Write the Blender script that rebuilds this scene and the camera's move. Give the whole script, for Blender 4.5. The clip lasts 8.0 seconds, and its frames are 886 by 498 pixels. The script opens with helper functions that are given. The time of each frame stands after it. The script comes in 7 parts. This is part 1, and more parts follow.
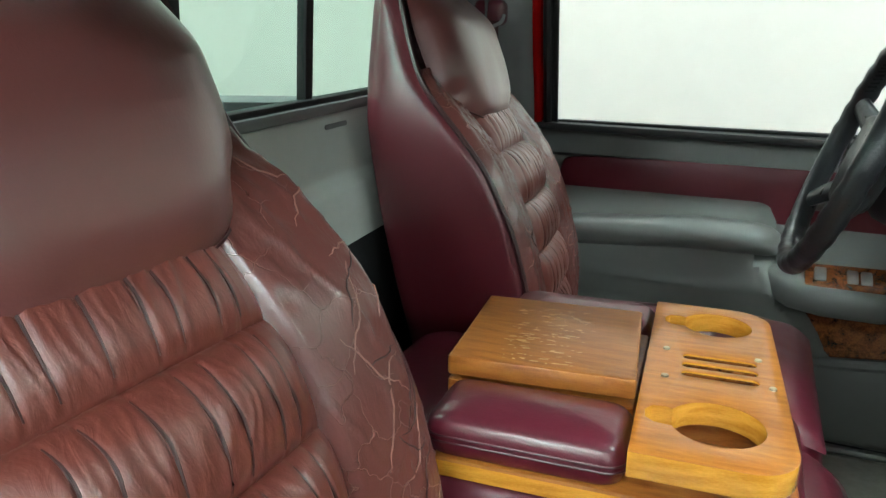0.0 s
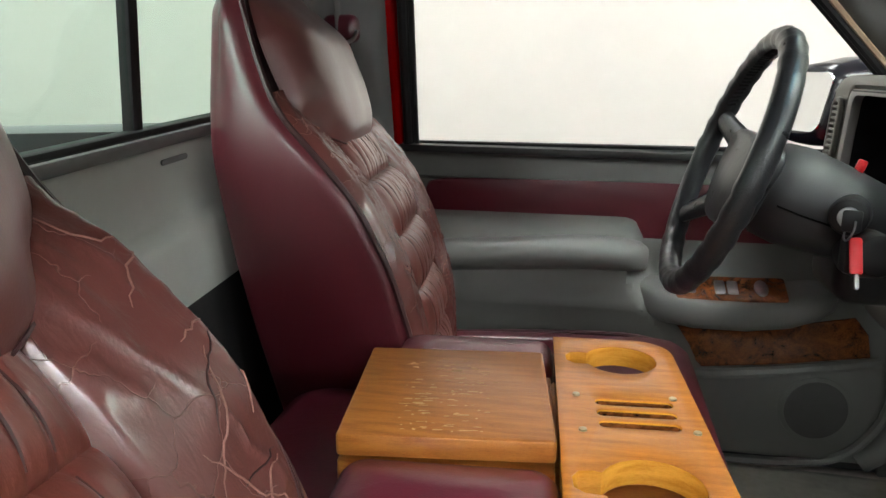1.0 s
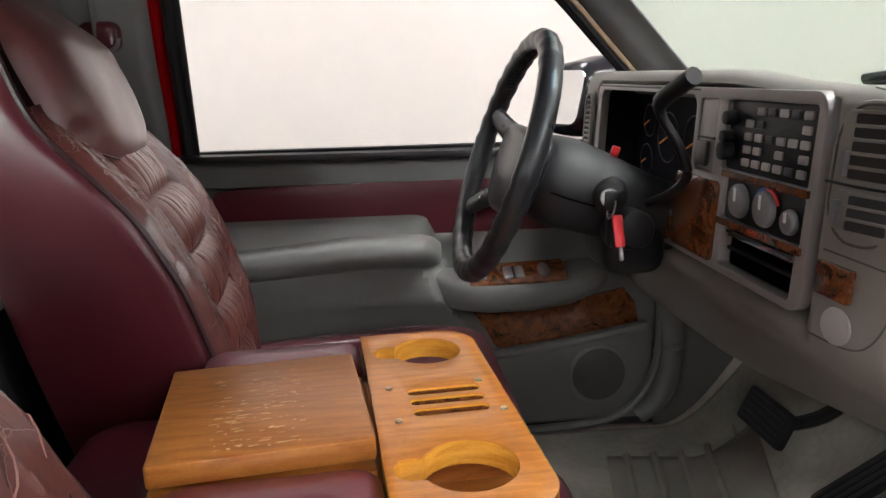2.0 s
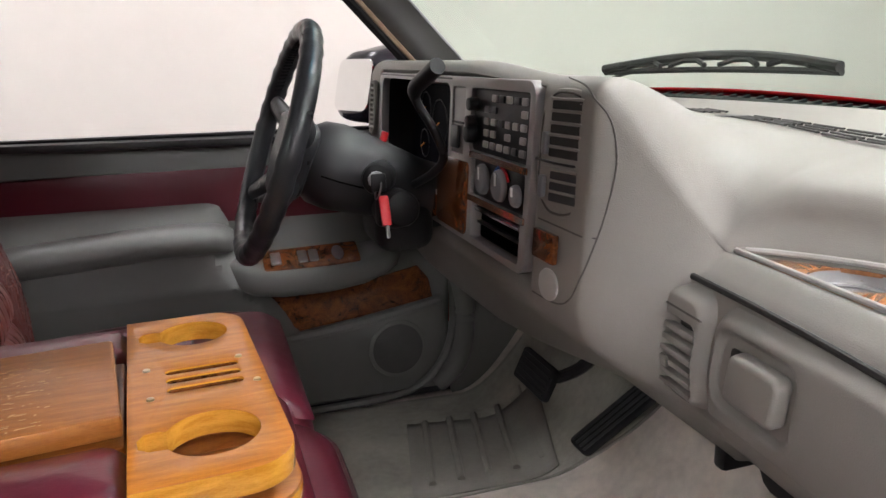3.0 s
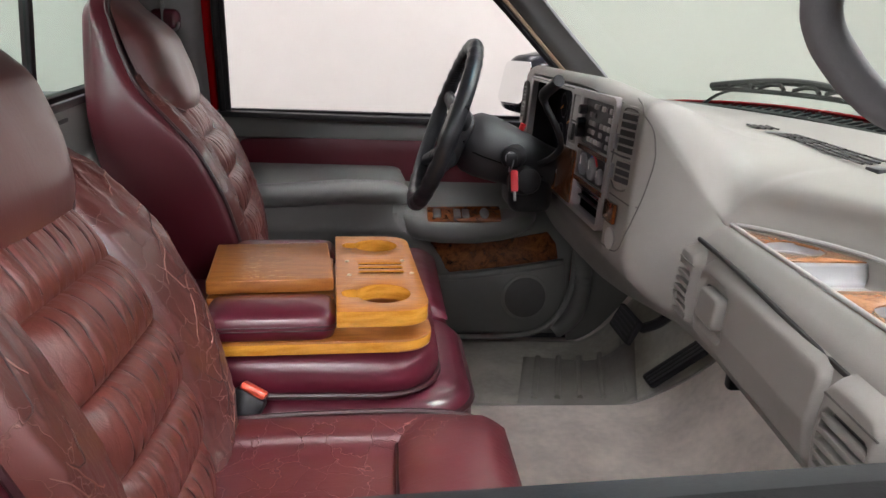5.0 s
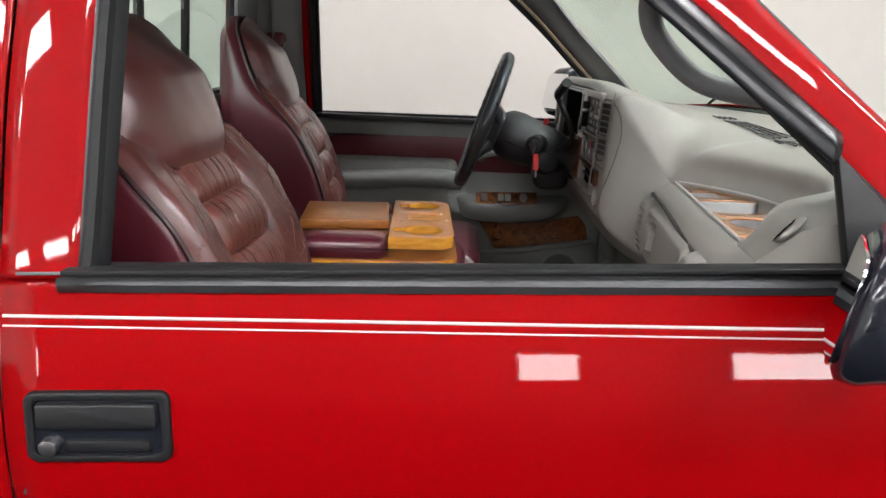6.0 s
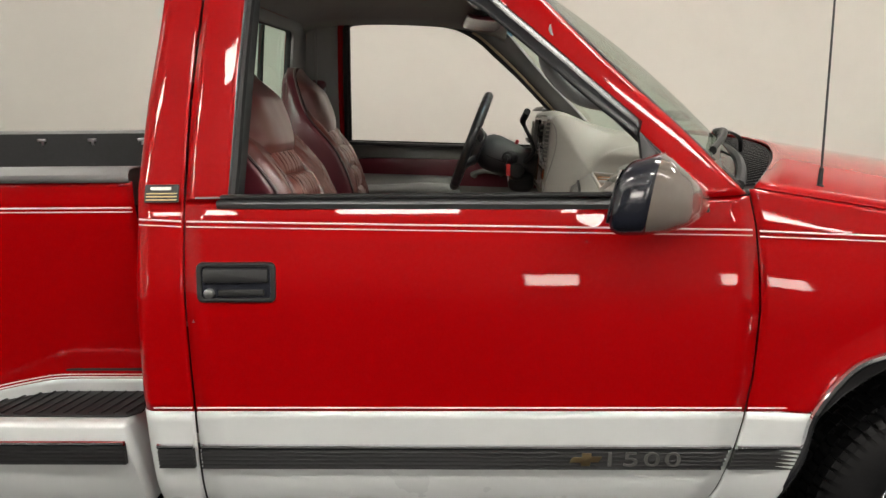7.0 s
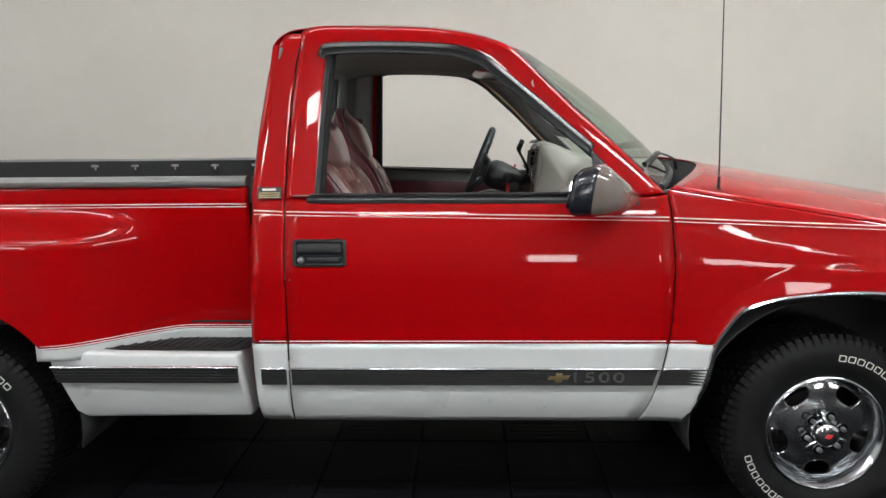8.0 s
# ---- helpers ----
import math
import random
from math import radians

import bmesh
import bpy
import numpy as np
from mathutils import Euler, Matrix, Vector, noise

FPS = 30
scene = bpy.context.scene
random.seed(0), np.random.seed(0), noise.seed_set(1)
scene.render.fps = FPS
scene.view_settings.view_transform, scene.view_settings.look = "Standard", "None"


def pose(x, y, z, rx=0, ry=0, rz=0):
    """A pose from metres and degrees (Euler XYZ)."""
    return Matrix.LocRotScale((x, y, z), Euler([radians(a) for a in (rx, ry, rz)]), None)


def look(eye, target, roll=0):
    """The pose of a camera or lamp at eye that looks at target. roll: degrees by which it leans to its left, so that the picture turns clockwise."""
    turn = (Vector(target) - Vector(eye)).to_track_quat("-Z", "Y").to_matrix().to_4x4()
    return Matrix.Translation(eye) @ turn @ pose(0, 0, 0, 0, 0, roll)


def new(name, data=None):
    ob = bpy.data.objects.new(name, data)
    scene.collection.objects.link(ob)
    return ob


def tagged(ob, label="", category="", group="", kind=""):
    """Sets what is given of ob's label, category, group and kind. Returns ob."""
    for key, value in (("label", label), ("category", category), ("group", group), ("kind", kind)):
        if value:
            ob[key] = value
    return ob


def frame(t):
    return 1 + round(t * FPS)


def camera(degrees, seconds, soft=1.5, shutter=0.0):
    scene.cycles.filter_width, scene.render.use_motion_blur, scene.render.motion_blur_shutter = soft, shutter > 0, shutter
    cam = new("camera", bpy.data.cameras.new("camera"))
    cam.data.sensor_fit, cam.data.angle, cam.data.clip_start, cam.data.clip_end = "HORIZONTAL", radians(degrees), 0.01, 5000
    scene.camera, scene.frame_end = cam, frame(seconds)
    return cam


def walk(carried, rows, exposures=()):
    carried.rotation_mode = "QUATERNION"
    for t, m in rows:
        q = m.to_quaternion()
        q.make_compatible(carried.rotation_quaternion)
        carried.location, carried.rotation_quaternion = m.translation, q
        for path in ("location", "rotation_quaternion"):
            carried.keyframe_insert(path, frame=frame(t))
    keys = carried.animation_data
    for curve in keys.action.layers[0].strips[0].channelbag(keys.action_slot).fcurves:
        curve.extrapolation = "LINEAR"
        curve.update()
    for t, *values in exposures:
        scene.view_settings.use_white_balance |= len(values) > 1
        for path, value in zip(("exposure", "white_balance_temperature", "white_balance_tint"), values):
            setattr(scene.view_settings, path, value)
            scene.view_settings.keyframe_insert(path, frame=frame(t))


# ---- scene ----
cam = camera(62.7, 8.0)
PATH = [
    (0, (0.497, 0.112, 1.456), (-0.232, 2.001, 0.849), -1.6),
    (0.5, (0.466, 0.187, 1.459), (-0.084, 2.142, 0.873), -1.74),
    (1, (0.428, 0.227, 1.454), (0.115, 2.237, 0.882), -2.02),
    (1.2, (0.416, 0.234, 1.454), (0.213, 2.258, 0.884), -2.21),
    (2.3, (0.431, 0.204, 1.452), (0.882, 2.182, 0.86), -2.93),
    (2.5, (0.447, 0.191, 1.453), (1.002, 2.138, 0.848), -2.69),
    (3, (0.506, 0.131, 1.454), (1.229, 2.013, 0.82), -1.85),
    (3.5, (0.559, 0.042, 1.451), (1.307, 1.906, 0.792), -0.71),
    (4, (0.552, -0.056, 1.459), (1.187, 1.843, 0.784), 0.12),
    (4.5, (0.494, -0.17, 1.515), (0.936, 1.782, 0.836), 0.55),
    (4.7, (0.472, -0.228, 1.53), (0.833, 1.74, 0.849), 0.54),
    (5.8, (0.52, -0.711, 1.541), (0.558, 1.198, 0.946), 0.1),
    (6, (0.555, -0.836, 1.526), (0.563, 1.08, 0.949), -0.1),
    (6.5, (0.6, -1.213, 1.491), (0.57, 0.721, 0.983), -0.6),
    (7, (0.642, -1.631, 1.48), (0.593, 0.321, 1.048), -0.6),
    (7.5, (0.659, -2.045, 1.479), (0.596, -0.081, 1.111), -0.6),
    (8, (0.629, -2.444, 1.464), (0.56, -0.473, 1.134), -0.6),
]
EXPOSURES = [(0.0, 0.22, 6000, -6), (1.0, 0.20, 6500, 8), (2.5, 0.05, 6600, 19), (4.7, -0.04, 6500, 21), (5.8, -0.20, 6400, 15), (6.5, -0.45, 7000, 13), (7.0, -0.62, 7200, 12),
             (7.5, -0.68, 7000, 11), (8.0, -0.70, 6500, 10)]
walk(cam, [(t, look(eye, target, roll)) for t, eye, target, roll in PATH], EXPOSURES)

# ---- world and light: a closed photo studio lit by ceiling panels ----
world = bpy.data.worlds.new("studio_world")
scene.world = world
world.use_nodes = True
world.node_tree.nodes["Background"].inputs[0].default_value = (0.9, 0.93, 1.0, 1)
world.node_tree.nodes["Background"].inputs[1].default_value = 0.02
PANEL_GLOW = 93.0
WALL_GLOW = 42.0


# ---- materials ----
def mat(name, base, rough=0.5, metal=0.0, coat=0.0, vary=0.0, scale=8.0, bump=0.0, bscale=60.0, spec=0.5, sheen=0.0, second=None, detail=4.0):
    """A principled surface: base colour varied at two scales, with fine relief."""
    m = bpy.data.materials.new(name)
    m.use_nodes = True
    nt = m.node_tree
    b = nt.nodes["Principled BSDF"]
    b.inputs["Base Color"].default_value = (*base, 1)
    b.inputs["Roughness"].default_value = rough
    b.inputs["Metallic"].default_value = metal
    b.inputs["Coat Weight"].default_value = coat
    b.inputs["Coat Roughness"].default_value = 0.03
    b.inputs["Specular IOR Level"].default_value = spec
    b.inputs["Sheen Weight"].default_value = sheen
    tc = nt.nodes.new("ShaderNodeTexCoord")
    if vary or second:
        n1 = nt.nodes.new("ShaderNodeTexNoise")
        n1.inputs["Scale"].default_value, n1.inputs["Detail"].default_value = scale, detail
        n2 = nt.nodes.new("ShaderNodeTexNoise")
        n2.inputs["Scale"].default_value, n2.inputs["Detail"].default_value = scale * 9, 3
        nt.links.new(tc.outputs["Object"], n1.inputs["Vector"])
        nt.links.new(tc.outputs["Object"], n2.inputs["Vector"])
        add = nt.nodes.new("ShaderNodeMath")
        add.operation = "MULTIPLY_ADD"
        nt.links.new(n2.outputs["Fac"], add.inputs[0])
        add.inputs[1].default_value = 0.35
        nt.links.new(n1.outputs["Fac"], add.inputs[2])
        ramp = nt.nodes.new("ShaderNodeValToRGB")
        lo = tuple(c * (1 - vary) for c in base)
        hi = second if second else tuple(min(1, c * (1 + vary)) for c in base)
        ramp.color_ramp.elements[0].position, ramp.color_ramp.elements[1].position = 0.42, 0.92
        ramp.color_ramp.elements[0].color, ramp.color_ramp.elements[1].color = (*lo, 1), (*hi, 1)
        nt.links.new(add.outputs[0], ramp.inputs["Fac"])
        nt.links.new(ramp.outputs["Color"], b.inputs["Base Color"])
        rr = nt.nodes.new("ShaderNodeMapRange")
        rr.inputs["To Min"].default_value, rr.inputs["To Max"].default_value = max(0.02, rough - 0.08), rough + 0.08
        nt.links.new(n1.outputs["Fac"], rr.inputs["Value"])
        nt.links.new(rr.outputs["Result"], b.inputs["Roughness"])
    if bump:
        nb = nt.nodes.new("ShaderNodeTexNoise")
        nb.inputs["Scale"].default_value, nb.inputs["Detail"].default_value = bscale, 5
        nt.links.new(tc.outputs["Object"], nb.inputs["Vector"])
        bp = nt.nodes.new("ShaderNodeBump")
        bp.inputs["Strength"].default_value, bp.inputs["Distance"].default_value = bump, 0.002
        nt.links.new(nb.outputs["Fac"], bp.inputs["Height"])
        nt.links.new(bp.outputs["Normal"], b.inputs["Normal"])
    return m


def leather(name, base, worn, rough, crack, wrinkle, wear_at=0.5, ior=1.7):
    """Leather: fine grain, long wrinkles, pale cracks where it is worn."""
    m = mat(name, base, rough + 0.1, coat=1.0)
    nt = m.node_tree
    b = nt.nodes["Principled BSDF"]
    b.inputs["Coat Roughness"].default_value = 0.26
    b.inputs["Coat IOR"].default_value = ior
    b.inputs["Specular IOR Level"].default_value = 0.3
    tc = nt.nodes["Texture Coordinate"]
    big = nt.nodes.new("ShaderNodeTexNoise")
    big.inputs["Scale"].default_value, big.inputs["Detail"].default_value = 5.0, 5
    nt.links.new(tc.outputs["Object"], big.inputs["Vector"])
    warp = nt.nodes.new("ShaderNodeVectorMath")
    warp.operation = "MULTIPLY_ADD"
    fine = nt.nodes.new("ShaderNodeTexNoise")
    fine.inputs["Scale"].default_value, fine.inputs["Detail"].default_value = 14.0, 4
    nt.links.new(tc.outputs["Object"], fine.inputs["Vector"])
    nt.links.new(fine.outputs["Color"], warp.inputs[0])
    warp.inputs[1].default_value = (0.085, 0.085, 0.085)
    nt.links.new(tc.outputs["Object"], warp.inputs[2])
    cr = nt.nodes.new("ShaderNodeTexVoronoi")
    cr.feature = "DISTANCE_TO_EDGE"
    cr.inputs["Scale"].default_value = 19.0
    nt.links.new(warp.outputs[0], cr.inputs["Vector"])
    line = nt.nodes.new("ShaderNodeMapRange")
    line.inputs["From Min"].default_value, line.inputs["From Max"].default_value = 0.0, 0.012
    line.inputs["To Min"].default_value, line.inputs["To Max"].default_value = 1.0, 0.0
    nt.links.new(cr.outputs["Distance"], line.inputs["Value"])
    where = nt.nodes.new("ShaderNodeMapRange")
    where.inputs["From Min"].default_value, where.inputs["From Max"].default_value = wear_at, wear_at + 0.12
    nt.links.new(big.outputs["Fac"], where.inputs["Value"])
    both = nt.nodes.new("ShaderNodeMath")
    both.operation = "MULTIPLY"
    nt.links.new(line.outputs["Result"], both.inputs[0])
    nt.links.new(where.outputs["Result"], both.inputs[1])
    amount = nt.nodes.new("ShaderNodeMath")
    amount.operation = "MULTIPLY"
    nt.links.new(both.outputs[0], amount.inputs[0])
    amount.inputs[1].default_value = crack
    mix1 = nt.nodes.new("ShaderNodeMix")
    mix1.data_type = "RGBA"
    mix1.inputs["A"].default_value, mix1.inputs["B"].default_value = (*base, 1), (*worn, 1)
    nt.links.new(big.outputs["Fac"], mix1.inputs["Factor"])
    mix2 = nt.nodes.new("ShaderNodeMix")
    mix2.data_type = "RGBA"
    nt.links.new(mix1.outputs["Result"], mix2.inputs["A"])
    mix2.inputs["B"].default_value = (min(1, worn[0] * 2.2 + 0.08), worn[1] * 2.2 + 0.08, worn[2] * 2.2 + 0.06, 1)
    nt.links.new(amount.outputs[0], mix2.inputs["Factor"])
    nt.links.new(mix2.outputs["Result"], b.inputs["Base Color"])
    grain = nt.nodes.new("ShaderNodeTexVoronoi")
    grain.inputs["Scale"].default_value = 420.0
    nt.links.new(tc.outputs["Object"], grain.inputs["Vector"])
    wr = nt.nodes.new("ShaderNodeTexNoise")
    wr.inputs["Scale"].default_value, wr.inputs["Detail"].default_value, wr.inputs["Distortion"].default_value = 42.0, 4, 1.4
    stretch = nt.nodes.new("ShaderNodeMapping")
    stretch.inputs["Scale"].default_value = (1.0, 1.6, 0.55)
    nt.links.new(tc.outputs["Object"], stretch.inputs["Vector"])
    nt.links.new(stretch.outputs["Vector"], wr.inputs["Vector"])
    b1 = nt.nodes.new("ShaderNodeBump")
    b1.inputs["Strength"].default_value, b1.inputs["Distance"].default_value = 0.12, 0.0008
    nt.links.new(grain.outputs["Distance"], b1.inputs["Height"])
    b2 = nt.nodes.new("ShaderNodeBump")
    b2.inputs["Strength"].default_value, b2.inputs["Distance"].default_value = wrinkle, 0.006
    nt.links.new(wr.outputs["Fac"], b2.inputs["Height"])
    nt.links.new(b1.outputs["Normal"], b2.inputs["Normal"])
    b3 = nt.nodes.new("ShaderNodeBump")
    b3.invert = True
    b3.inputs["Strength"].default_value, b3.inputs["Distance"].default_value = 0.9 * min(1, crack), 0.004
    nt.links.new(both.outputs[0], b3.inputs["Height"])
    nt.links.new(b2.outputs["Normal"], b3.inputs["Normal"])
    nt.links.new(b3.outputs["Normal"], b.inputs["Normal"])
    return m


def wood(name, dark, light, rough, axis_scale, burl=False, coat=0.3):
    """Varnished wood: stretched grain, or burl figure."""
    m = mat(name, dark, rough, coat=coat)
    nt = m.node_tree
    b = nt.nodes["Principled BSDF"]
    tc = nt.nodes["Texture Coordinate"]
    mp = nt.nodes.new("ShaderNodeMapping")
    mp.inputs["Scale"].default_value = axis_scale
    nt.links.new(tc.outputs["Object"], mp.inputs["Vector"])
    n = nt.nodes.new("ShaderNodeTexNoise")
    n.inputs["Scale"].default_value, n.inputs["Detail"].default_value = 7.0, 8
    n.inputs["Distortion"].default_value = 2.5 if burl else 0.4
    nt.links.new(mp.outputs["Vector"], n.inputs["Vector"])
    f = nt.nodes.new("ShaderNodeTexNoise")
    f.inputs["Scale"].default_value, f.inputs["Detail"].default_value = 95.0, 5
    nt.links.new(mp.outputs["Vector"], f.inputs["Vector"])
    add = nt.nodes.new("ShaderNodeMath")
    add.operation = "MULTIPLY_ADD"
    nt.links.new(f.outputs["Fac"], add.inputs[0])
    add.inputs[1].default_value = 0.62
    nt.links.new(n.outputs["Fac"], add.inputs[2])
    ramp = nt.nodes.new("ShaderNodeValToRGB")
    ramp.color_ramp.elements[0].position, ramp.color_ramp.elements[1].position = 0.58, 1.02
    ramp.color_ramp.elements[0].color, ramp.color_ramp.elements[1].color = (*dark, 1), (*light, 1)
    nt.links.new(add.outputs[0], ramp.inputs["Fac"])
    nt.links.new(ramp.outputs["Color"], b.inputs["Base Color"])
    bp = nt.nodes.new("ShaderNodeBump")
    bp.inputs["Strength"].default_value, bp.inputs["Distance"].default_value = 0.15, 0.001
    nt.links.new(f.outputs["Fac"], bp.inputs["Height"])
    nt.links.new(bp.outputs["Normal"], b.inputs["Normal"])
    return m


def glass(name, tint, rough=0.0):
    """Thin window glass: a tinted see-through sheet with a mirror share by angle."""
    m = bpy.data.materials.new(name)
    m.use_nodes = True
    nt = m.node_tree
    nt.nodes.clear()
    out = nt.nodes.new("ShaderNodeOutputMaterial")
    tr = nt.nodes.new("ShaderNodeBsdfTransparent")
    tr.inputs["Color"].default_value = (*tint, 1)
    gl = nt.nodes.new("ShaderNodeBsdfGlossy")
    gl.inputs["Roughness"].default_value = rough
    lw = nt.nodes.new("ShaderNodeLayerWeight")
    lw.inputs["Blend"].default_value = 0.5
    pw = nt.nodes.new("ShaderNodeMath")
    pw.operation, pw.inputs[1].default_value = "POWER", 5.0
    nt.links.new(lw.outputs["Facing"], pw.inputs[0])
    fr = nt.nodes.new("ShaderNodeMath")
    fr.operation, fr.inputs[1].default_value, fr.inputs[2].default_value = "MULTIPLY_ADD", 0.85, 0.05
    nt.links.new(pw.outputs[0], fr.inputs[0])
    mx = nt.nodes.new("ShaderNodeMixShader")
    nt.links.new(fr.outputs[0], mx.inputs[0])
    nt.links.new(tr.outputs[0], mx.inputs[1])
    nt.links.new(gl.outputs[0], mx.inputs[2])
    nt.links.new(mx.outputs[0], out.inputs["Surface"])
    return m


def glow(name, colour, strength):
    m = bpy.data.materials.new(name)
    m.use_nodes = True
    b = m.node_tree.nodes["Principled BSDF"]
    b.inputs["Base Color"].default_value = (*colour, 1)
    b.inputs["Emission Color"].default_value = (*colour, 1)
    b.inputs["Emission Strength"].default_value = strength
    return m


RED = mat("red_paint", (0.262, 0.0002, 0.0012), 0.4, coat=1.0, vary=0.04, scale=2.0, spec=0.05)
RED.node_tree.nodes["Principled BSDF"].inputs["Coat IOR"].default_value = 1.29
WHITE = mat("white_paint", (0.42, 0.433, 0.433), 0.3, coat=1.0, vary=0.03, scale=3.0)
STRIPE = mat("pinstripe_paint", (0.66, 0.53, 0.51), 0.35)
RIBBED = mat("satin_ribbed_plastic", (0.015, 0.015, 0.016), 0.42, vary=0.1, scale=20, spec=0.35)
RUBBER = mat("black_rubber", (0.013, 0.013, 0.014), 0.6, vary=0.3, scale=25, bump=0.15, bscale=300, spec=0.3)
TRIMGREY = mat("charcoal_plastic", (0.026, 0.027, 0.029), 0.42, vary=0.25, scale=15, bump=0.1, bscale=400)
BLACK = mat("black_plastic", (0.009, 0.009, 0.010), 0.42, vary=0.3, scale=20, bump=0.08, bscale=400, spec=0.3)
CLUSTER = mat("dark_lens", (0.003, 0.003, 0.006), 0.6, spec=0.05)
GLOSSBLACK = mat("gloss_black", (0.008, 0.009, 0.014), 0.22, coat=0.3)
SMOKE = mat("smoked_acrylic", (0.008, 0.0085, 0.0095), 0.26, spec=0.18)
CHROME = mat("chrome", (0.75, 0.76, 0.78), 0.1, metal=1.0, vary=0.06, scale=12)
ALLOY = mat("polished_alloy", (0.42, 0.43, 0.45), 0.17, metal=1.0, vary=0.12, scale=14)
STEEL = mat("dull_steel", (0.35, 0.35, 0.36), 0.35, metal=1.0, vary=0.2, scale=40)
TYRE = mat("tyre_rubber", (0.006, 0.006, 0.0065), 0.55, vary=0.35, scale=18, bump=0.25, bscale=160, spec=0.12)
LETTER = mat("white_letter_rubber", (0.55, 0.53, 0.48), 0.6, vary=0.15, scale=30)
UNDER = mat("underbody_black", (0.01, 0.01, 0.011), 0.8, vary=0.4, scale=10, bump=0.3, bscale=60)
# these two colours stand in for the shade inside slots, gaps and holes
VENTDARK = mat("opening_shade_dark", (0.014, 0.013, 0.012), 0.6, vary=0.2, scale=40)
VOID = mat("deep_black", (0.002, 0.002, 0.002), 0.9, spec=0.0)
BRASS = mat("dull_brass", (0.66, 0.58, 0.44), 0.35, metal=1.0, vary=0.1, scale=60)
DASH = mat("dash_vinyl", (0.210, 0.198, 0.178), 0.5, vary=0.05, scale=5, bump=0.25, bscale=700)
DOORGREY = mat("door_panel_vinyl", (0.150, 0.153, 0.145), 0.45, vary=0.06, scale=5, bump=0.25, bscale=600)
BACKGREY = mat("back_trim_vinyl", (0.47, 0.49, 0.46), 0.45, vary=0.06, scale=5, bump=0.25, bscale=600)
RIMGREY = mat("rim_vinyl", (0.34, 0.325, 0.305), 0.4, vary=0.04, scale=10)
SEAM = mat("shadowed_seam", (0.085, 0.078, 0.07), 0.7)
DIGIT = mat("dark_chrome_digit", (0.10, 0.098, 0.095), 0.3, metal=0.5)
SPEAKERGREY = mat("speaker_cloth", (0.075, 0.077, 0.074), 0.8, vary=0.1, scale=40, bump=0.5, bscale=900)
KNOBGREY = mat("knob_grey_plastic", (0.16, 0.16, 0.165), 0.4, vary=0.05, scale=20)
CRACK = mat("pale_leather_crack", (0.24, 0.115, 0.09), 0.6, vary=0.25, scale=60)
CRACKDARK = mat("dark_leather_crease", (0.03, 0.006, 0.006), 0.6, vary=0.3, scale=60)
TRAYGREY = mat("satin_tray_plastic", (0.27, 0.268, 0.268), 0.35, vary=0.05, scale=10)
HEADLINER = mat("headliner_cloth", (0.24, 0.235, 0.22), 0.9, vary=0.08, scale=20, bump=0.3, bscale=500, sheen=0.2)
PILLAR = mat("pillar_plastic", (0.16, 0.16, 0.16), 0.55, vary=0.06, scale=8, bump=0.2, bscale=500)
CARPET = mat("grey_carpet", (0.66, 0.59, 0.52), 0.95, vary=0.28, scale=6, bump=0.8, bscale=420, sheen=0.3)
MATCARPET = mat("grey_green_mat_carpet", (0.36, 0.345, 0.29), 0.95, vary=0.30, scale=7, bump=0.8, bscale=420, sheen=0.2)
MATRUBBER = mat("heel_pad_vinyl", (0.27, 0.26, 0.23), 0.6, vary=0.15, scale=12, bump=0.2, bscale=300)
SHELL = leather("burgundy_vinyl", (0.085, 0.010, 0.017), (0.10, 0.013, 0.020), 0.34, 0.0, 0.05, 0.5, 1.42)
PAD = leather("worn_oxblood_leather", (0.090, 0.022, 0.019), (0.125, 0.039, 0.032), 0.27, 0.9, 0.20, 0.46, 1.5)
PLEAT = leather("worn_brown_red_leather", (0.110, 0.022, 0.017), (0.150, 0.040, 0.029), 0.27, 0.10, 0.24, 0.55, 1.46)
PLEAT.node_tree.nodes["Principled BSDF"].inputs["Coat Roughness"].default_value = 0.36
BURGUNDY = leather("burgundy_leather", (0.085, 0.007, 0.018), (0.10, 0.011, 0.022), 0.33, 0.0, 0.06, 0.5, 1.45)
WORNSEAT = leather("cracked_burgundy_leather", (0.095, 0.012, 0.018), (0.13, 0.030, 0.030), 0.33, 1.0, 0.12, 0.46, 1.5)
PIPING = mat("dark_piping", (0.03, 0.006, 0.008), 0.4)
INSERT = leather("burgundy_door_insert", (0.085, 0.007, 0.015), (0.095, 0.010, 0.018), 0.42, 0.0, 0.04, 0.5, 1.35)
OAK = wood("honey_varnished_oak", (0.300, 0.088, 0.009), (0.500, 0.185, 0.024), 0.3, (2.2, 17, 17))
OAKEDGE = wood("amber_varnished_edge", (0.48, 0.20, 0.018), (0.70, 0.345, 0.05), 0.2, (3, 6, 20), coat=0.6)
OAKTOP = wood("scuffed_oak_lid", (0.235, 0.070, 0.011), (0.390, 0.145, 0.028), 0.34, (2.2, 19, 19), coat=0.15)
SCUFF = mat("pale_scuff", (0.50, 0.31, 0.16), 0.6, vary=0.2, scale=60)
BURL = wood("burl_veneer", (0.035, 0.008, 0.003), (0.21, 0.070, 0.020), 0.15, (3, 3, 3), burl=True, coat=0.8)
BURLTRAY = wood("light_burl_veneer", (0.20, 0.075, 0.025), (0.42, 0.19, 0.08), 0.2, (3, 3, 3), burl=True, coat=0.6)
WALL = mat("cream_wall_paint", (0.62, 0.59, 0.545), 0.75, vary=0.04, scale=0.8, bump=0.08, bscale=120)
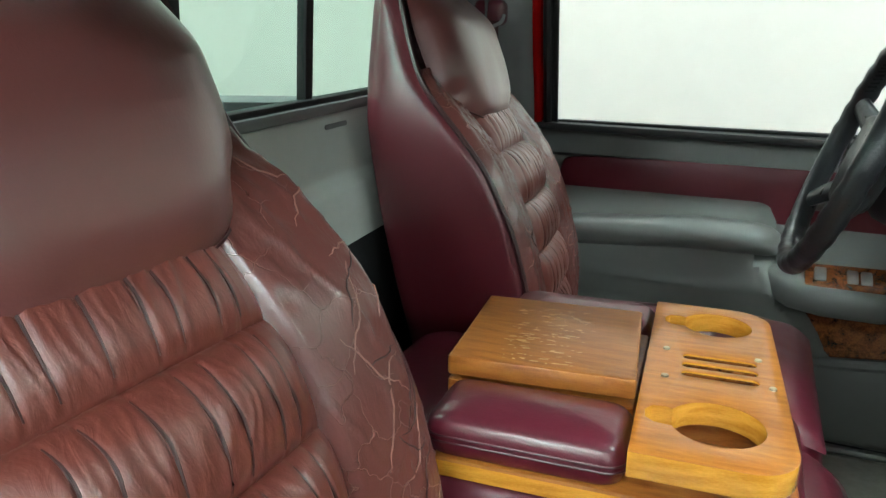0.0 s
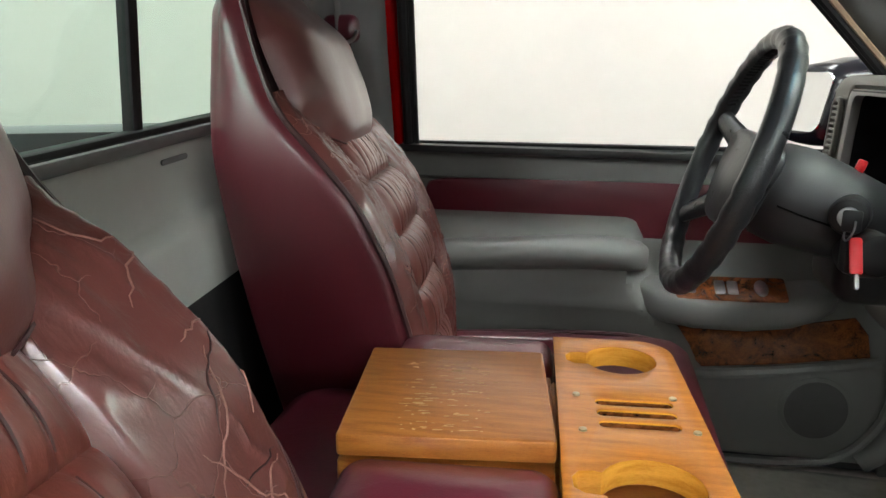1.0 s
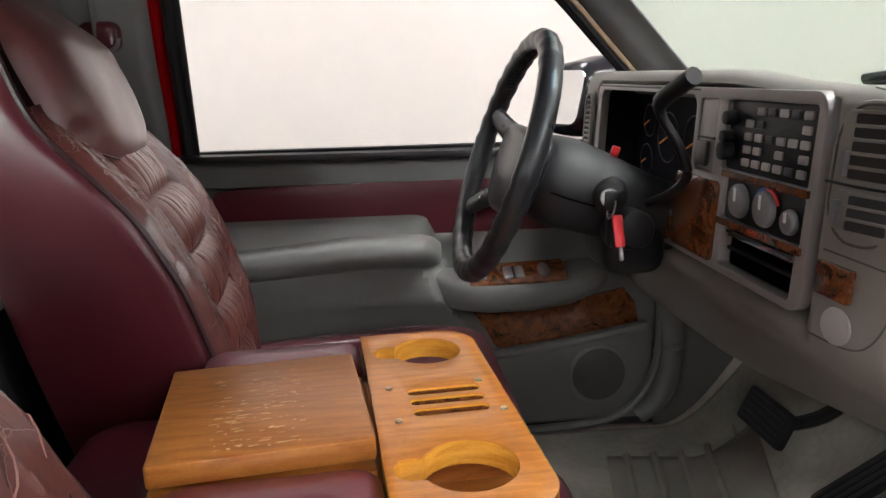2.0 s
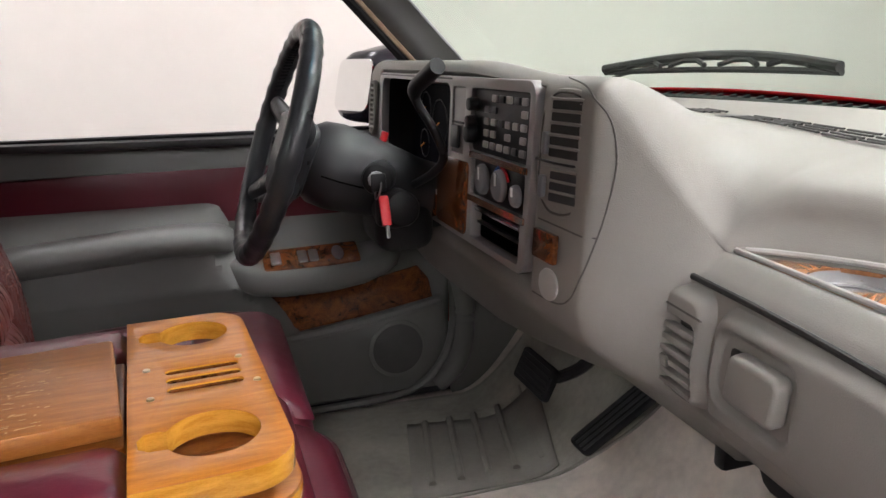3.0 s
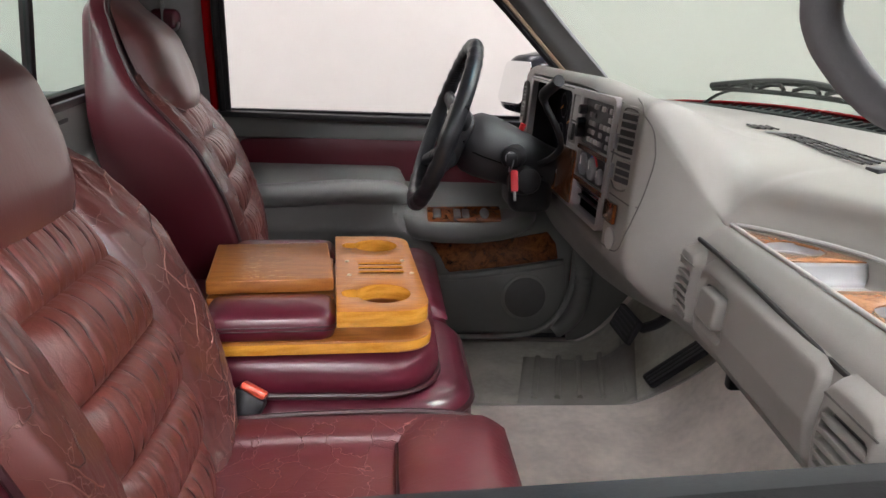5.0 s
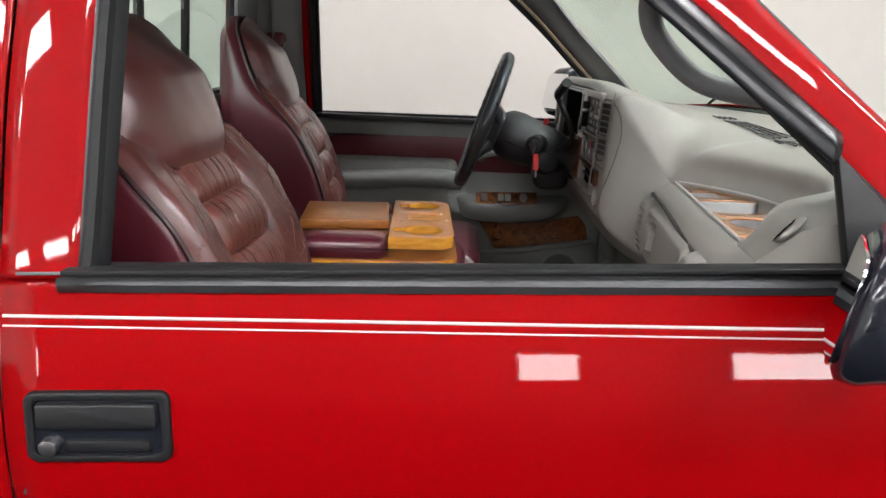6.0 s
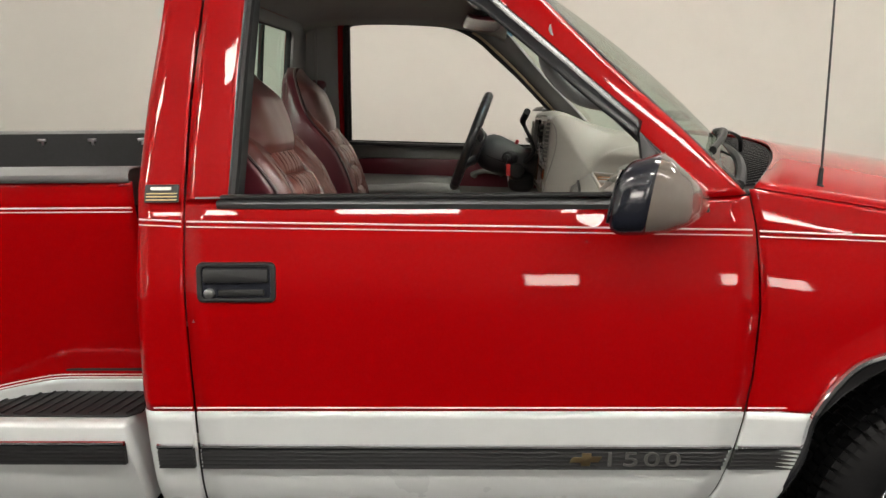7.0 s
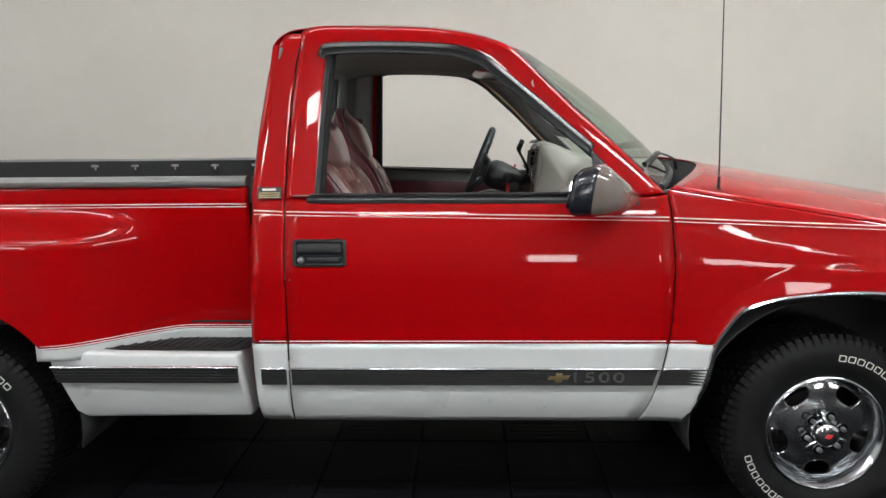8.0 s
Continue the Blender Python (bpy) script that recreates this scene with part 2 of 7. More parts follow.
WALLWHITE = mat("white_wall_paint", (0.66, 0.67, 0.65), 0.7, vary=0.02, scale=0.6, bump=0.08, bscale=120)
WALLDIM = mat("dim_wall_paint", (0.05, 0.049, 0.048), 0.75, vary=0.03, scale=0.6, bump=0.08, bscale=120)
CEIL = mat("white_ceiling_paint", (0.8, 0.79, 0.77), 0.8, vary=0.02, scale=1)
TILE = mat("black_floor_tile", (0.0035, 0.0035, 0.0045), 0.6, vary=0.3, scale=9, bump=0.15, bscale=200, spec=0.05)
GROUT = mat("dark_floor_base", (0.0035, 0.0035, 0.0045), 0.7, spec=0.05, vary=0.2, scale=5)
SCREEN = glass("green_tint_glass", (0.70, 0.82, 0.745))
REARGLASS = glass("rear_green_glass", (0.72, 0.90, 0.81))
MIRROR = mat("mirror_glass", (0.9, 0.9, 0.9), 0.01, metal=1.0)
WALLGLOW = glow("wall_light_diffuser", (1.0, 0.98, 0.96), WALL_GLOW)
LAMPGLOW_LOW = glow("dimmed_panel_diffuser", (0.97, 1.0, 0.985), PANEL_GLOW * 0.22)
LAMPGLOW = glow("light_panel_diffuser", (0.97, 1.0, 0.985), PANEL_GLOW)
REDPLASTIC = mat("red_plastic", (0.55, 0.02, 0.025), 0.35)
ORANGE = mat("orange_red_button", (0.75, 0.10, 0.05), 0.35)
BELT = mat("maroon_webbing", (0.05, 0.012, 0.012), 0.7, bump=0.4, bscale=800)
WHITEMARK = mat("pale_marking", (0.6, 0.6, 0.58), 0.5)
GOLD = mat("gold_emblem", (0.40, 0.30, 0.16), 0.35, metal=1.0)
BLUEMARK = mat("blue_marking", (0.05, 0.15, 0.5), 0.5)
DISPLAY = glow("green_display", (0.05, 0.9, 0.35), 0.5)
GAUGE = glow("amber_gauge_mark", (0.7, 0.25, 0.03), 0.08)
SILVER = mat("silver_bezel", (0.26, 0.24, 0.235), 0.35, metal=0.1, vary=0.05, scale=20)
TANLIP = mat("tan_seal_lip", (0.40, 0.30, 0.20), 0.6)
WHEELSKIN = mat("black_wheel_leather", (0.016, 0.017, 0.019), 0.3, vary=0.3, scale=30, bump=0.3, bscale=220)
COLUMN = mat("dark_column_plastic", (0.014, 0.0145, 0.016), 0.5, vary=0.15, scale=15, bump=0.15, bscale=500)
PILLOW = leather("smooth_oxblood_leather", (0.094, 0.024, 0.023), (0.124, 0.037, 0.034), 0.27, 0.0, 0.06, 0.5, 1.7)
PILLOW.node_tree.nodes["Principled BSDF"].inputs["Coat Roughness"].default_value = 0.36


# ---- building helpers ----
YC = 0.965                       # the truck's middle, seen across
YI = 0.94                        # the same in the cab's own measures
CABIN = Matrix(((1.05492, 0.04959, 0.03565, -0.15607), (-0.05096, 1.05467, 0.04083, -0.08881), (-0.03367, -0.04248, 1.05529, 0.00914), (0, 0, 0, 1)))
SPACE = None                     # CABIN while the cab's fittings are set out


def mirror_y(p):
    return (p[0], 2 * YC - p[1], p[2])


def mirror_i(p):
    return (p[0], 2 * YI - p[1], p[2])


def thing(name, at, label, category, group="", kind=""):
    ob = new(name)
    ob.empty_display_size = 0.05
    ob.location = SPACE @ Vector(at) if SPACE else at
    return tagged(ob, label, category, group, kind)


def part(name, geo, material, parent=None, label="", solid=0.0, angle=40, offset=0.0, side=None):
    """One mesh object from a bmesh or from (vertices, faces), under a thing or a part."""
    me = bpy.data.meshes.new(name)
    if isinstance(geo, tuple):
        me.from_pydata([tuple(v) for v in geo[0]], [], geo[1])
        bm = bmesh.new()
        bm.from_mesh(me)
        bmesh.ops.remove_doubles(bm, verts=bm.verts, dist=1e-5)
        bmesh.ops.recalc_face_normals(bm, faces=bm.faces)
        bm.to_mesh(me)
        bm.free()
    else:
        bmesh.ops.recalc_face_normals(geo, faces=geo.faces)
        geo.to_mesh(me)
        geo.free()
    if SPACE:
        me.transform(SPACE)
    for p in me.polygons:
        p.use_smooth = True
    me.set_sharp_from_angle(angle=radians(angle))
    me.materials.append(material)
    if side:
        me.materials.append(side)
        for p in me.polygons:
            p.material_index = 1 if abs(p.normal.z) < 0.35 else 0
    ob = new(name, me)
    if parent:
        ob.parent = parent
        ob.matrix_parent_inverse = parent.matrix_basis.inverted()
    if solid:
        s = ob.modifiers.new("thickness", "SOLIDIFY")
        s.thickness, s.offset = solid, offset
    if label:
        ob["label"] = label
    return ob


def again(ob, m, parent=None):
    """Another object on the same mesh, moved by m."""
    o = bpy.data.objects.new(ob.name.split(".")[0], ob.data)
    scene.collection.objects.link(o)
    o.parent = parent or ob.parent
    o.matrix_parent_inverse = o.parent.matrix_basis.inverted() if o.parent else Matrix()
    o.matrix_basis = m
    return o


def box(x0, x1, y0, y1, z0, z1, bev=0.004, seg=2, m=None):
    bm = bmesh.new()
    bmesh.ops.create_cube(bm, size=1.0)
    for v in bm.verts:
        v.co = Vector(((x0 + x1) / 2 + v.co.x * (x1 - x0), (y0 + y1) / 2 + v.co.y * (y1 - y0), (z0 + z1) / 2 + v.co.z * (z1 - z0)))
    if bev:
        bmesh.ops.bevel(bm, geom=bm.edges[:], offset=bev, segments=seg, profile=0.5, affect="EDGES")
    if m is not None:
        bm.transform(m)
    return bm


def rod(a, b, r0, r1=None, n=20, bev=0.0):
    """A capped cone or cylinder from a to b."""
    a, b = Vector(a), Vector(b)
    bm = bmesh.new()
    bmesh.ops.create_cone(bm, cap_ends=True, segments=n, radius1=r0, radius2=r0 if r1 is None else r1, depth=(b - a).length)
    if bev:
        caps = [e for e in bm.edges if len(e.link_faces) == 2 and any(len(f.verts) > 4 for f in e.link_faces)]
        bmesh.ops.bevel(bm, geom=caps, offset=bev, segments=2, profile=0.5, affect="EDGES")
    bm.transform(Matrix.Translation((a + b) / 2) @ (b - a).to_track_quat("Z", "Y").to_matrix().to_4x4())
    return bm


def curve_points(ctrl, n, closed=False):
    """A smooth line of n points through the control points (Catmull-Rom)."""
    c = [Vector(p) for p in ctrl]
    k = len(c)
    spans = k if closed else k - 1
    out = []
    for i in range(n):
        t = i / (n if closed else n - 1) * spans
        j = min(int(t), spans - 1)
        f = t - j
        if closed:
            p0, p1, p2, p3 = c[(j - 1) % k], c[j % k], c[(j + 1) % k], c[(j + 2) % k]
        else:
            p0, p1, p2, p3 = c[max(j - 1, 0)], c[j], c[min(j + 1, k - 1)], c[min(j + 2, k - 1)]
        out.append(0.5 * ((2 * p1) + (p2 - p0) * f + (2 * p0 - 5 * p1 + 4 * p2 - p3) * f * f + (3 * p1 - p0 - 3 * p2 + p3) * f ** 3))
    return out


def tube(path, r, n=10, closed=False, flat=1.0, up=(0, 0, 1)):
    """A round (or flattened) bar along a path; r may be one radius or one for each point."""
    pts = [Vector(p) for p in path]
    k = len(pts)
    rs = r if isinstance(r, (list, tuple)) else [r] * k
    verts, faces = [], []
    for i, p in enumerate(pts):
        a = pts[(i - 1) % k] if closed or i else pts[0]
        b = pts[(i + 1) % k] if closed or i < k - 1 else pts[-1]
        d = (b - a).normalized()
        s = d.cross(Vector(up))
        if s.length < 1e-4:
            s = d.cross(Vector((1, 0, 0)))
        s.normalize()
        w = s.cross(d)
        for j in range(n):
            g = 2 * math.pi * j / n
            verts.append(p + s * math.cos(g) * rs[i] + w * math.sin(g) * rs[i] * flat)
    for i in range(k if closed else k - 1):
        for j in range(n):
            a, b = i * n + j, i * n + (j + 1) % n
            c, d = ((i + 1) % k) * n + (j + 1) % n, ((i + 1) % k) * n + j
            faces.append((a, b, c, d))
    if not closed:
        faces.append(tuple(range(n))[::-1])
        faces.append(tuple((k - 1) * n + j for j in range(n)))
    return verts, faces


def loft(rings, caps=True, closed=False):
    n = len(rings[0])
    verts = [p for ring in rings for p in ring]
    faces = []
    for i in range(len(rings) if closed else len(rings) - 1):
        for j in range(n):
            i2 = (i + 1) % len(rings)
            faces.append((i * n + j, i * n + (j + 1) % n, i2 * n + (j + 1) % n, i2 * n + j))
    if caps and not closed:
        faces.append(tuple(range(n))[::-1])
        faces.append(tuple((len(rings) - 1) * n + j for j in range(n)))
    return verts, faces


def sheet(rows):
    """An open sheet from rows of points."""
    n = len(rows[0])
    verts = [p for row in rows for p in row]
    faces = [(i * n + j, i * n + j + 1, (i + 1) * n + j + 1, (i + 1) * n + j) for i in range(len(rows) - 1) for j in range(n - 1)]
    return verts, faces


def grid(fn, nu, nv):
    return sheet([[fn(i / (nu - 1), j / (nv - 1)) for j in range(nv)] for i in range(nu)])


def joined(*geos):
    verts, faces = [], []
    for v, f in geos:
        k = len(verts)
        verts += list(v)
        faces += [tuple(i + k for i in q) for q in f]
    return verts, faces


def prism(outline, place, depth, holes=(), bev=0.0, seg=2):
    """A plate: a 2D outline with holes, set out by place(a, b, d) and thickened from d = 0 to depth."""
    bm = bmesh.new()
    edges = []
    for loop in (outline, *holes):
        vs = [bm.verts.new((p[0], p[1], 0)) for p in loop]
        edges += [bm.edges.new((vs[i], vs[(i + 1) % len(vs)])) for i in range(len(vs))]
    if holes:
        bmesh.ops.triangle_fill(bm, edges=edges, use_beauty=True, use_dissolve=False, normal=(0, 0, 1))
    else:
        bm.faces.new(bm.verts[:])
    base = bm.faces[:]
    r = bmesh.ops.extrude_face_region(bm, geom=base)
    for v in r["geom"]:
        if isinstance(v, bmesh.types.BMVert):
            v.co.z = 1.0
    bm.normal_update()
    for v in bm.verts:
        v.co.z *= depth
    if bev:
        es = [e for e in bm.edges if len(e.link_faces) == 2 and e.calc_face_angle(0) > 1.0]
        bmesh.ops.bevel(bm, geom=es, offset=bev, segments=seg, profile=0.5, affect="EDGES", clamp_overlap=True)
    for v in bm.verts:
        v.co = Vector(place(v.co.x, v.co.y, v.co.z))
    return bm


def rounded(a0, a1, b0, b1, r, n=6):
    """A rounded rectangle as a 2D outline."""
    out = []
    for ca, cb, g in ((a1 - r, b1 - r, 0), (a0 + r, b1 - r, 90), (a0 + r, b0 + r, 180), (a1 - r, b0 + r, 270)):
        for i in range(n + 1):
            w = radians(g + 90 * i / n)
            out.append((ca + r * math.cos(w), cb + r * math.sin(w)))
    return out


def ring(ca, cb, ra, rb, n=28):
    return [(ca + ra * math.cos(2 * math.pi * i / n), cb + rb * math.sin(2 * math.pi * i / n)) for i in range(n)]


def lerp(x, xs, ys):
    return float(np.interp(x, xs, ys))


def ease(a, b, x):
    t = min(1, max(0, (x - a) / (b - a)))
    return t * t * (3 - 2 * t)


def chaikin(pts, rounds=2):
    for _ in range(rounds):
        out = [pts[0]]
        for a, b in zip(pts[:-1], pts[1:]):
            out.append(tuple(p * 0.75 + q * 0.25 for p, q in zip(a, b)))
            out.append(tuple(p * 0.25 + q * 0.75 for p, q in zip(a, b)))
        pts = out + [pts[-1]]
    return pts


def writing(name, text, size, m, material, parent, depth=0.001, label=""):
    """Raised writing in the built-in font, as a mesh."""
    cu = bpy.data.curves.new(name, "FONT")
    cu.body, cu.size, cu.extrude, cu.align_x, cu.align_y = text, size, depth, "CENTER", "CENTER"
    tmp = bpy.data.objects.new(name, cu)
    scene.collection.objects.link(tmp)
    me = bpy.data.meshes.new_from_object(tmp)
    bpy.data.objects.remove(tmp)
    me.transform(m)
    me.materials.clear()
    me.materials.append(material)
    ob = new(name, me)
    ob.parent = parent
    ob.matrix_parent_inverse = parent.matrix_basis.inverted()
    if label:
        ob["label"] = label
    return ob


# ---- the studio ----
X0, X1, Y0, Y1, ZC = -6.5, 7.5, -7.0, 4.6, 3.6
floor = tagged(part("floor", box(X0, X1, Y0, Y1, -0.2, -0.012, 0), GROUT), "black studio floor of interlocking tiles", "floor", kind="structure")
wall_north = tagged(part("wall_north", box(X0, X1, Y1, Y1 + 0.2, -0.2, ZC, 0), WALL), "plain cream painted studio wall", "wall", kind="structure")
# south wall stays out of view; darkened so the paint reflects little of it
wall_south = tagged(part("wall_south", box(X0, X1, Y0 - 0.2, Y0, -0.2, ZC, 0), WALLDIM), "unseen studio wall, darkened to keep reflections dim", "wall", kind="structure")
wall_west = tagged(part("wall_west", box(X0 - 0.2, X0, Y0 - 0.2, Y1 + 0.2, -0.2, ZC, 0), WALLWHITE), "plain white studio wall behind the truck bed", "wall", kind="structure")
wall_east = tagged(part("wall_east", box(X1, X1 + 0.2, Y0 - 0.2, Y1 + 0.2, -0.2, ZC, 0), WALLWHITE), "plain white studio wall ahead of the bonnet", "wall", kind="structure")
ceiling = tagged(part("ceiling", box(X0 - 0.2, X1 + 0.2, Y0 - 0.2, Y1 + 0.2, ZC, ZC + 0.2, 0), CEIL), "white studio ceiling", "ceiling", kind="structure")

# a ribbed roll-up door in the wall ahead of the truck
door_1 = tagged(part("door_1", box(X1 - 0.05, X1 - 0.004, -1.2, 2.6, -0.012, 3.0, 0.005), WALLWHITE), "white sectional roll-up door, closed", "garage door", kind="structure")
for i in range(14):
    part("slat", box(X1 - 0.062, X1 - 0.049, -1.18, 2.58, 0.02 + i * 0.212, 0.215 + i * 0.212, 0.006), WALLWHITE, door_1)


def ceiling_light(x, y, lx, ly, z=None, glow_mat=None):
    z = ZC if z is None else z
    lamp = thing("ceiling_light", (x, y, z), "flat white light panel in the studio ceiling", "ceiling light", "studio light panels")
    part("frame", box(x - lx / 2 - 0.03, x + lx / 2 + 0.03, y - ly / 2 - 0.03, y + ly / 2 + 0.03, z - 0.05, z, 0.006), CHROME, lamp)
    part("diffuser", box(x - lx / 2, x + lx / 2, y - ly / 2, y + ly / 2, z - 0.056, z - 0.045, 0.002), glow_mat or LAMPGLOW, lamp, "glowing white diffuser")


for lx in (-4.6, -2.3, 0.0, 2.3, 4.6):
    for ly in (-5.2, -2.15, 0.9, 3.4):
        ceiling_light(lx, ly, 1.25, 0.32, None, LAMPGLOW if ly < 0 or (lx > 2 and ly < 2) else LAMPGLOW_LOW)


def wall_light(x0, x1, z0, z1):
    lamp = thing("wall_light", ((x0 + x1) / 2, Y0, z0), "flat white light panel on the studio wall", "wall light", "studio wall lights")
    part("frame", box(x0 - 0.03, x1 + 0.03, Y0, Y0 + 0.05, z0 - 0.03, z1 + 0.03, 0.006), CHROME, lamp)
    part("diffuser", box(x0, x1, Y0 + 0.045, Y0 + 0.056, z0, z1, 0.002), WALLGLOW, lamp, "glowing white diffuser")


wall_light(1.40, 2.02, 0.85, 1.50)
wall_light(3.70, 4.85, 0.85, 1.50)
wall_light(-6.0, -5.3, 0.85, 1.50)


# ---- the pickup truck: shell ----
truck = thing("pickup_truck", (0.3, YC, 0), "red and white step-side pickup truck with chrome trim", "pickup truck")


def prof(z):
    """How far the near side's skin stands across, by height."""
    return lerp(z, (0.42, 0.46, 0.52, 0.60, 0.72, 0.85, 0.95, 1.00, 1.02, 1.05, 1.08, 1.11, 1.145, 1.18, 1.235, 1.75, 1.79, 1.82),
                (0.045, 0.018, -0.002, -0.010, -0.014, -0.018, -0.019, -0.0175, -0.0159, -0.0123, -0.0072, -0.0008, 0.0080, 0.0172, 0.034, 0.2245, 0.243, 0.262))


def skin(x, z, out=0.0, far=False):
    z0 = z
    s = sum(prof(z0 + d) for d in (-0.02, -0.01, 0, 0.01, 0.02)) / 5 - out
    return (x, 2 * YI - s if far else s, z)


DOOR_FRONT = ((0.425, 0.438, 0.511, 0.594, 0.696, 0.817, 0.975, 1.168, 1.25), (1.225, 1.232, 1.263, 1.289, 1.310, 1.323, 1.326, 1.314, 1.300))
ARCH = ((0.425, 0.594, 0.716, 0.83, 0.87, 0.893, 0.903), (1.385, 1.444, 1.467, 1.538, 1.612, 1.724, 1.86))


def rows(z0, z1, nz, xl, xr, nx, far=False, out=0.0):
    out_rows = []
    for i in range(nz):
        z = z0 + (z1 - z0) * i / (nz - 1)
        a, b = xl(z), xr(z)
        out_rows.append([skin(a + (b - a) * j / (nx - 1), z, out, far) for j in range(nx)])
    return sheet(out_rows)


WINDOW = [(0.112, 1.230), (0.116, 1.30), (0.122, 1.45), (0.135, 1.66), (0.146, 1.722), (0.20, 1.740), (0.33, 1.744), (0.536, 1.738), (0.62, 1.722),
          (0.70, 1.682), (0.78, 1.617), (0.871, 1.540), (0.96, 1.457), (1.05, 1.372), (1.12, 1.305), (1.195, 1.230)]
OUTER = [(0.006, 1.230), (0.008, 1.30), (0.010, 1.45), (0.026, 1.66), (0.036, 1.75), (0.06, 1.822), (0.33, 1.822), (0.50, 1.812), (0.62, 1.794),
         (0.70, 1.774), (0.785, 1.738), (0.88, 1.643), (0.968, 1.552), (1.06, 1.466), (1.156, 1.377), (1.292, 1.236)]


def slope(x, z, out=0.0, far=False):
    y = 0.034 + 0.37 * (z - 1.235) - out
    if z > 1.75:
        y += (z - 1.75) * 0.25
    return (x, 2 * YI - y if far else y, z)


def frame_band(far, inner, outer, out=0.0, n=70, across=6, bow=0.008):
    a, b = curve_points([(p[0], 0, p[1]) for p in inner], n), curve_points([(p[0], 0, p[1]) for p in outer], n)
    return sheet([[slope(p.x + (q.x - p.x) * j / (across - 1), p.z + (q.z - p.z) * j / (across - 1), out + bow * math.sin(math.pi * (0.15 + 0.7 * j / (across - 1))), far)
                   for j in range(across)] for p, q in zip(a, b)])


def strip(zf, xs, h, out, n=40, far=False, thick=0.0015):
    """A thin stripe along the side, at the height zf(x)."""
    top, bot = [], []
    r = []
    for i in range(n):
        x = xs[0] + (xs[1] - xs[0]) * i / (n - 1)
        z = zf(x)
        r.append([skin(x, z - h / 2, out, far), skin(x, z, out + thick, far), skin(x, z + h / 2, out, far)])
    return sheet(r)


def ribbed_trim(x0, x1, z0, z1, out=0.0, slant0=0.0, slant1=0.0):
    """Black rubbing strip with grooves; chrome edge apart."""
    sec = []
    ribs = 5
    zt = z1 - 0.010
    sec.append((z0, 0.0))
    for i in range(ribs):
        a = z0 + (zt - z0) * i / ribs
        b = z0 + (zt - z0) * (i + 1) / ribs
        sec += [(a + 0.0010, 0.006), (a + 0.0020, 0.015), (a + 0.0045, 0.0145), (b - 0.0005, 0.006)]
    sec.append((zt, 0.0))
    rws = []
    for k in range(2):
        rws.append([skin((x0 + slant0 * (z - z0)) if k == 0 else (x1 + slant1 * (z - z0)), z, out + d) for z, d in sec])
    v, f = sheet(rws)
    m = len(sec)
    return v, f + [tuple(range(m)), tuple(range(2 * m - 1, m - 1, -1))]


def chrome_edge(x0, x1, z, out=0.0):
    return tube([skin(x, z, out + 0.010) for x in np.linspace(x0, x1, 8)], 0.0065, 8)


def side_door(far):
    gap = lambda z: 0.002
    fr = lambda z: lerp(z, *DOOR_FRONT) - 0.002
    d = part("door", rows(0.724, 1.232, 36, gap, fr, 26, far), RED, truck, "closed truck door with grey trim and burgundy insert" if far else "closed glossy red door, window wound down", solid=0.004, offset=0)
    part("lower_skin", rows(0.425, 0.722, 16, gap, fr, 20, far), WHITE, d, "white painted lower door skin", solid=0.004, offset=0)
    part("window_frame", frame_band(far, WINDOW, OUTER), RED, d, "red painted window frame", solid=0.010, offset=0)
    inner = [(x, z) for x, z in WINDOW]
    # rubber channel round the opening
    path = [Vector(slope(p.x, p.z, 0.001, far)) for p in curve_points([(x, 0, z) for x, z in WINDOW], 60)]
    part("window_seal", tube(path, 0.012, 8), RUBBER, d, "black rubber window channel")
    # rear channel, wide and flat
    part("window_channel", sheet([[slope(0.080 + 0.0 * z, z, 0.006, far), slope(0.112 + (z - 1.23) * 0.05, z, 0.009, far), slope(0.134 + (z - 1.23) * 0.05, z, -0.012, far)] for z in np.linspace(1.235, 1.72, 12)]),
         TRIMGREY, d, solid=0.004)
    # belt moulding on the sill
    sec = ((0.000, 1.212), (-0.010, 1.214), (-0.013, 1.224), (-0.006, 1.236), (0.010, 1.240), (0.035, 1.238), (0.040, 1.225))
    bx = lambda x, p: (x, (2 * YI - (0.030 + p[0])) if far else 0.030 + p[0], p[1] - 0.008 * (x - 0.1))
    part("belt_moulding", sheet([[bx(x, p) for p in sec] for x in np.linspace(0.078, 1.19, 14)]), TRIMGREY, d, "charcoal belt moulding along the window sill", solid=0.002)
    return d


near_door = side_door(False)
SPACE = CABIN
far_door = side_door(True)
SPACE = None

# near door: stripes, rubbing strip, handle, badge, visor, mirror
belt = lambda x: lerp(x, (-2.2, -0.14, 0.0, 1.305, 1.315, 2.05, 2.9), (1.225, 1.185, 1.178, 1.152, 1.150, 1.118, 1.08))
for dz, hgt in ((0.006, 0.004), (-0.006, 0.0026)):
    part("pinstripe", strip(lambda x: belt(x) + dz, (0.006, 1.305), hgt, 0.003), STRIPE, near_door, "thin pale pinstripe")
for dz, hgt in ((0.012, 0.0035), (0.002, 0.0026)):
    part("pinstripe", strip(lambda x: 0.722 + dz, (0.006, 1.304), hgt, 0.003), STRIPE, near_door, "thin pale pinstripe")
part("rubbing_strip", ribbed_trim(0.010, 1.262, 0.577, 0.641, 0.006, slant1=0.30), RIBBED, near_door, "black ribbed rubbing strip", angle=12)
part("chrome_strip", chrome_edge(0.010, 1.282, 0.637, 0.006), CHROME, near_door, "thin chrome strip")
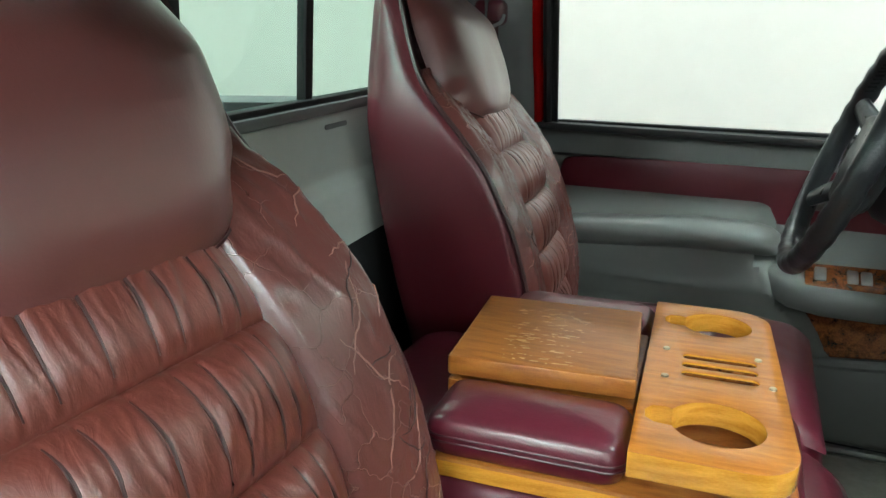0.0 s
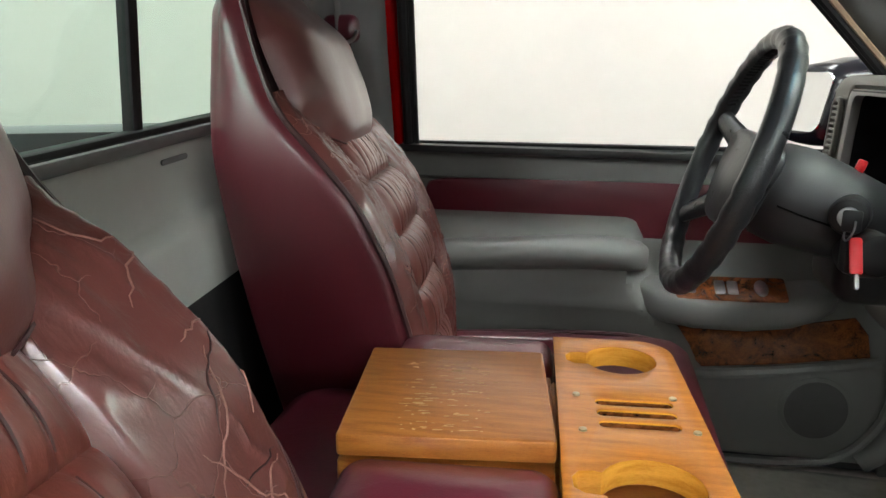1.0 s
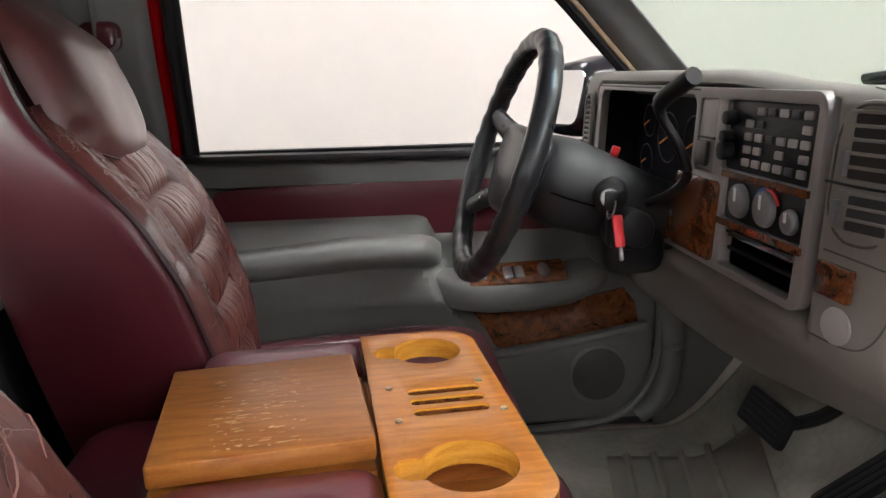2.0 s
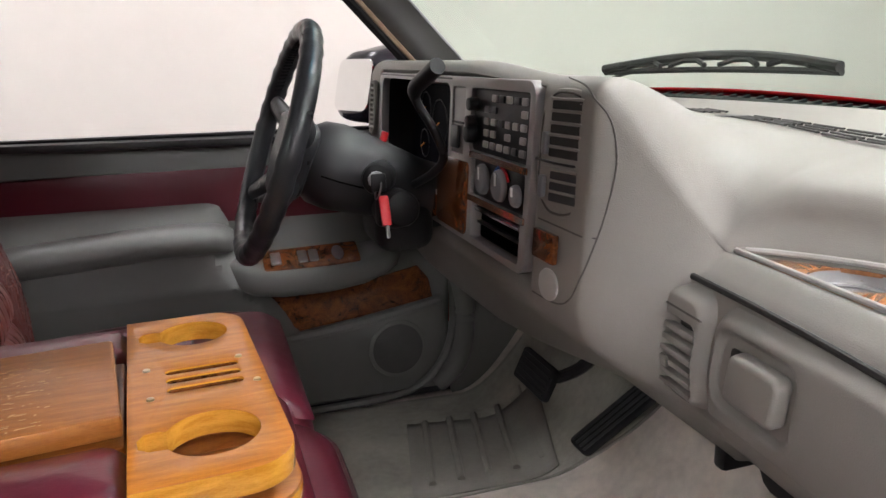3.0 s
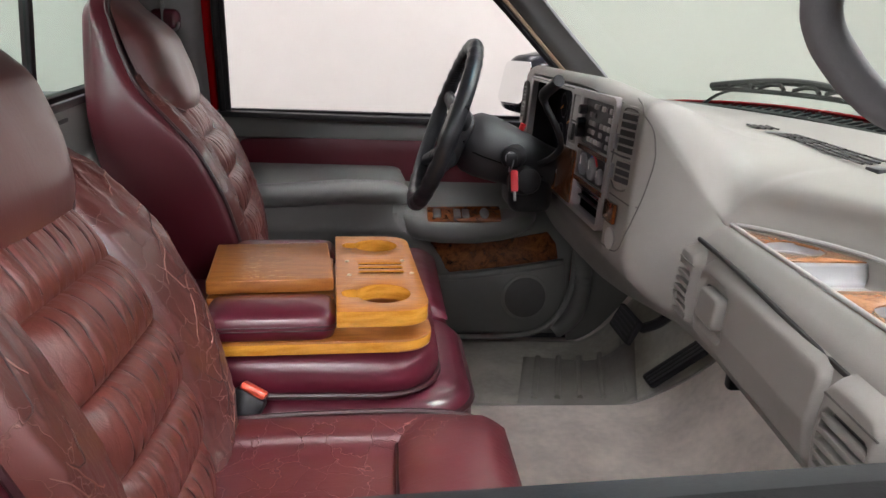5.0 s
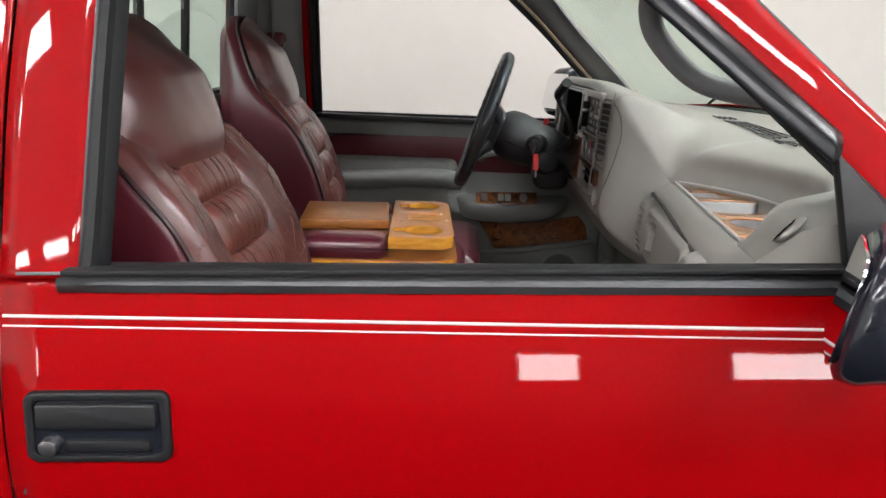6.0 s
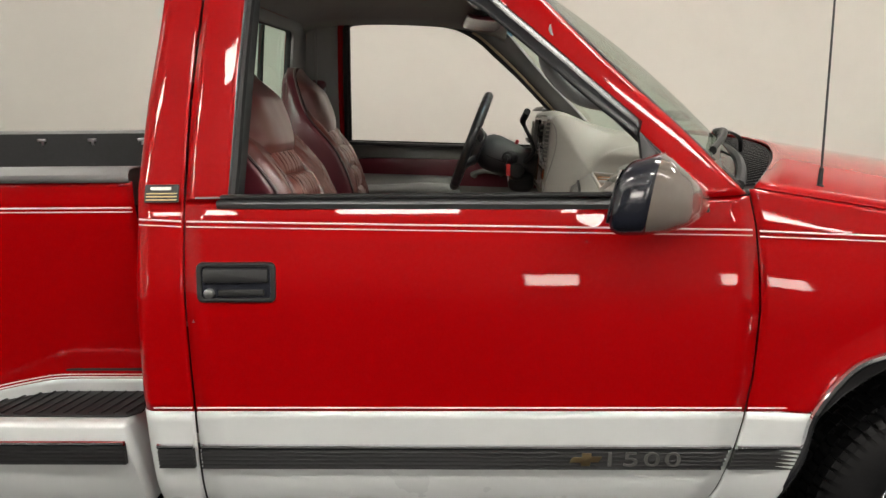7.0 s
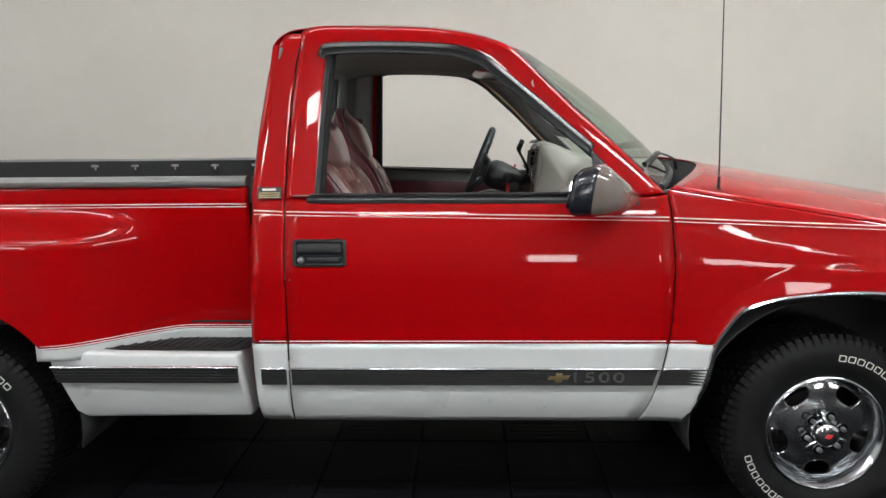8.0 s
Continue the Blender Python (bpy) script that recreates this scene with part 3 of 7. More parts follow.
# handle
hx = lambda a, b, d: skin(a, b, -0.002 + d)
part("handle_bezel", prism(rounded(0.030, 0.214, 1.000, 1.092, 0.014), hx, 0.012, [rounded(0.042, 0.202, 1.010, 1.082, 0.008)], 0.003), BLACK, near_door, "black plastic handle surround")
part("handle_pocket", prism(rounded(0.040, 0.204, 1.008, 1.084, 0.008), hx, 0.008), GLOSSBLACK, near_door)
part("door_handle", prism(rounded(0.046, 0.198, 1.046, 1.079, 0.006), hx, 0.016, (), 0.004), BLACK, near_door, "black lift-up door handle")
part("handle_lip", prism(rounded(0.080, 0.188, 1.014, 1.030, 0.005), hx, 0.012, (), 0.003), BLACK, near_door)
part("lock", rod(skin(0.060, 1.022, 0.0), skin(0.060, 1.022, 0.017), 0.0115, n=20, bev=0.002), STEEL, near_door, "steel key lock cylinder")
# emblem and model number on the rubbing strip
em = [(0.908, 0.601), (0.930, 0.601), (0.930, 0.612), (0.952, 0.612), (0.952, 0.603), (0.978, 0.603), (0.970, 0.588), (0.950, 0.588), (0.950, 0.578), (0.928, 0.578), (0.928, 0.587), (0.900, 0.587)]
part("emblem", prism([(a, b + 0.012) for a, b in em], lambda a, b, d: skin(a, b, 0.018 + d), 0.004, (), 0.001), GOLD, near_door, "small bronze emblem")
for k, ch in enumerate("1500"):
    writing("digit", ch, 0.058, Matrix.Translation((0.996 + 0.050 * k, prof(0.606) - 0.021, 0.606)) @ Matrix.Rotation(radians(90), 4, "X") @ Matrix.Diagonal((1.45, 0.9, 1, 1)), DIGIT, near_door, 0.002, "raised dark chrome model number digit")

# smoked window deflector
VT = [(0.098, 1.718), (0.106, 1.748), (0.135, 1.766), (0.33, 1.769), (0.536, 1.758), (0.63, 1.742), (0.70, 1.710), (0.774, 1.650), (0.87, 1.568), (0.97, 1.480), (1.062, 1.400)]
VB = [(0.128, 1.706), (0.130, 1.712), (0.145, 1.719), (0.33, 1.723), (0.536, 1.712), (0.615, 1.698), (0.678, 1.670), (0.744, 1.618), (0.845, 1.532), (0.945, 1.444), (1.042, 1.366)]
ta, tb = curve_points([(x, 0, z) for x, z in VT], 60), curve_points([(x, 0, z) for x, z in VB], 60)
part("window_deflector", sheet([[slope(a.x + (b.x - a.x) * k, a.z + (b.z - a.z) * k, 0.012 + 0.022 * math.sin(0.5 * math.pi * min(1, k * 1.4))) for k in (0, 0.12, 0.25, 0.4, 0.55, 0.7, 0.85, 1)] for a, b in zip(ta, tb)]),
     SMOKE, near_door, "smoked acrylic rain deflector", solid=0.003)


def wing_mirror(far):
    """Sail plate, neck and shell of a door mirror."""
    d = far_door if far else near_door
    f = (lambda p: mirror_i((p[0] - 0.012, p[1], 1.25 + 1.14 * (p[2] - 1.19)))) if far else (lambda p: p)
    sail = [(1.050, 1.383), (1.075, 1.352), (1.20, 1.222), (1.205, 1.200), (1.06, 1.205)]
    part("mirror_sail", prism(sail, lambda a, b, dd: f((a, 0.034 + 0.37 * (b - 1.235) - 0.004 - dd, b)), 0.022, (), 0.005), BLACK, d, "black mirror sail plate")
    O = MOUT
    turn = lambda p: f((p[0] + 0.22 * max(0.0, p[2] - 1.19) * (1 - ease(0.95, 1.12, p[0])) + 0.5 * (p[1] + 0.20) * (1 - ease(0.95, 1.13, p[0])), p[1], p[2]))
    rg_ = []
    for x, zb, zt, yi, yo in ((0.926, 1.204, 1.322, -0.105, -0.228), (0.932, 1.188, 1.334, -0.095, -0.240), (0.955, 1.180, 1.338, -0.080, -0.250), (1.0, 1.180, 1.347, -0.060, -0.252), (1.055, 1.182, 1.334, -0.030, -0.236),
                              (1.105, 1.186, 1.312, 0.03, -0.205), (1.145, 1.192, 1.286, 0.05, -0.150), (1.18, 1.200, 1.256, 0.055, -0.085), (1.205, 1.212, 1.232, 0.055, -0.020)):
        yi_, yo_ = (yi + O if x < 1.05 else yi + O * 0.5), yo + O
        cy, cz, hy, hz = (yi_ + yo_) / 2, (zb + zt) / 2, abs(yi_ - yo_) / 2, (zt - zb) / 2
        rg_.append((x, [turn((x, cy + hy * math.copysign(abs(math.cos(g)) ** 0.68, math.cos(g)), cz + hz * math.copysign(abs(math.sin(g)) ** 0.68, math.sin(g)))) for g in np.linspace(0, 2 * math.pi, 41)[:-1]]))
    fine = []
    xs_ = [r[0] for r in rg_]
    for x in np.linspace(xs_[0], xs_[-1], 28):
        fine.append([tuple(float(np.interp(x, xs_, [r[1][k][c] for r in rg_])) for c in range(3)) for k in range(40)])
    part("mirror_housing", loft(fine[:9]), GLOSSBLACK, d, "gloss black mirror housing", angle=60)
    part("mirror_shell", loft(fine[8:]), MIRRORCAP, d, "glossy mirror shell, tinted taupe for the wall's reflection", angle=60)
    yg = (-0.109 + O, -0.226 + O)
    part("mirror_glass", prism(rounded(min(yg), max(yg), 1.208, 1.318, 0.02), lambda a, b, dd: turn((0.925 - dd, a, b)), 0.003), MIRROR, d, "mirror glass")
    part("mirror_neck", tube(curve_points([f((1.12, 0.05, 1.235)), f((1.11, 0.0, 1.235)), f((1.09, -0.06, 1.235))], 8), 0.035, 12), BLACK, d)


MOUT = 0.030
# taupe stands in for the cream wall reflected in a black shell
MIRRORCAP = mat("taupe_reflection_tint", (0.125, 0.105, 0.093), 0.14, coat=0.8, vary=0.05, scale=10)
wing_mirror(False)
SPACE = CABIN
wing_mirror(True)
SPACE = None

# cab corners behind the doors
for far in (False, True):
    def corner(z, k):
        r = 0.045
        back = lerp(z, (0.425, 0.72, 1.17, 1.232, 1.45, 1.66, 1.75, 1.80), (-0.130, -0.138, -0.122, -0.124, -0.110, -0.086, -0.066, -0.040))
        fx = lerp(z, (0.425, 1.232, 1.45, 1.66, 1.75, 1.80), (-0.004, 0.000, 0.004, 0.019, 0.029, 0.044)) - 0.001
        y = prof(z) if z < 1.235 else slope(0, z, 0.006)[1]
        if k < 0.6:
            p = (fx + (back + r - fx) * k / 0.6, y, z)
        else:
            a = (k - 0.6) / 0.4 * math.pi / 2
            p = (back + r - r * math.sin(a), y + r * (1 - math.cos(a)), z)
        return mirror_y(p) if far else p
    ks = np.linspace(0, 1, 14)
    part("cab_corner", sheet([[corner(z, k) for k in ks] for z in np.linspace(0.724, 1.80, 46)]), RED, truck, "red cab corner panel", solid=0.004)
    part("cab_corner_lower", sheet([[corner(z, k) for k in ks] for z in np.linspace(0.425, 0.722, 12)]), WHITE, truck, "white lower cab corner", solid=0.004)
for dz, hgt in ((0.006, 0.004), (-0.006, 0.0026)):
    part("pinstripe", strip(lambda x: belt(x) + dz, (-0.105, -0.006), hgt, 0.0035, 6), STRIPE, truck, "thin pale pinstripe")
for dz, hgt in ((0.012, 0.0035), (0.002, 0.0026)):
    part("pinstripe", strip(lambda x: 0.722 + dz, (-0.10, -0.006), hgt, 0.0035, 6), STRIPE, truck, "thin pale pinstripe")
    part("pinstripe", strip(lambda x: 0.722 + dz, (1.318, 1.470), hgt, 0.0035, 6), STRIPE, truck, "thin pale pinstripe")
part("rubbing_strip", ribbed_trim(-0.098, -0.010, 0.577, 0.638, 0.004), RIBBED, truck, "black ribbed rubbing strip", angle=12)
part("chrome_strip", chrome_edge(-0.098, -0.010, 0.637, 0.004), CHROME, truck)
part("rubbing_strip", ribbed_trim(1.280, 1.432, 0.577, 0.638, 0.004, slant0=0.30, slant1=0.30), RIBBED, truck, "black ribbed rubbing strip", angle=12)
part("chrome_strip", chrome_edge(1.298, 1.448, 0.637, 0.004), CHROME, truck)
# pillar badge: black plate with pale bars
bd = lambda a, b, d: slope(a, b, 0.010 + d)
badge = part("pillar_badge", prism(rounded(-0.090, -0.010, 1.228, 1.268, 0.003), bd, 0.004, (), 0.001), BLACK, truck, "small black badge with pale lettering bars and gold lines")
part("letter_bar", prism(rounded(-0.076, -0.028, 1.256, 1.263, 0.002), lambda a, b, d: bd(a, b, 0.004 + d), 0.001), WHITEMARK, badge)
for i in range(3):
    part("gold_line", prism(rounded(-0.086, -0.014, 1.233 + i * 0.007, 1.2355 + i * 0.007, 0.001), lambda a, b, d: bd(a, b, 0.004 + d), 0.001), GOLD, badge)

# rear face of the cab, with its sliding window
bx = lambda z: lerp(z, (0.425, 1.232, 1.45, 1.66, 1.75, 1.80), (-0.136, -0.124, -0.110, -0.086, -0.066, -0.040))
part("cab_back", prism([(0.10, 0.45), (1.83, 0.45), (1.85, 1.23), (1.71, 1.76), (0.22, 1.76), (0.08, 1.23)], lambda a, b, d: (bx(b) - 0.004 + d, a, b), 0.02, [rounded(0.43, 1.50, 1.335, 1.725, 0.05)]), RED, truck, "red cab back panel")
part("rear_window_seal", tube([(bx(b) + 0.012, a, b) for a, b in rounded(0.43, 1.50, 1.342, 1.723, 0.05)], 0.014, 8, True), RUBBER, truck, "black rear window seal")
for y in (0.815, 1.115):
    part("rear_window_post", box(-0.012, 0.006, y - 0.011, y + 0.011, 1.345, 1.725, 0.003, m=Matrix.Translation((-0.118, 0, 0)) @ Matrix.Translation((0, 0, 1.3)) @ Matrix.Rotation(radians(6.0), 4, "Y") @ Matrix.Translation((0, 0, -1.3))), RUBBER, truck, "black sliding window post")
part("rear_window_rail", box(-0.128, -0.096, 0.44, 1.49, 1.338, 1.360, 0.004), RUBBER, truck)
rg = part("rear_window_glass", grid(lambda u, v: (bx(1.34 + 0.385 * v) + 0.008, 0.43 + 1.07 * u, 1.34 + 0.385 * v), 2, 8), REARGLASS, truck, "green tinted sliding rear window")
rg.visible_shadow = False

# roof
def roof_pt(u, v):
    x0, x1 = -0.068, 0.785
    s = 2 * v - 1
    k = abs(s)
    x = x0 + (x1 + 0.10 * (1 - s * s) - x0) * u
    ze = lerp(x, (-0.068, -0.062, -0.050, -0.032, -0.010, 0.02, 0.06, 0.33, 0.50, 0.62, 0.70, 0.785, 0.90), (1.742, 1.766, 1.784, 1.800, 1.812, 1.819, 1.822, 1.822, 1.812, 1.794, 1.774, 1.738, 1.70))
    ye = 0.034 + 0.37 * (ze - 1.235) + max(0, ze - 1.75) * 0.25
    yy = YC + s * (YC - ye)
    crown = 0.052 * (1 - k ** 3.2)
    return (x, yy, ze + crown * (0.35 + 0.65 * ease(-0.05, 0.12, x)) * (1.0 if u < 0.9 else 1 - 0.25 * (u - 0.9) / 0.1))


part("roof", grid(lambda u, v: roof_pt(u ** 1.6, v), 56, 41), RED, truck, "glossy red roof skin", solid=0.004)
part("roof_back_edge", grid(lambda u, v: tuple(np.array(roof_pt(0, v)) * (1 - u) + np.array((bx(1.755) - 0.004, YC + (2 * v - 1) * 0.72, 1.755)) * u), 5, 41), RED, truck, solid=0.004)

# windscreen and the pillars beside it
def screen_pt(u, v):
    s = 2 * v - 1
    q = 1 - s * s
    top = (0.79 + 0.10 * q, YC + s * 0.725, 1.732 + 0.045 * q)
    base = (1.285 + 0.20 * q, YC + s * 0.910, 1.250 + 0.042 * q)
    bulge = 0.02 * math.sin(math.pi * u) * q
    return tuple(t + (b - t) * u + (bulge if i != 1 else 0) for i, (t, b) in enumerate(zip(top, base)))


ws = part("windscreen", grid(screen_pt, 16, 30), SCREEN, truck, "green tinted windscreen glass")
ws.visible_shadow = False
part("windscreen_seal", tube([Vector(screen_pt(u, 0.0)) + Vector((0, 0.004, 0)) for u in np.linspace(0, 1, 20)], 0.010, 8), RUBBER, truck)
part("windscreen_seal", tube([Vector(screen_pt(u, 1.0)) - Vector((0, 0.004, 0)) for u in np.linspace(0, 1, 20)], 0.010, 8), RUBBER, truck)
part("windscreen_seal", tube([Vector(screen_pt(1.0, v)) + Vector((0, 0, 0.004)) for v in np.linspace(0, 1, 30)], 0.013, 8), RUBBER, truck, "black windscreen lower seal")
sb = part("sun_band", sheet([[tuple(np.array(screen_pt(u, v)) + np.array((-0.004, 0, -0.004))) for v in np.linspace(0.02, 0.98, 20)] for u in (0.0, 0.05, 0.10)]), glass("blue_sun_band_glass", (0.05, 0.32, 0.55)), truck, "blue tinted sun band along the glass top")
sb.visible_shadow = False
for far in (False, True):
    f = (lambda p: mirror_y(p)) if far else (lambda p: p)
    pil = []
    for u in np.linspace(0, 1, 16):
        a = Vector(screen_pt(u, 0.0))
        o = slope(lerp(a.z, [p[1] for p in OUTER[10:]][::-1], [p[0] for p in OUTER[10:]][::-1]) - 0.006, a.z, 0.004)
        pil.append([f(o), f(((o[0] + a.x) / 2, (o[1] + a.y) / 2 - 0.006, a.z + 0.002)), f((a.x, a.y - 0.004, a.z + 0.002))])
    part("windscreen_pillar", sheet(pil), RED, truck, "red windscreen pillar", solid=0.004)

# bonnet, wings, cowl
ztop = lambda x: 1.249 - 0.169 * (x - 1.296)


def hood_pt(u, v):
    s = 2 * v - 1
    q = 1 - s * s
    x0 = 1.315 + 0.30 * q
    x = x0 + (2.9 - x0) * u
    return (x, YC + s * 0.921, ztop(x) + 0.004 + 0.105 * (1 - abs(s) ** 2.6))


part("bonnet", grid(hood_pt, 36, 41), RED, truck, "glossy red bonnet", solid=0.006)


def arch_z(x):
    """Height of the wheel arch's edge over x, mirrored about the axle."""
    x = x if x < 1.905 else 3.81 - x
    return float(np.interp(x, ARCH[1], ARCH[0])) if x > ARCH[1][0] else -1.0


def wing(zlo, zhi, nz, far):
    rws = []
    ss = [(k / 79) for k in range(80)] if zlo > 0.7 else [0.14 * k / 19 for k in range(20)]
    for t in np.linspace(0, 1, nz):
        row = []
        for s_ in ss:
            x = 1.32 + (2.9 - 1.32) * s_
            low = max(zlo, arch_z(x)) if zlo > 0.7 else zlo
            zr = low + (zhi - low) * t
            a = lerp(zr, *DOOR_FRONT) + 0.003
            if zlo > 0.7:
                x = x + (a - 1.32) * (1 - min(1, s_ * 4))
            else:
                x = a + (lerp(zr, *ARCH) - a) * s_ / 0.14
            w = ease(0.90, 1.25, zr)
            z = zr + (ztop(x) - 1.249) * w
            y = prof(zr) + 0.02 * ease(2.3, 2.9, x)
            flare = 0.016 * max(0, 1 - abs(math.hypot(x - 1.905, z - 0.42) - 0.50) / 0.10) * ease(1.06, 0.98, zr)
            row.append((x, 2 * YC - (y - flare) if far else y - flare, z))
        rws.append(row)
    return sheet(rws)


for far in (False, True):
    part("front_wing", wing(0.724, 1.249, 60, far), RED, truck, "red front wing with wheel arch", solid=0.005)
    part("front_wing_lower", wing(0.425, 0.722, 14, far), WHITE, truck, "white lower front wing", solid=0.005)
for dz, hgt in ((0.006, 0.004), (-0.006, 0.0026)):
    part("pinstripe", strip(lambda x: belt(x) + dz, (1.320, 2.75), hgt, 0.006, 30), STRIPE, truck, "thin pale pinstripe")
arch = [Vector((x, prof(z) - 0.020, z)) for z, x in zip(*ARCH)] + [Vector((x, prof(0.9) - 0.022, z)) for x, z in ((1.95, 0.905), (2.05, 0.898), (2.18, 0.868), (2.28, 0.80), (2.34, 0.70), (2.37, 0.58))]
part("arch_trim", tube(curve_points(arch, 60), 0.010, 8, flat=1.0), CHROME, truck, "chrome wheel arch trim")
# cowl grille between glass and bonnet
cowl = part("cowl_grille", grid(lambda u, v: tuple(np.array(screen_pt(1.0, v)) * (1 - u) + np.array(hood_pt(0.0, v)) * u + np.array((0.0, 0, -0.012 - 0.006 * math.sin(math.pi * u)))), 6, 40), BLACK, truck, "black slotted cowl grille", solid=0.004)
for k in range(60):
    v = 0.03 + 0.94 * k / 59
    a, b = Vector(screen_pt(1.0, v)) + Vector((0.01, 0, -0.008)), Vector(hood_pt(0.0, v)) + Vector((-0.01, 0, -0.008))
    part("slat", box(-0.5, 0.5, -0.003, 0.003, -0.003, 0.003, 0, m=Matrix.Translation((a + b) / 2) @ (b - a).to_track_quat("X", "Z").to_matrix().to_4x4() @ Matrix.Diagonal(((b - a).length, 1, 1, 1))), BLACK, cowl)


def wiper(v0, v1, u0, lift, flip):
    """A wiper lying along the foot of the glass: arm, frame and blade."""
    g = lambda u, v, o: Vector(screen_pt(u, v)) + Vector((0.75, 0, 0.66)) * o
    w = part("wiper", tube(curve_points([g(1.04, v0, 0.02), g(0.97, v0 + (v1 - v0) * 0.15, 0.045), g(u0 + 0.03, (v0 + v1) / 2 + 0.0, 0.040), g(u0 + 0.015, v0 + (v1 - v0) * 0.62, 0.038)], 18), 0.0065, 8, flat=0.6), BLACK, truck, "black windscreen wiper arm")
    va, vb = v0 + (v1 - v0) * 0.22, v1
    pts = [g(u0 + lift * (1 - k), va + (vb - va) * k, 0.010 + 0.024 * math.sin(math.pi * k)) for k in np.linspace(0, 1, 16)]
    part("blade_frame", tube(pts, 0.0085, 8), BLACK, w)
    part("blade", tube([g(u0 + lift * (1 - k) + 0.012, va + (vb - va) * k, 0.008) for k in np.linspace(0, 1, 16)], 0.006, 6), RUBBER, w, "rubber wiper blade")
    for k in (0.2, 0.4, 0.62, 0.82):
        part("bridge", tube([g(u0 + lift * (1 - k - d), va + (vb - va) * (k + d), 0.010 + 0.02 * (1 - abs(d) / 0.08)) for d in (-0.08, -0.03, 0.03, 0.08)], 0.005, 6), BLACK, w)


wiper(0.85, 0.470, 0.862, 0.022, 1)
wiper(0.30, 0.03, 0.86, 0.02, 1)

# aerial
part("aerial_base", rod((1.503, 0.124, 1.205), (1.503, 0.124, 1.245), 0.014, 0.009, bev=0.002), RUBBER, truck, "black rubber aerial base")
part("aerial_base", rod((1.503, 0.124, 1.243), (1.503, 0.124, 1.285), 0.006, 0.005), RUBBER, truck)
part("aerial", rod((1.503, 0.124, 1.28), (1.482, 0.122, 2.15), 0.0030, 0.0018, 8), TRIMGREY, truck, "thin steel whip aerial")

# bed with its step
RAX, FAX, AZ, TR = -1.285, 1.905, 0.367, 0.367


def bed_y(x, z):
    w = lerp(z, (0.68, 0.80, 1.0, 1.15, 1.22, 1.28), (0.195, 0.170, 0.130, 0.105, 0.095, 0.095))
    return w - (w + 0.015) * ease(-0.40, -0.84, x) * ease(1.20, 1.07, z)


def bed_left(z):
    return RAX + math.sqrt(max(0, 0.52 ** 2 - (z - 0.37) ** 2)) if z < 0.889 else -2.3


for far in (False, True):
    f = (lambda p: mirror_y(p)) if far else (lambda p: p)
    rws = []
    xs_ = [-2.3 + (-0.148 + 2.3) * (k / 90) for k in range(91)]
    for t in np.linspace(0, 1, 44):
        row = []
        for x in xs_:
            low = lerp(x, (-0.95, -0.889, -0.455, -0.14), (0.70, 0.70, 0.727, 0.727))
            if abs(x - RAX) < 0.52:
                low = max(low, 0.37 + math.sqrt(0.52 ** 2 - (x - RAX) ** 2))
            z = low + (1.268 - low) * t
            row.append(f((x, bed_y(x, z), z)))
        rws.append(row)
    part("bedside", sheet(rws), RED, truck, "red step-side bed panel with bulging fender", solid=0.005)
    part("bedside_lower", sheet([[f((x, bed_y(x, z), z)) for x in np.linspace(-0.90, -0.148, 30)] for z in np.linspace(0.66, 0.7265, 5)]), WHITE, truck, "white band above the step", solid=0.004)
    part("bed_rail", sheet([[f((x, y, z)) for y, z in ((0.082, 1.268), (0.079, 1.286), (0.090, 1.297), (0.12, 1.300), (0.16, 1.297), (0.172, 1.286), (0.172, 1.20))] for x in np.linspace(-2.3, -0.150, 10)]), PILLAR, truck, "grey plastic bed rail cap", solid=0.004)
    part("bed_wall", box(-2.3, -0.152, *sorted((f((0, 0.176, 0))[1], f((0, 0.190, 0))[1])), 0.75, 1.29, 0.003), UNDER, truck, "black bed liner wall")
    for k in range(6):
        x = -0.36 - k * 0.235
        hook = part("tie_hook", box(x - 0.02, x + 0.02, *sorted((f((0, 0.190, 0))[1], f((0, 0.204, 0))[1])), 1.255, 1.268, 0.003), STEEL, truck, "steel tie-down hook")
        part("hook_stem", box(x - 0.005, x + 0.005, *sorted((f((0, 0.190, 0))[1], f((0, 0.198, 0))[1])), 1.238, 1.256, 0.002), STEEL, hook)
part("bed_floor", box(-2.3, -0.152, 0.18, 1.75, 0.74, 0.76, 0), UNDER, truck)
part("bed_front", box(-0.172, -0.154, 0.18, 1.75, 0.75, 1.29, 0.004), UNDER, truck, "black bed front wall")
for dz, hgt in ((0.004, 0.004), (-0.006, 0.0026)):
    part("pinstripe", sheet([[(x, bed_y(x, 1.20 + dz + s) - 0.003, 1.20 + dz + s) for s in (-hgt / 2, hgt / 2)] for x in np.linspace(-2.2, -0.155, 30)]), STRIPE, truck, "thin pale pinstripe", solid=0.001)
for dz, hgt in ((0.004, 0.004), (0.013, 0.0026)):
    lo = lambda x: lerp(x, (-0.95, -0.889, -0.455, -0.14), (0.70, 0.70, 0.727, 0.727)) + dz
    part("pinstripe", sheet([[(x, bed_y(x, lo(x) + s) - 0.003, lo(x) + s) for s in (-hgt / 2, hgt / 2)] for x in np.linspace(-0.885, -0.155, 30)]), STRIPE, truck, "thin pale pinstripe", solid=0.001)
st = [(-0.158, 0.427), (-0.768, 0.428), (-0.800, 0.46), (-0.861, 0.622), (-0.892, 0.715), (-0.80, 0.700), (-0.735, 0.690), (-0.60, 0.684), (-0.185, 0.680)]
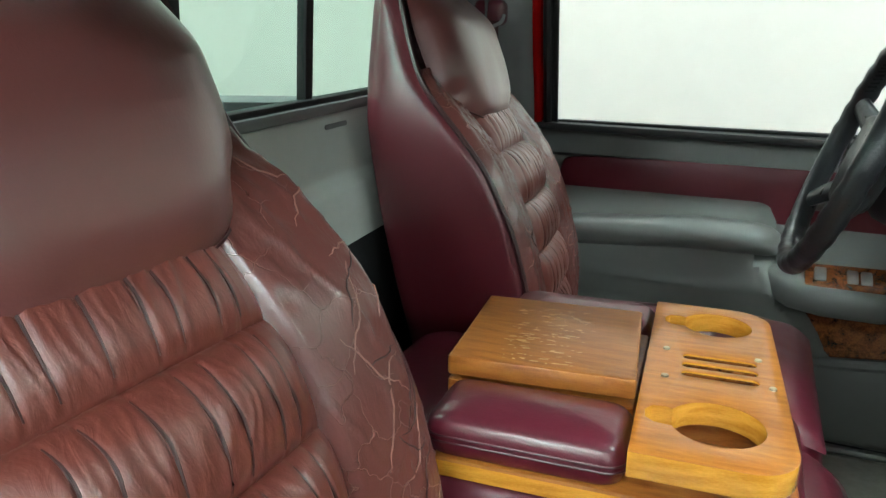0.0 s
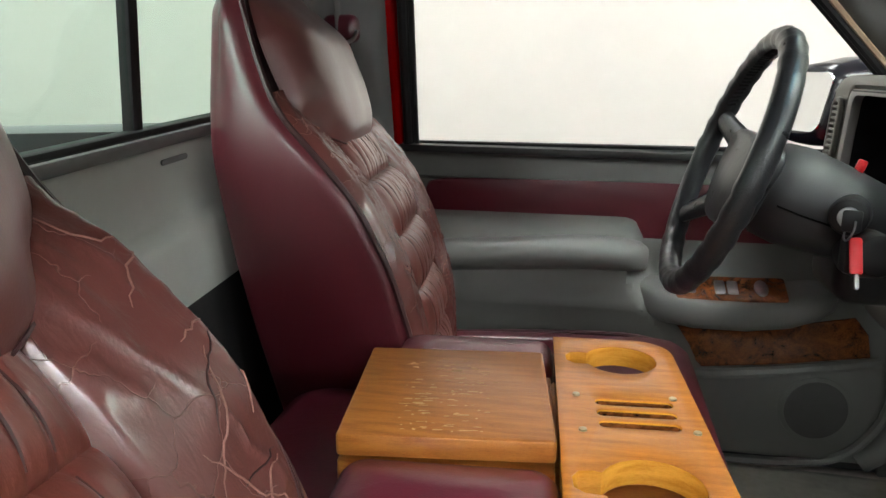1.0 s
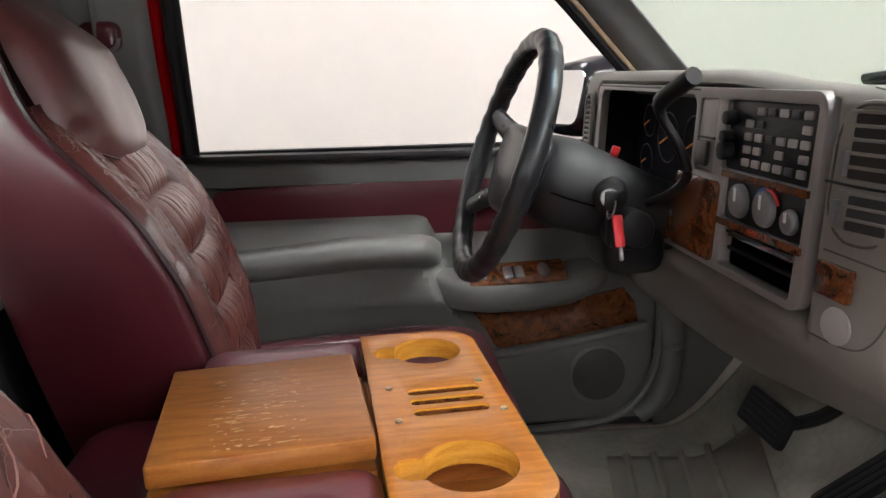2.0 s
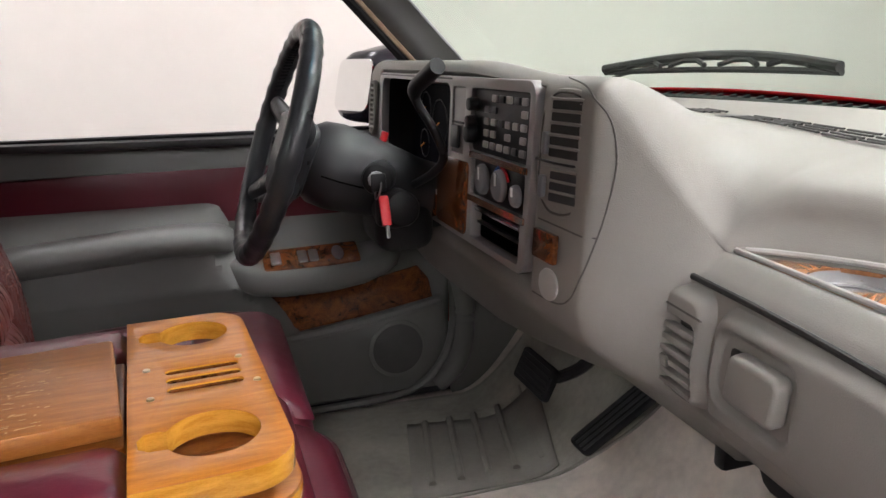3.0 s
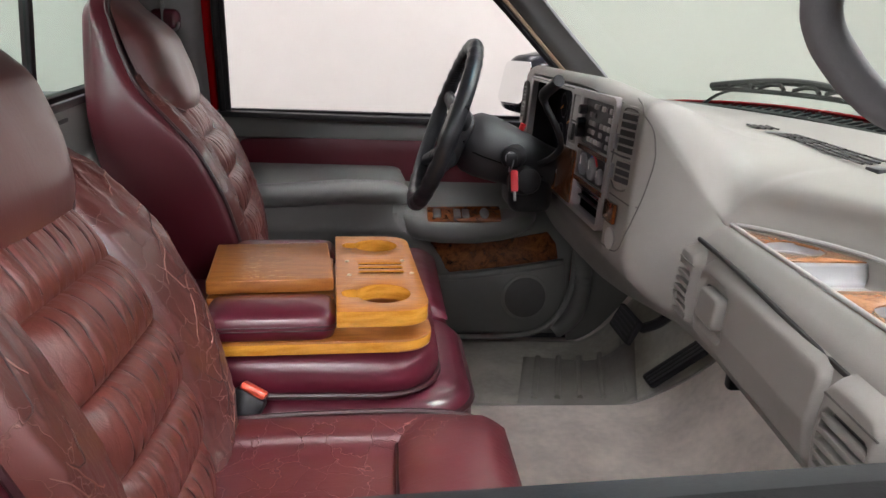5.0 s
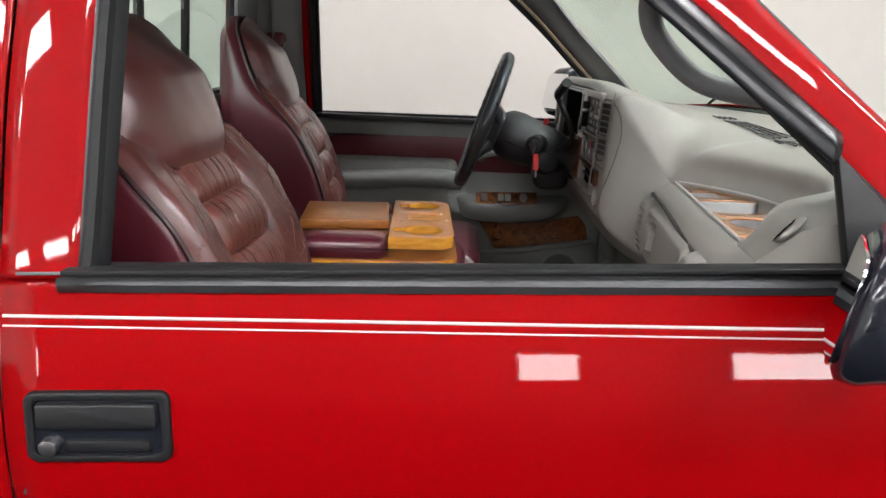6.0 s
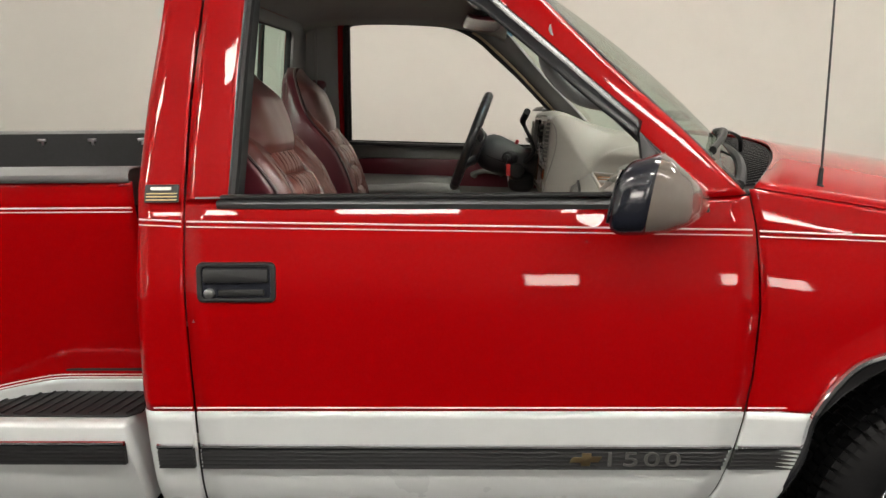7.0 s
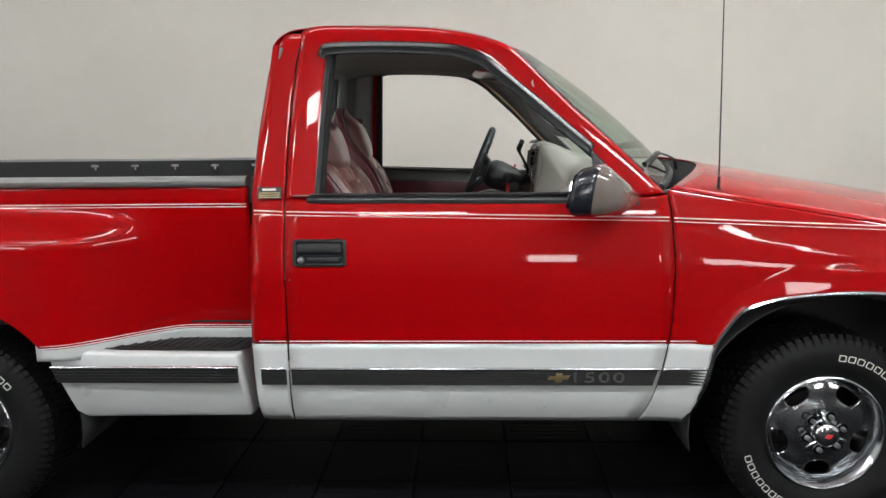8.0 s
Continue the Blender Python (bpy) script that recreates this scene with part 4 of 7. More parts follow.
step = part("side_step", prism(st, lambda a, b, d: (a, lerp(b, (0.42, 0.47, 0.56, 0.64, 0.69, 0.72), (0.045, 0.018, 0.004, 0.0, 0.008, 0.012)) + 0.03 * ease(-0.20, -0.155, a) + d, b), 0.19, (), 0.014, 3), WHITE, truck, "white painted side step")
tread = [(-0.745, 0.040), (-0.195, 0.036), (-0.168, 0.062), (-0.165, 0.186), (-0.50, 0.188), (-0.60, 0.150)]
pad = part("tread_pad", prism(tread, lambda a, b, d: (a, b, 0.683 + d), 0.006, (), 0.002), RUBBER, step, "black ribbed tread pad")
for k in range(17):
    x = -0.70 + k * 0.032
    yb = lerp(x, (-0.745, -0.60, -0.50), (0.046, 0.146, 0.184))
    if yb - 0.05 > 0.01:
        part("rib", tube([(x - 0.012, 0.046, 0.691), (x + 0.022, yb - 0.004, 0.691)], 0.003, 6), BLACK, step)
sk = lambda x, z, d: (x, 0.0 - d + lerp(z, (0.56, 0.64), (0.004, 0.0)), z)
sec = [(0.577, 0)] + [q for i in range(5) for q in ((0.5785 + i * 0.0106, 0.012), (0.5845 + i * 0.0106, 0.012), (0.5865 + i * 0.0106, 0.007))] + [(0.632, 0)]
v, fc = sheet([[sk((-0.838 - 0.36 * (z - 0.577)) if k == 0 else -0.188, z, d) for z, d in sec] for k in (0, 1)])
part("rubbing_strip", (v, fc + [tuple(range(len(sec))), tuple(range(2 * len(sec) - 1, len(sec) - 1, -1))]), RIBBED, step, "black ribbed rubbing strip", angle=12)
part("chrome_strip", tube([sk(x, 0.635, 0.008) for x in (-0.860, -0.188)], 0.0065, 8), CHROME, step)

# underbody
part("chassis", box(-2.2, 2.6, 0.45, 1.43, 0.30, 0.43, 0.03), UNDER, truck, "dark chassis and underbody")
part("sill_box", box(-0.13, 1.24, 0.18, 1.74, 0.38, 0.45, 0.01), UNDER, truck)
for far in (False, True):
    f = (lambda p: mirror_y(p)) if far else (lambda p: p)
    for cx in (FAX, RAX):
        lin = []
        for g in np.linspace(-10, 190, 26):
            a = radians(g)
            r = 0.50
            lin.append([f((cx + r * math.cos(a), 0.02 if cx > 0 else 0.03, 0.40 + r * math.sin(a) * (0.97 if cx > 0 else 1))), f((cx + r * math.cos(a), 0.42, 0.40 + r * math.sin(a)))])
        part("wheel_liner", sheet(lin), UNDER, truck, "black wheel-arch liner", solid=0.004)
part("engine_bay", box(1.36, 2.85, 0.44, 1.44, 0.50, 1.02, 0.02), UNDER, truck)

# plain closed ends of the body
part("front_panel", prism([(0.07, 0.50), (1.86, 0.50), (1.86, 0.96), (1.65, 1.06), (0.28, 1.06), (0.07, 0.96)], lambda a, b, d: (2.86 + d, a, b), 0.03, (), 0.008), RED, truck, "plain red front panel")
part("front_bumper", box(2.86, 2.99, 0.02, 1.91, 0.42, 0.60, 0.03, 3), CHROME, truck, "plain chrome front bumper")
part("tailgate", box(-2.32, -2.28, 0.17, 1.76, 0.74, 1.27, 0.012), RED, truck, "plain red tailgate")
part("rear_bumper", box(-2.46, -2.33, 0.10, 1.83, 0.50, 0.66, 0.02, 3), CHROME, truck, "plain chrome rear bumper")


# ---- wheels ----
def revolve(profile, n, m, part_of=1.0):
    """A turned shape: profile of (radius, along), about the axis along -y of m."""
    rings = [[m @ Vector((r * math.cos(2 * math.pi * i / n), -a, r * math.sin(2 * math.pi * i / n))) for r, a in profile] for i in range(n)]
    k = len(profile)
    verts = [p for q in rings for p in q]
    faces = [(i * k + j, i * k + j + 1, ((i + 1) % n) * k + j + 1, ((i + 1) % n) * k + j) for i in range(n) for j in range(k - 1)]
    return verts, faces


def wheel(cx, far):
    m = Matrix.Translation((cx, 2 * YC - 0.055 if far else 0.055, AZ)) @ (Matrix.Rotation(math.pi, 4, "Z") if far else Matrix())
    w = part("wheel", revolve([(0.205, 0.0), (0.213, -0.012), (0.209, -0.020), (0.192, -0.035), (0.185, -0.08), (0.185, -0.2), (0.19, -0.21)], 64, m), ALLOY, truck, "polished alloy road wheel", solid=0.005)
    tyre = part("tyre", revolve([(0.208, -0.018), (0.222, -0.004), (0.26, 0.010), (0.30, 0.012), (0.325, 0.006), (0.343, -0.006), (0.352, -0.022), (0.354, -0.06), (0.355, -0.12), (0.354, -0.18), (0.350, -0.215), (0.335, -0.235), (0.27, -0.245), (0.208, -0.22)], 96, m), TYRE, w, "black all-terrain tyre", angle=60)
    # tread blocks
    vs, fs = [], []
    for i in range(76):
        g0 = 2 * math.pi * i / 76
        for j, (a0, a1, sh) in enumerate(((-0.016, -0.052, 0.0), (-0.060, -0.098, 0.5), (-0.104, -0.142, 0.1), (-0.148, -0.184, 0.6), (-0.190, -0.222, 0.2))):
            g = g0 + sh * 2 * math.pi / 76
            wd = 2 * math.pi / 76 * 0.36
            r0, r1 = 0.350, 0.367
            k = len(vs)
            for r in (r0, r1):
                rr = r - (0.010 if j in (0, 4) and r == r1 else 0) * 0
                for gg, aa in ((g - wd, a0), (g + wd, a0), (g + wd * 1.2, a1), (g - wd * 0.8, a1)):
                    vs.append(m @ Vector((rr * math.cos(gg), -aa, rr * math.sin(gg))))
            fs += [(k + 4, k + 5, k + 6, k + 7), (k, k + 1, k + 5, k + 4), (k + 1, k + 2, k + 6, k + 5), (k + 2, k + 3, k + 7, k + 6), (k + 3, k, k + 4, k + 7)]
        # shoulder lug reaching down the side
        wd = 2 * math.pi / 76 * 0.30
        k = len(vs)
        for r, aa in ((0.366, -0.018), (0.352, -0.002), (0.330, 0.007)):
            for gg in (g0 - wd, g0 + wd):
                vs.append(m @ Vector((r * math.cos(gg), -aa, r * math.sin(gg))))
        fs += [(k, k + 1, k + 3, k + 2), (k + 2, k + 3, k + 5, k + 4)]
    tr = part("tyre_tread", (vs, fs), TYRE, w, "", angle=20)
    tagged(tr, kind="stuff")
    # pale raised bars where the maker's lettering stands
    for mid in (62, 222):
        for k in range(8):
            g = radians(mid - 24 + k * 6.6)
            c = m @ Vector((0.288 * math.cos(g), -0.0135, 0.288 * math.sin(g)))
            part("letter_bar", prism(rounded(-0.0125, 0.0125, -0.0115, 0.0115, 0.004), lambda a, b, d: c + m.to_3x3() @ Vector((a * -math.sin(g) + b * math.cos(g), -d, a * math.cos(g) + b * math.sin(g))), 0.0022, [rounded(-0.0098, 0.0098, -0.0088, 0.0088, 0.003)]), LETTER, w)
    # dished centre with five windows
    out = ring(0, 0, 0.196, 0.196, 60)
    holes = []
    for k in range(5):
        g = radians(90 + 36 + 72 * k)
        hole = []
        for i in range(20):
            a = 2 * math.pi * i / 20
            r, t = 0.148 + 0.026 * math.copysign(abs(math.sin(a)) ** 0.7, math.sin(a)), 0.044 * math.copysign(abs(math.cos(a)) ** 0.7, math.cos(a)) * (1 + 0.22 * math.sin(a))
            hole.append((r * math.cos(g) - t * math.sin(g), r * math.sin(g) + t * math.cos(g)))
        holes.append(hole)

    def dish(a, b, d):
        r = math.hypot(a, b)
        return m @ Vector((a, 0.046 - 0.030 * ease(0.12, 0.075, r) + 0.01 * ease(0.17, 0.2, r) + d, b))
    part("wheel_disc", prism(out, dish, 0.018, holes, 0.004), ALLOY, w, "alloy disc with five oval windows", angle=30)
    part("brake_disc", revolve([(0.02, -0.10), (0.13, -0.10), (0.13, -0.115)], 32, m), UNDER, w)
    part("hub_cap", revolve([(0.046, -0.03), (0.046, 0.006), (0.040, 0.016), (0.030, 0.020), (0.001, 0.022)], 32, m), CHROME, w, "chrome hub cap")
    part("hub_mark", prism([(-0.014, -0.004), (-0.003, 0.009), (0.014, 0.005), (0.004, -0.009)], lambda a, b, d: m @ Vector((a, -0.0215 - d, b)), 0.002), REDPLASTIC, w, "small red mark")
    for k in range(6):
        g = radians(60 * k + 15)
        c = Vector((0.064 * math.cos(g), 0, 0.064 * math.sin(g)))
        part("lug_hole", rod(m @ (c * 1.02 + Vector((0, 0.012, 0))), m @ (c * 1.02 + Vector((0, 0.0105, 0))), 0.0165, 0.0165, 16), VOID, w)
        part("lug_nut", rod(m @ (c + Vector((0, 0.03, 0))), m @ (c + Vector((0, -0.004, 0))), 0.0115, 0.009, 6, 0.002), STEEL, w)
    for k in range(3):
        g = radians(100 + 120 * k)
        a, b = Vector((0.042 * math.cos(g), -0.002, 0.042 * math.sin(g))), Vector((0.082 * math.cos(g), 0.008, 0.082 * math.sin(g)))
        part("cap_wing", rod(m @ a, m @ b, 0.010, 0.006, 10, 0.002), CHROME, w)
    return w


for far in (False, True):
    for cx in (FAX, RAX):
        wheel(cx, far)


# ---- cab interior: linings ----
def floor_z(x, y):
    hump = 0.075 * ease(0.50, 0.66, y) * (1 - ease(1.22, 1.36, y))
    up = 0.50 * ease(1.14, 1.62, x)
    return 0.570 + hump + up


SPACE = CABIN
part("cab_carpet", grid(lambda u, v: (0.03 + 1.39 * u, 0.13 + 1.675 * v, floor_z(0.03 + 1.39 * u, 0.13 + 1.675 * v)), 60, 60), CARPET, truck, "grey worn cab floor carpet", solid=0.006)
part("firewall", box(1.36, 1.38, 0.16, 1.80, 0.58, 1.20, 0.0), UNDER, truck)
SPACE = None
part("back_trim", grid(lambda u, v: (-0.098 + lerp(u, (0, 0.58, 0.70, 0.735, 0.75, 0.96, 0.985, 1.0), (0.046, 0.046, 0.040, 0.034, 0.016, 0.010, 0.004, -0.010)), 0.09 + 1.75 * v, 0.90 + 0.445 * u), 48, 10), BACKGREY, truck, "light grey moulded back wall trim", solid=0.006)
# black block added in place of the unlit gap below the trim
part("rear_gap_dark", box(-0.100, -0.048, 0.10, 1.83, 0.53, 1.140, 0.012), UNDER, truck, "black block standing in for the dark gap behind the seats")
part("trim_recess", prism(rounded(1.115, 1.185, 1.312, 1.320, 0.004, 3), lambda a, b, d: (-0.083 + d, a, b), 0.003, (), 0.001), PILLAR, truck)
rear_hole = rounded(0.445, 1.485, 1.352, 1.712, 0.05)
part("rear_window_trim", prism([(0.10, 1.335), (1.83, 1.335), (1.715, 1.752), (0.215, 1.752)], lambda a, b, d: (bx(b) + 0.026 + d, a, b), 0.012, [rear_hole], 0.003), PILLAR, truck, "grey trim round the rear window")
part("headliner", grid(lambda u, v: (-0.06 + 0.90 * u, 0.225 + 1.43 * v, roof_pt(0.02 + 0.93 * u, 0.06 + 0.88 * v)[2] - 0.045 - 0.04 * (2 * v - 1) ** 8), 20, 30), HEADLINER, truck, "grey cloth headliner", solid=0.008)
for far in (False, True):
    SPACE = CABIN if far else None
    f = (lambda p: mirror_i(p)) if far else (lambda p: p)
    # lining of the windscreen pillar, the header over the door and the rear pillar
    wa = curve_points([(x, 0, z) for x, z in WINDOW], 70)
    oa = curve_points([(x, 0, z) for x, z in OUTER], 70)
    rw, jamb = [], []
    for a, b in zip(wa, oa):
        k = 0.52
        q = Vector((a.x + (b.x - a.x) * k, 0, a.z + (b.z - a.z) * k))
        p0, p1, p2 = Vector(slope(a.x + (b.x - a.x) * 0.12, a.z + (b.z - a.z) * 0.12, -0.022)), Vector(slope(q.x, q.z, -0.050)), Vector(slope(b.x, b.z, -0.062))
        p3 = p2 + Vector((0.0, 0.03, -0.015))
        rw.append([f(p0), f(p1), f(p2), f(p3)])
        e0, e1, e2 = Vector(slope(a.x, a.z, 0.0)), Vector(slope(a.x, a.z, -0.012)), Vector(slope(a.x + (b.x - a.x) * 0.2, a.z + (b.z - a.z) * 0.2, -0.030))
        jamb.append([f(e0), f(e1), f(e2)])
    d = far_door if far else near_door
    part("frame_lining", sheet([[r[0], tuple(Vector(r[0]).lerp(Vector(r[1]), 0.35))] for r in rw[:26]]), RED, d, "red painted inner window frame", solid=0.003)
    part("rear_frame_lining", sheet([[tuple(Vector(r[0]).lerp(Vector(r[1]), 0.36)), r[1], r[2], r[3]] for r in rw[:26]]), PILLAR, truck, "dark grey rear pillar lining", solid=0.003)
    part("pillar_lining", sheet(rw[24:]), PILLAR, truck, "dark grey windscreen pillar lining", solid=0.005)
    part("window_inner_seal", tube([f(Vector(slope(a.x, a.z, -0.016))) for a in wa], 0.010, 8), RUBBER, d, "black inner window seal")
    part("pale_seal_lip", tube([f(Vector(slope(a.x + (b.x - a.x) * 0.10, a.z + (b.z - a.z) * 0.10, -0.026))) for a, b in list(zip(wa, oa))[40:68]], 0.006, 6), TANLIP, d)
    # rear pillar lining, from the door frame back to the window trim
    part("rear_pillar_lining", sheet([[f((lerp(z, (1.2, 1.78), (0.018, 0.05)), slope(0, z, -0.05)[1], z)), f((-0.02, slope(0, z, -0.075)[1], z)), f((-0.06, slope(0, z, -0.12)[1], z)), f((bx(z) + 0.028, slope(0, z, -0.22)[1], z))] for z in np.linspace(0.95, 1.77, 20)]),
         PILLAR, truck, "grey rear pillar lining", solid=0.005)
    part("kick_panel", sheet([[f((x, 0.085, 0.56)), f((x, 0.085, 0.80)), f((x, 0.085, 1.0))] for x in np.linspace(1.13, 1.42, 6)]), DOORGREY, truck, "grey kick panel", solid=0.02)
    part("kick_bolster", tube(curve_points([f((1.09, 0.085, 0.60)), f((1.15, 0.088, 0.66)), f((1.165, 0.092, 0.78)), f((1.15, 0.095, 0.90))], 20), 0.028, 10, flat=1.0), DOORGREY, truck)
    part("cab_side", box(-0.13, 1.30, *sorted((f((0, 0.055, 0))[1], f((0, 0.07, 0))[1])), 0.50, 0.60, 0.004), TRIMGREY, truck, "dark door sill")

# seat belt guide and webbing on the far pillar
SPACE = CABIN
g = part("belt_guide", box(-0.020, 0.048, 1.668, 1.712, 1.448, 1.500, 0.014, 3), BURGUNDY, truck, "burgundy seat belt guide")
part("belt_slide", box(-0.008, 0.016, 1.678, 1.700, 1.505, 1.61, 0.008), BLACK, truck, "black belt height slide")
part("belt_loop", tube(curve_points([(-0.01, 1.665, 1.452), (0.008, 1.66, 1.440), (0.045, 1.66, 1.452), (0.050, 1.67, 1.468)], 12), 0.004, 6), STEEL, g)
part("belt_webbing", sheet([[(-0.006 + 0.02 * t, 1.672 + 0.02 * t, 1.458 - 0.55 * t), (0.038 + 0.02 * t, 1.668 + 0.02 * t, 1.456 - 0.55 * t)] for t in np.linspace(0, 1, 12)]), BELT, truck, "maroon belt webbing", solid=0.002)
SPACE = None
part("belt_guide", box(-0.045, 0.012, 2 * YC - 1.742, 2 * YC - 1.700, 1.452, 1.500, 0.014, 3), BURGUNDY, truck, "burgundy seat belt guide")
part("belt_webbing", sheet([[(-0.036, 2 * YC - 1.700 + 0.02 * t, 1.458 - 0.55 * t), (0.006, 2 * YC - 1.696 + 0.02 * t, 1.456 - 0.55 * t)] for t in np.linspace(0, 1, 12)]), BELT, truck, "maroon belt webbing", solid=0.002)

# grab handle on the near windscreen pillar
GH = [(0.872, 0.165, 1.612), (0.852, 0.225, 1.582), (0.860, 0.258, 1.535), (0.892, 0.266, 1.492), (0.942, 0.262, 1.452), (1.000, 0.232, 1.436), (1.048, 0.165, 1.436)]
part("grab_handle", tube(curve_points(GH, 30), [0.021] * 3 + [0.0165] * 24 + [0.021] * 3, 12, flat=1.0), PILLAR, truck, "grey pillar grab handle")

# sun visors and the inside mirror
for far in (False, True):
    f = (lambda p: mirror_y(p)) if far else (lambda p: p)
    part("sun_visor", prism(rounded(0.30, 0.80, 0.0, 0.15, 0.05), lambda a, b, d: f((0.80 - b + 0.02 * (a > 0.7), a, 1.742 - 0.02 * (1 - b / 0.15) + 0.028 * math.sin(math.pi * (a - 0.3) / 0.5) - d)), 0.016, (), 0.005), INSERT, truck, "folded-up sun visor")
part("inside_mirror_stem", tube([(0.90, YC, 1.755), (0.875, YC, 1.73), (0.86, YC, 1.70)], 0.007, 8), BLACK, truck)
im = part("inside_mirror", prism(rounded(YC - 0.125, YC + 0.125, 1.650, 1.708, 0.025), lambda a, b, d: (0.850 + d, a, b), 0.022, (), 0.006), BLACK, truck, "black inside mirror")
part("mirror_glass", prism(rounded(YC - 0.118, YC + 0.118, 1.656, 1.702, 0.022), lambda a, b, d: (0.8495 - d, a, b), 0.003), MIRROR, im)

# ---- far door: trim panel ----
def dp(far):
    return (lambda p: p) if far else (lambda p: mirror_i(p))


for far in (True, False):
    SPACE = CABIN if far else None
    d, f = (far_door if far else near_door), dp(far)
    # main moulding: rows from the sill down
    def panel(u, v):
        x = 0.03 + 1.10 * u
        zs = (1.2385, 1.233, 1.195, 1.172, 1.165, 1.100, 1.085, 1.02, 0.93, 0.88, 0.76, 0.68, 0.585)
        ys = (1.862, 1.842, 1.834, 1.828, 1.846, 1.846, 1.838, 1.822, 1.806, 1.804, 1.812, 1.800, 1.812)
        yb = (1.862, 1.842, 1.834, 1.828, 1.846, 1.846, 1.800, 1.706, 1.712, 1.742, 1.795, 1.800, 1.812)
        k = v * (len(zs) - 1)
        z = float(np.interp(k, range(len(zs)), zs))
        rim_ = lerp(z, (0.60, 0.76, 0.82, 0.92, 1.0, 1.06), (0.80, 0.77, 0.737, 0.655, 0.612, 0.60))
        wb = 1 - ease(rim_ - 0.028, rim_ + 0.022, x)
        y = float(np.interp(k, range(len(ys)), ys)) * (1 - wb) + float(np.interp(k, range(len(yb)), yb)) * wb
        return f((x, y, z))
    part("trim_panel", grid(panel, 90, 61), DOORGREY, d, "grey moulded vinyl trim panel", solid=0.004)
    ins = [(0.146, 1.110), (0.150, 1.074), (0.168, 1.050), (0.30, 1.045), (0.56, 1.060), (0.615, 1.046), (0.650, 1.00), (0.70, 0.978), (0.96, 0.985), (1.01, 1.03), (1.03, 1.10), (1.02, 1.180), (0.80, 1.186), (0.50, 1.178), (0.25, 1.168), (0.172, 1.162), (0.153, 1.148)]
    part("burgundy_insert", prism([(p.x, p.y) for p in curve_points([(a, b, 0) for a, b in ins], 68, True)], lambda a, b, dd: f((a, 1.848 - dd, b)), 0.020, (), 0.007), INSERT, d, "burgundy padded insert")
    # armrest
    rings = []
    for x, s, dz in ((0.10, 0.9, -0.022), (0.16, 1.0, -0.021), (0.22, 1.0, -0.018), (0.34, 1.0, -0.010), (0.46, 1.0, 0.0), (0.55, 1.0, 0.0), (0.590, 0.95, -0.002), (0.615, 0.80, -0.008), (0.630, 0.5, -0.018), (0.635, 0.2, -0.024)):
        sec = [(1.830, 1.068), (1.76, 1.082), (1.715, 1.086), (1.688, 1.079), (1.674, 1.062), (1.682, 1.038), (1.705, 1.022), (1.76, 1.012), (1.83, 1.005)]
        rings.append([f((x, 1.83 - (1.83 - y) * s, 1.055 + (z - 1.055) * (0.4 + 0.6 * s) + dz - 0.014)) for y, z in chaikin(sec, 2)])
    part("armrest", loft(rings), DOORGREY, d, "grey padded armrest")
    # lower bulge under the armrest sweeping to the switch pod
    rings = []
    for x, zc, w, h in ((0.595, 0.965, 0.06, 0.018), (0.63, 0.945, 0.10, 0.032), (0.66, 0.938, 0.125, 0.036), (0.72, 0.932, 0.135, 0.037), (0.82, 0.932, 0.135, 0.037), (0.90, 0.940, 0.130, 0.035), (0.95, 0.950, 0.112, 0.032), (0.985, 0.958, 0.085, 0.024), (1.005, 0.965, 0.04, 0.012)):
        sec = [(0.0, h * 1.05), (-w * 0.55, h), (-w * 0.93, h * 0.92), (-w, 0.25 * h), (-w * 0.95, -h * 0.6), (-w * 0.7, -h), (0.0, -h * 1.25)]
        rings.append([f((x, 1.815 + y, zc + z)) for y, z in chaikin(sec, 2)])
    pod = part("switch_pod", loft(rings), DOORGREY, d, "grey switch pod")
    tilt = lambda a, b, dd: f((a, 1.758 - 1.55 * (0.985 - b), 0.970 + 0.72 * (b - 0.965) + dd + 0.006 * ease(0.84, 0.90, a) - 0.004))
    part("wood_plate", prism(rounded(0.684, 0.892, 0.945, 0.985, 0.005), tilt, 0.014, (), 0.002), BURL, d, "dark burl switch plate")
    for a0, a1 in ((0.700, 0.722), (0.758, 0.778), (0.782, 0.802)):
        part("window_switch", prism(rounded(a0, a1, 0.953, 0.975, 0.003), lambda a, b, dd: tilt(a, b, 0.014 + dd), 0.006, (), 0.002), STEEL, d, "grey rocker switch")
    part("mirror_knob", prism(ring(0.845, 0.964, 0.013, 0.013, 20), lambda a, b, dd: tilt(a, b, 0.014 + dd), 0.008, (), 0.002), STEEL, d, "round mirror switch")
    # lower wood strip, pocket and speaker
    ws_ = [(0.698, 0.880), (0.745, 0.800), (0.760, 0.786), (0.90, 0.802), (1.085, 0.832), (1.075, 0.880), (1.047, 0.915), (0.90, 0.885)]
    part("wood_panel", prism(ws_, lambda a, b, dd: f((a, 1.800 - dd, b)), 0.008, (), 0.003), BURL, d, "dark burl lower panel")
    part("pocket_edge", tube(curve_points([f(p) for p in ((0.62, 1.80, 0.80), (0.72, 1.79, 0.772), (0.90, 1.785, 0.790), (1.10, 1.785, 0.825))], 24), 0.012, 8), DOORGREY, d)
    part("map_pocket", prism([(0.50, 0.60), (1.02, 0.60), (1.09, 0.66), (1.115, 0.74), (1.11, 0.822), (0.90, 0.785), (0.72, 0.768), (0.60, 0.78), (0.50, 0.76)], lambda a, b, dd: f((a, 1.805 - dd, b)), 0.022, (), 0.008), DOORGREY, d, "grey door pocket")
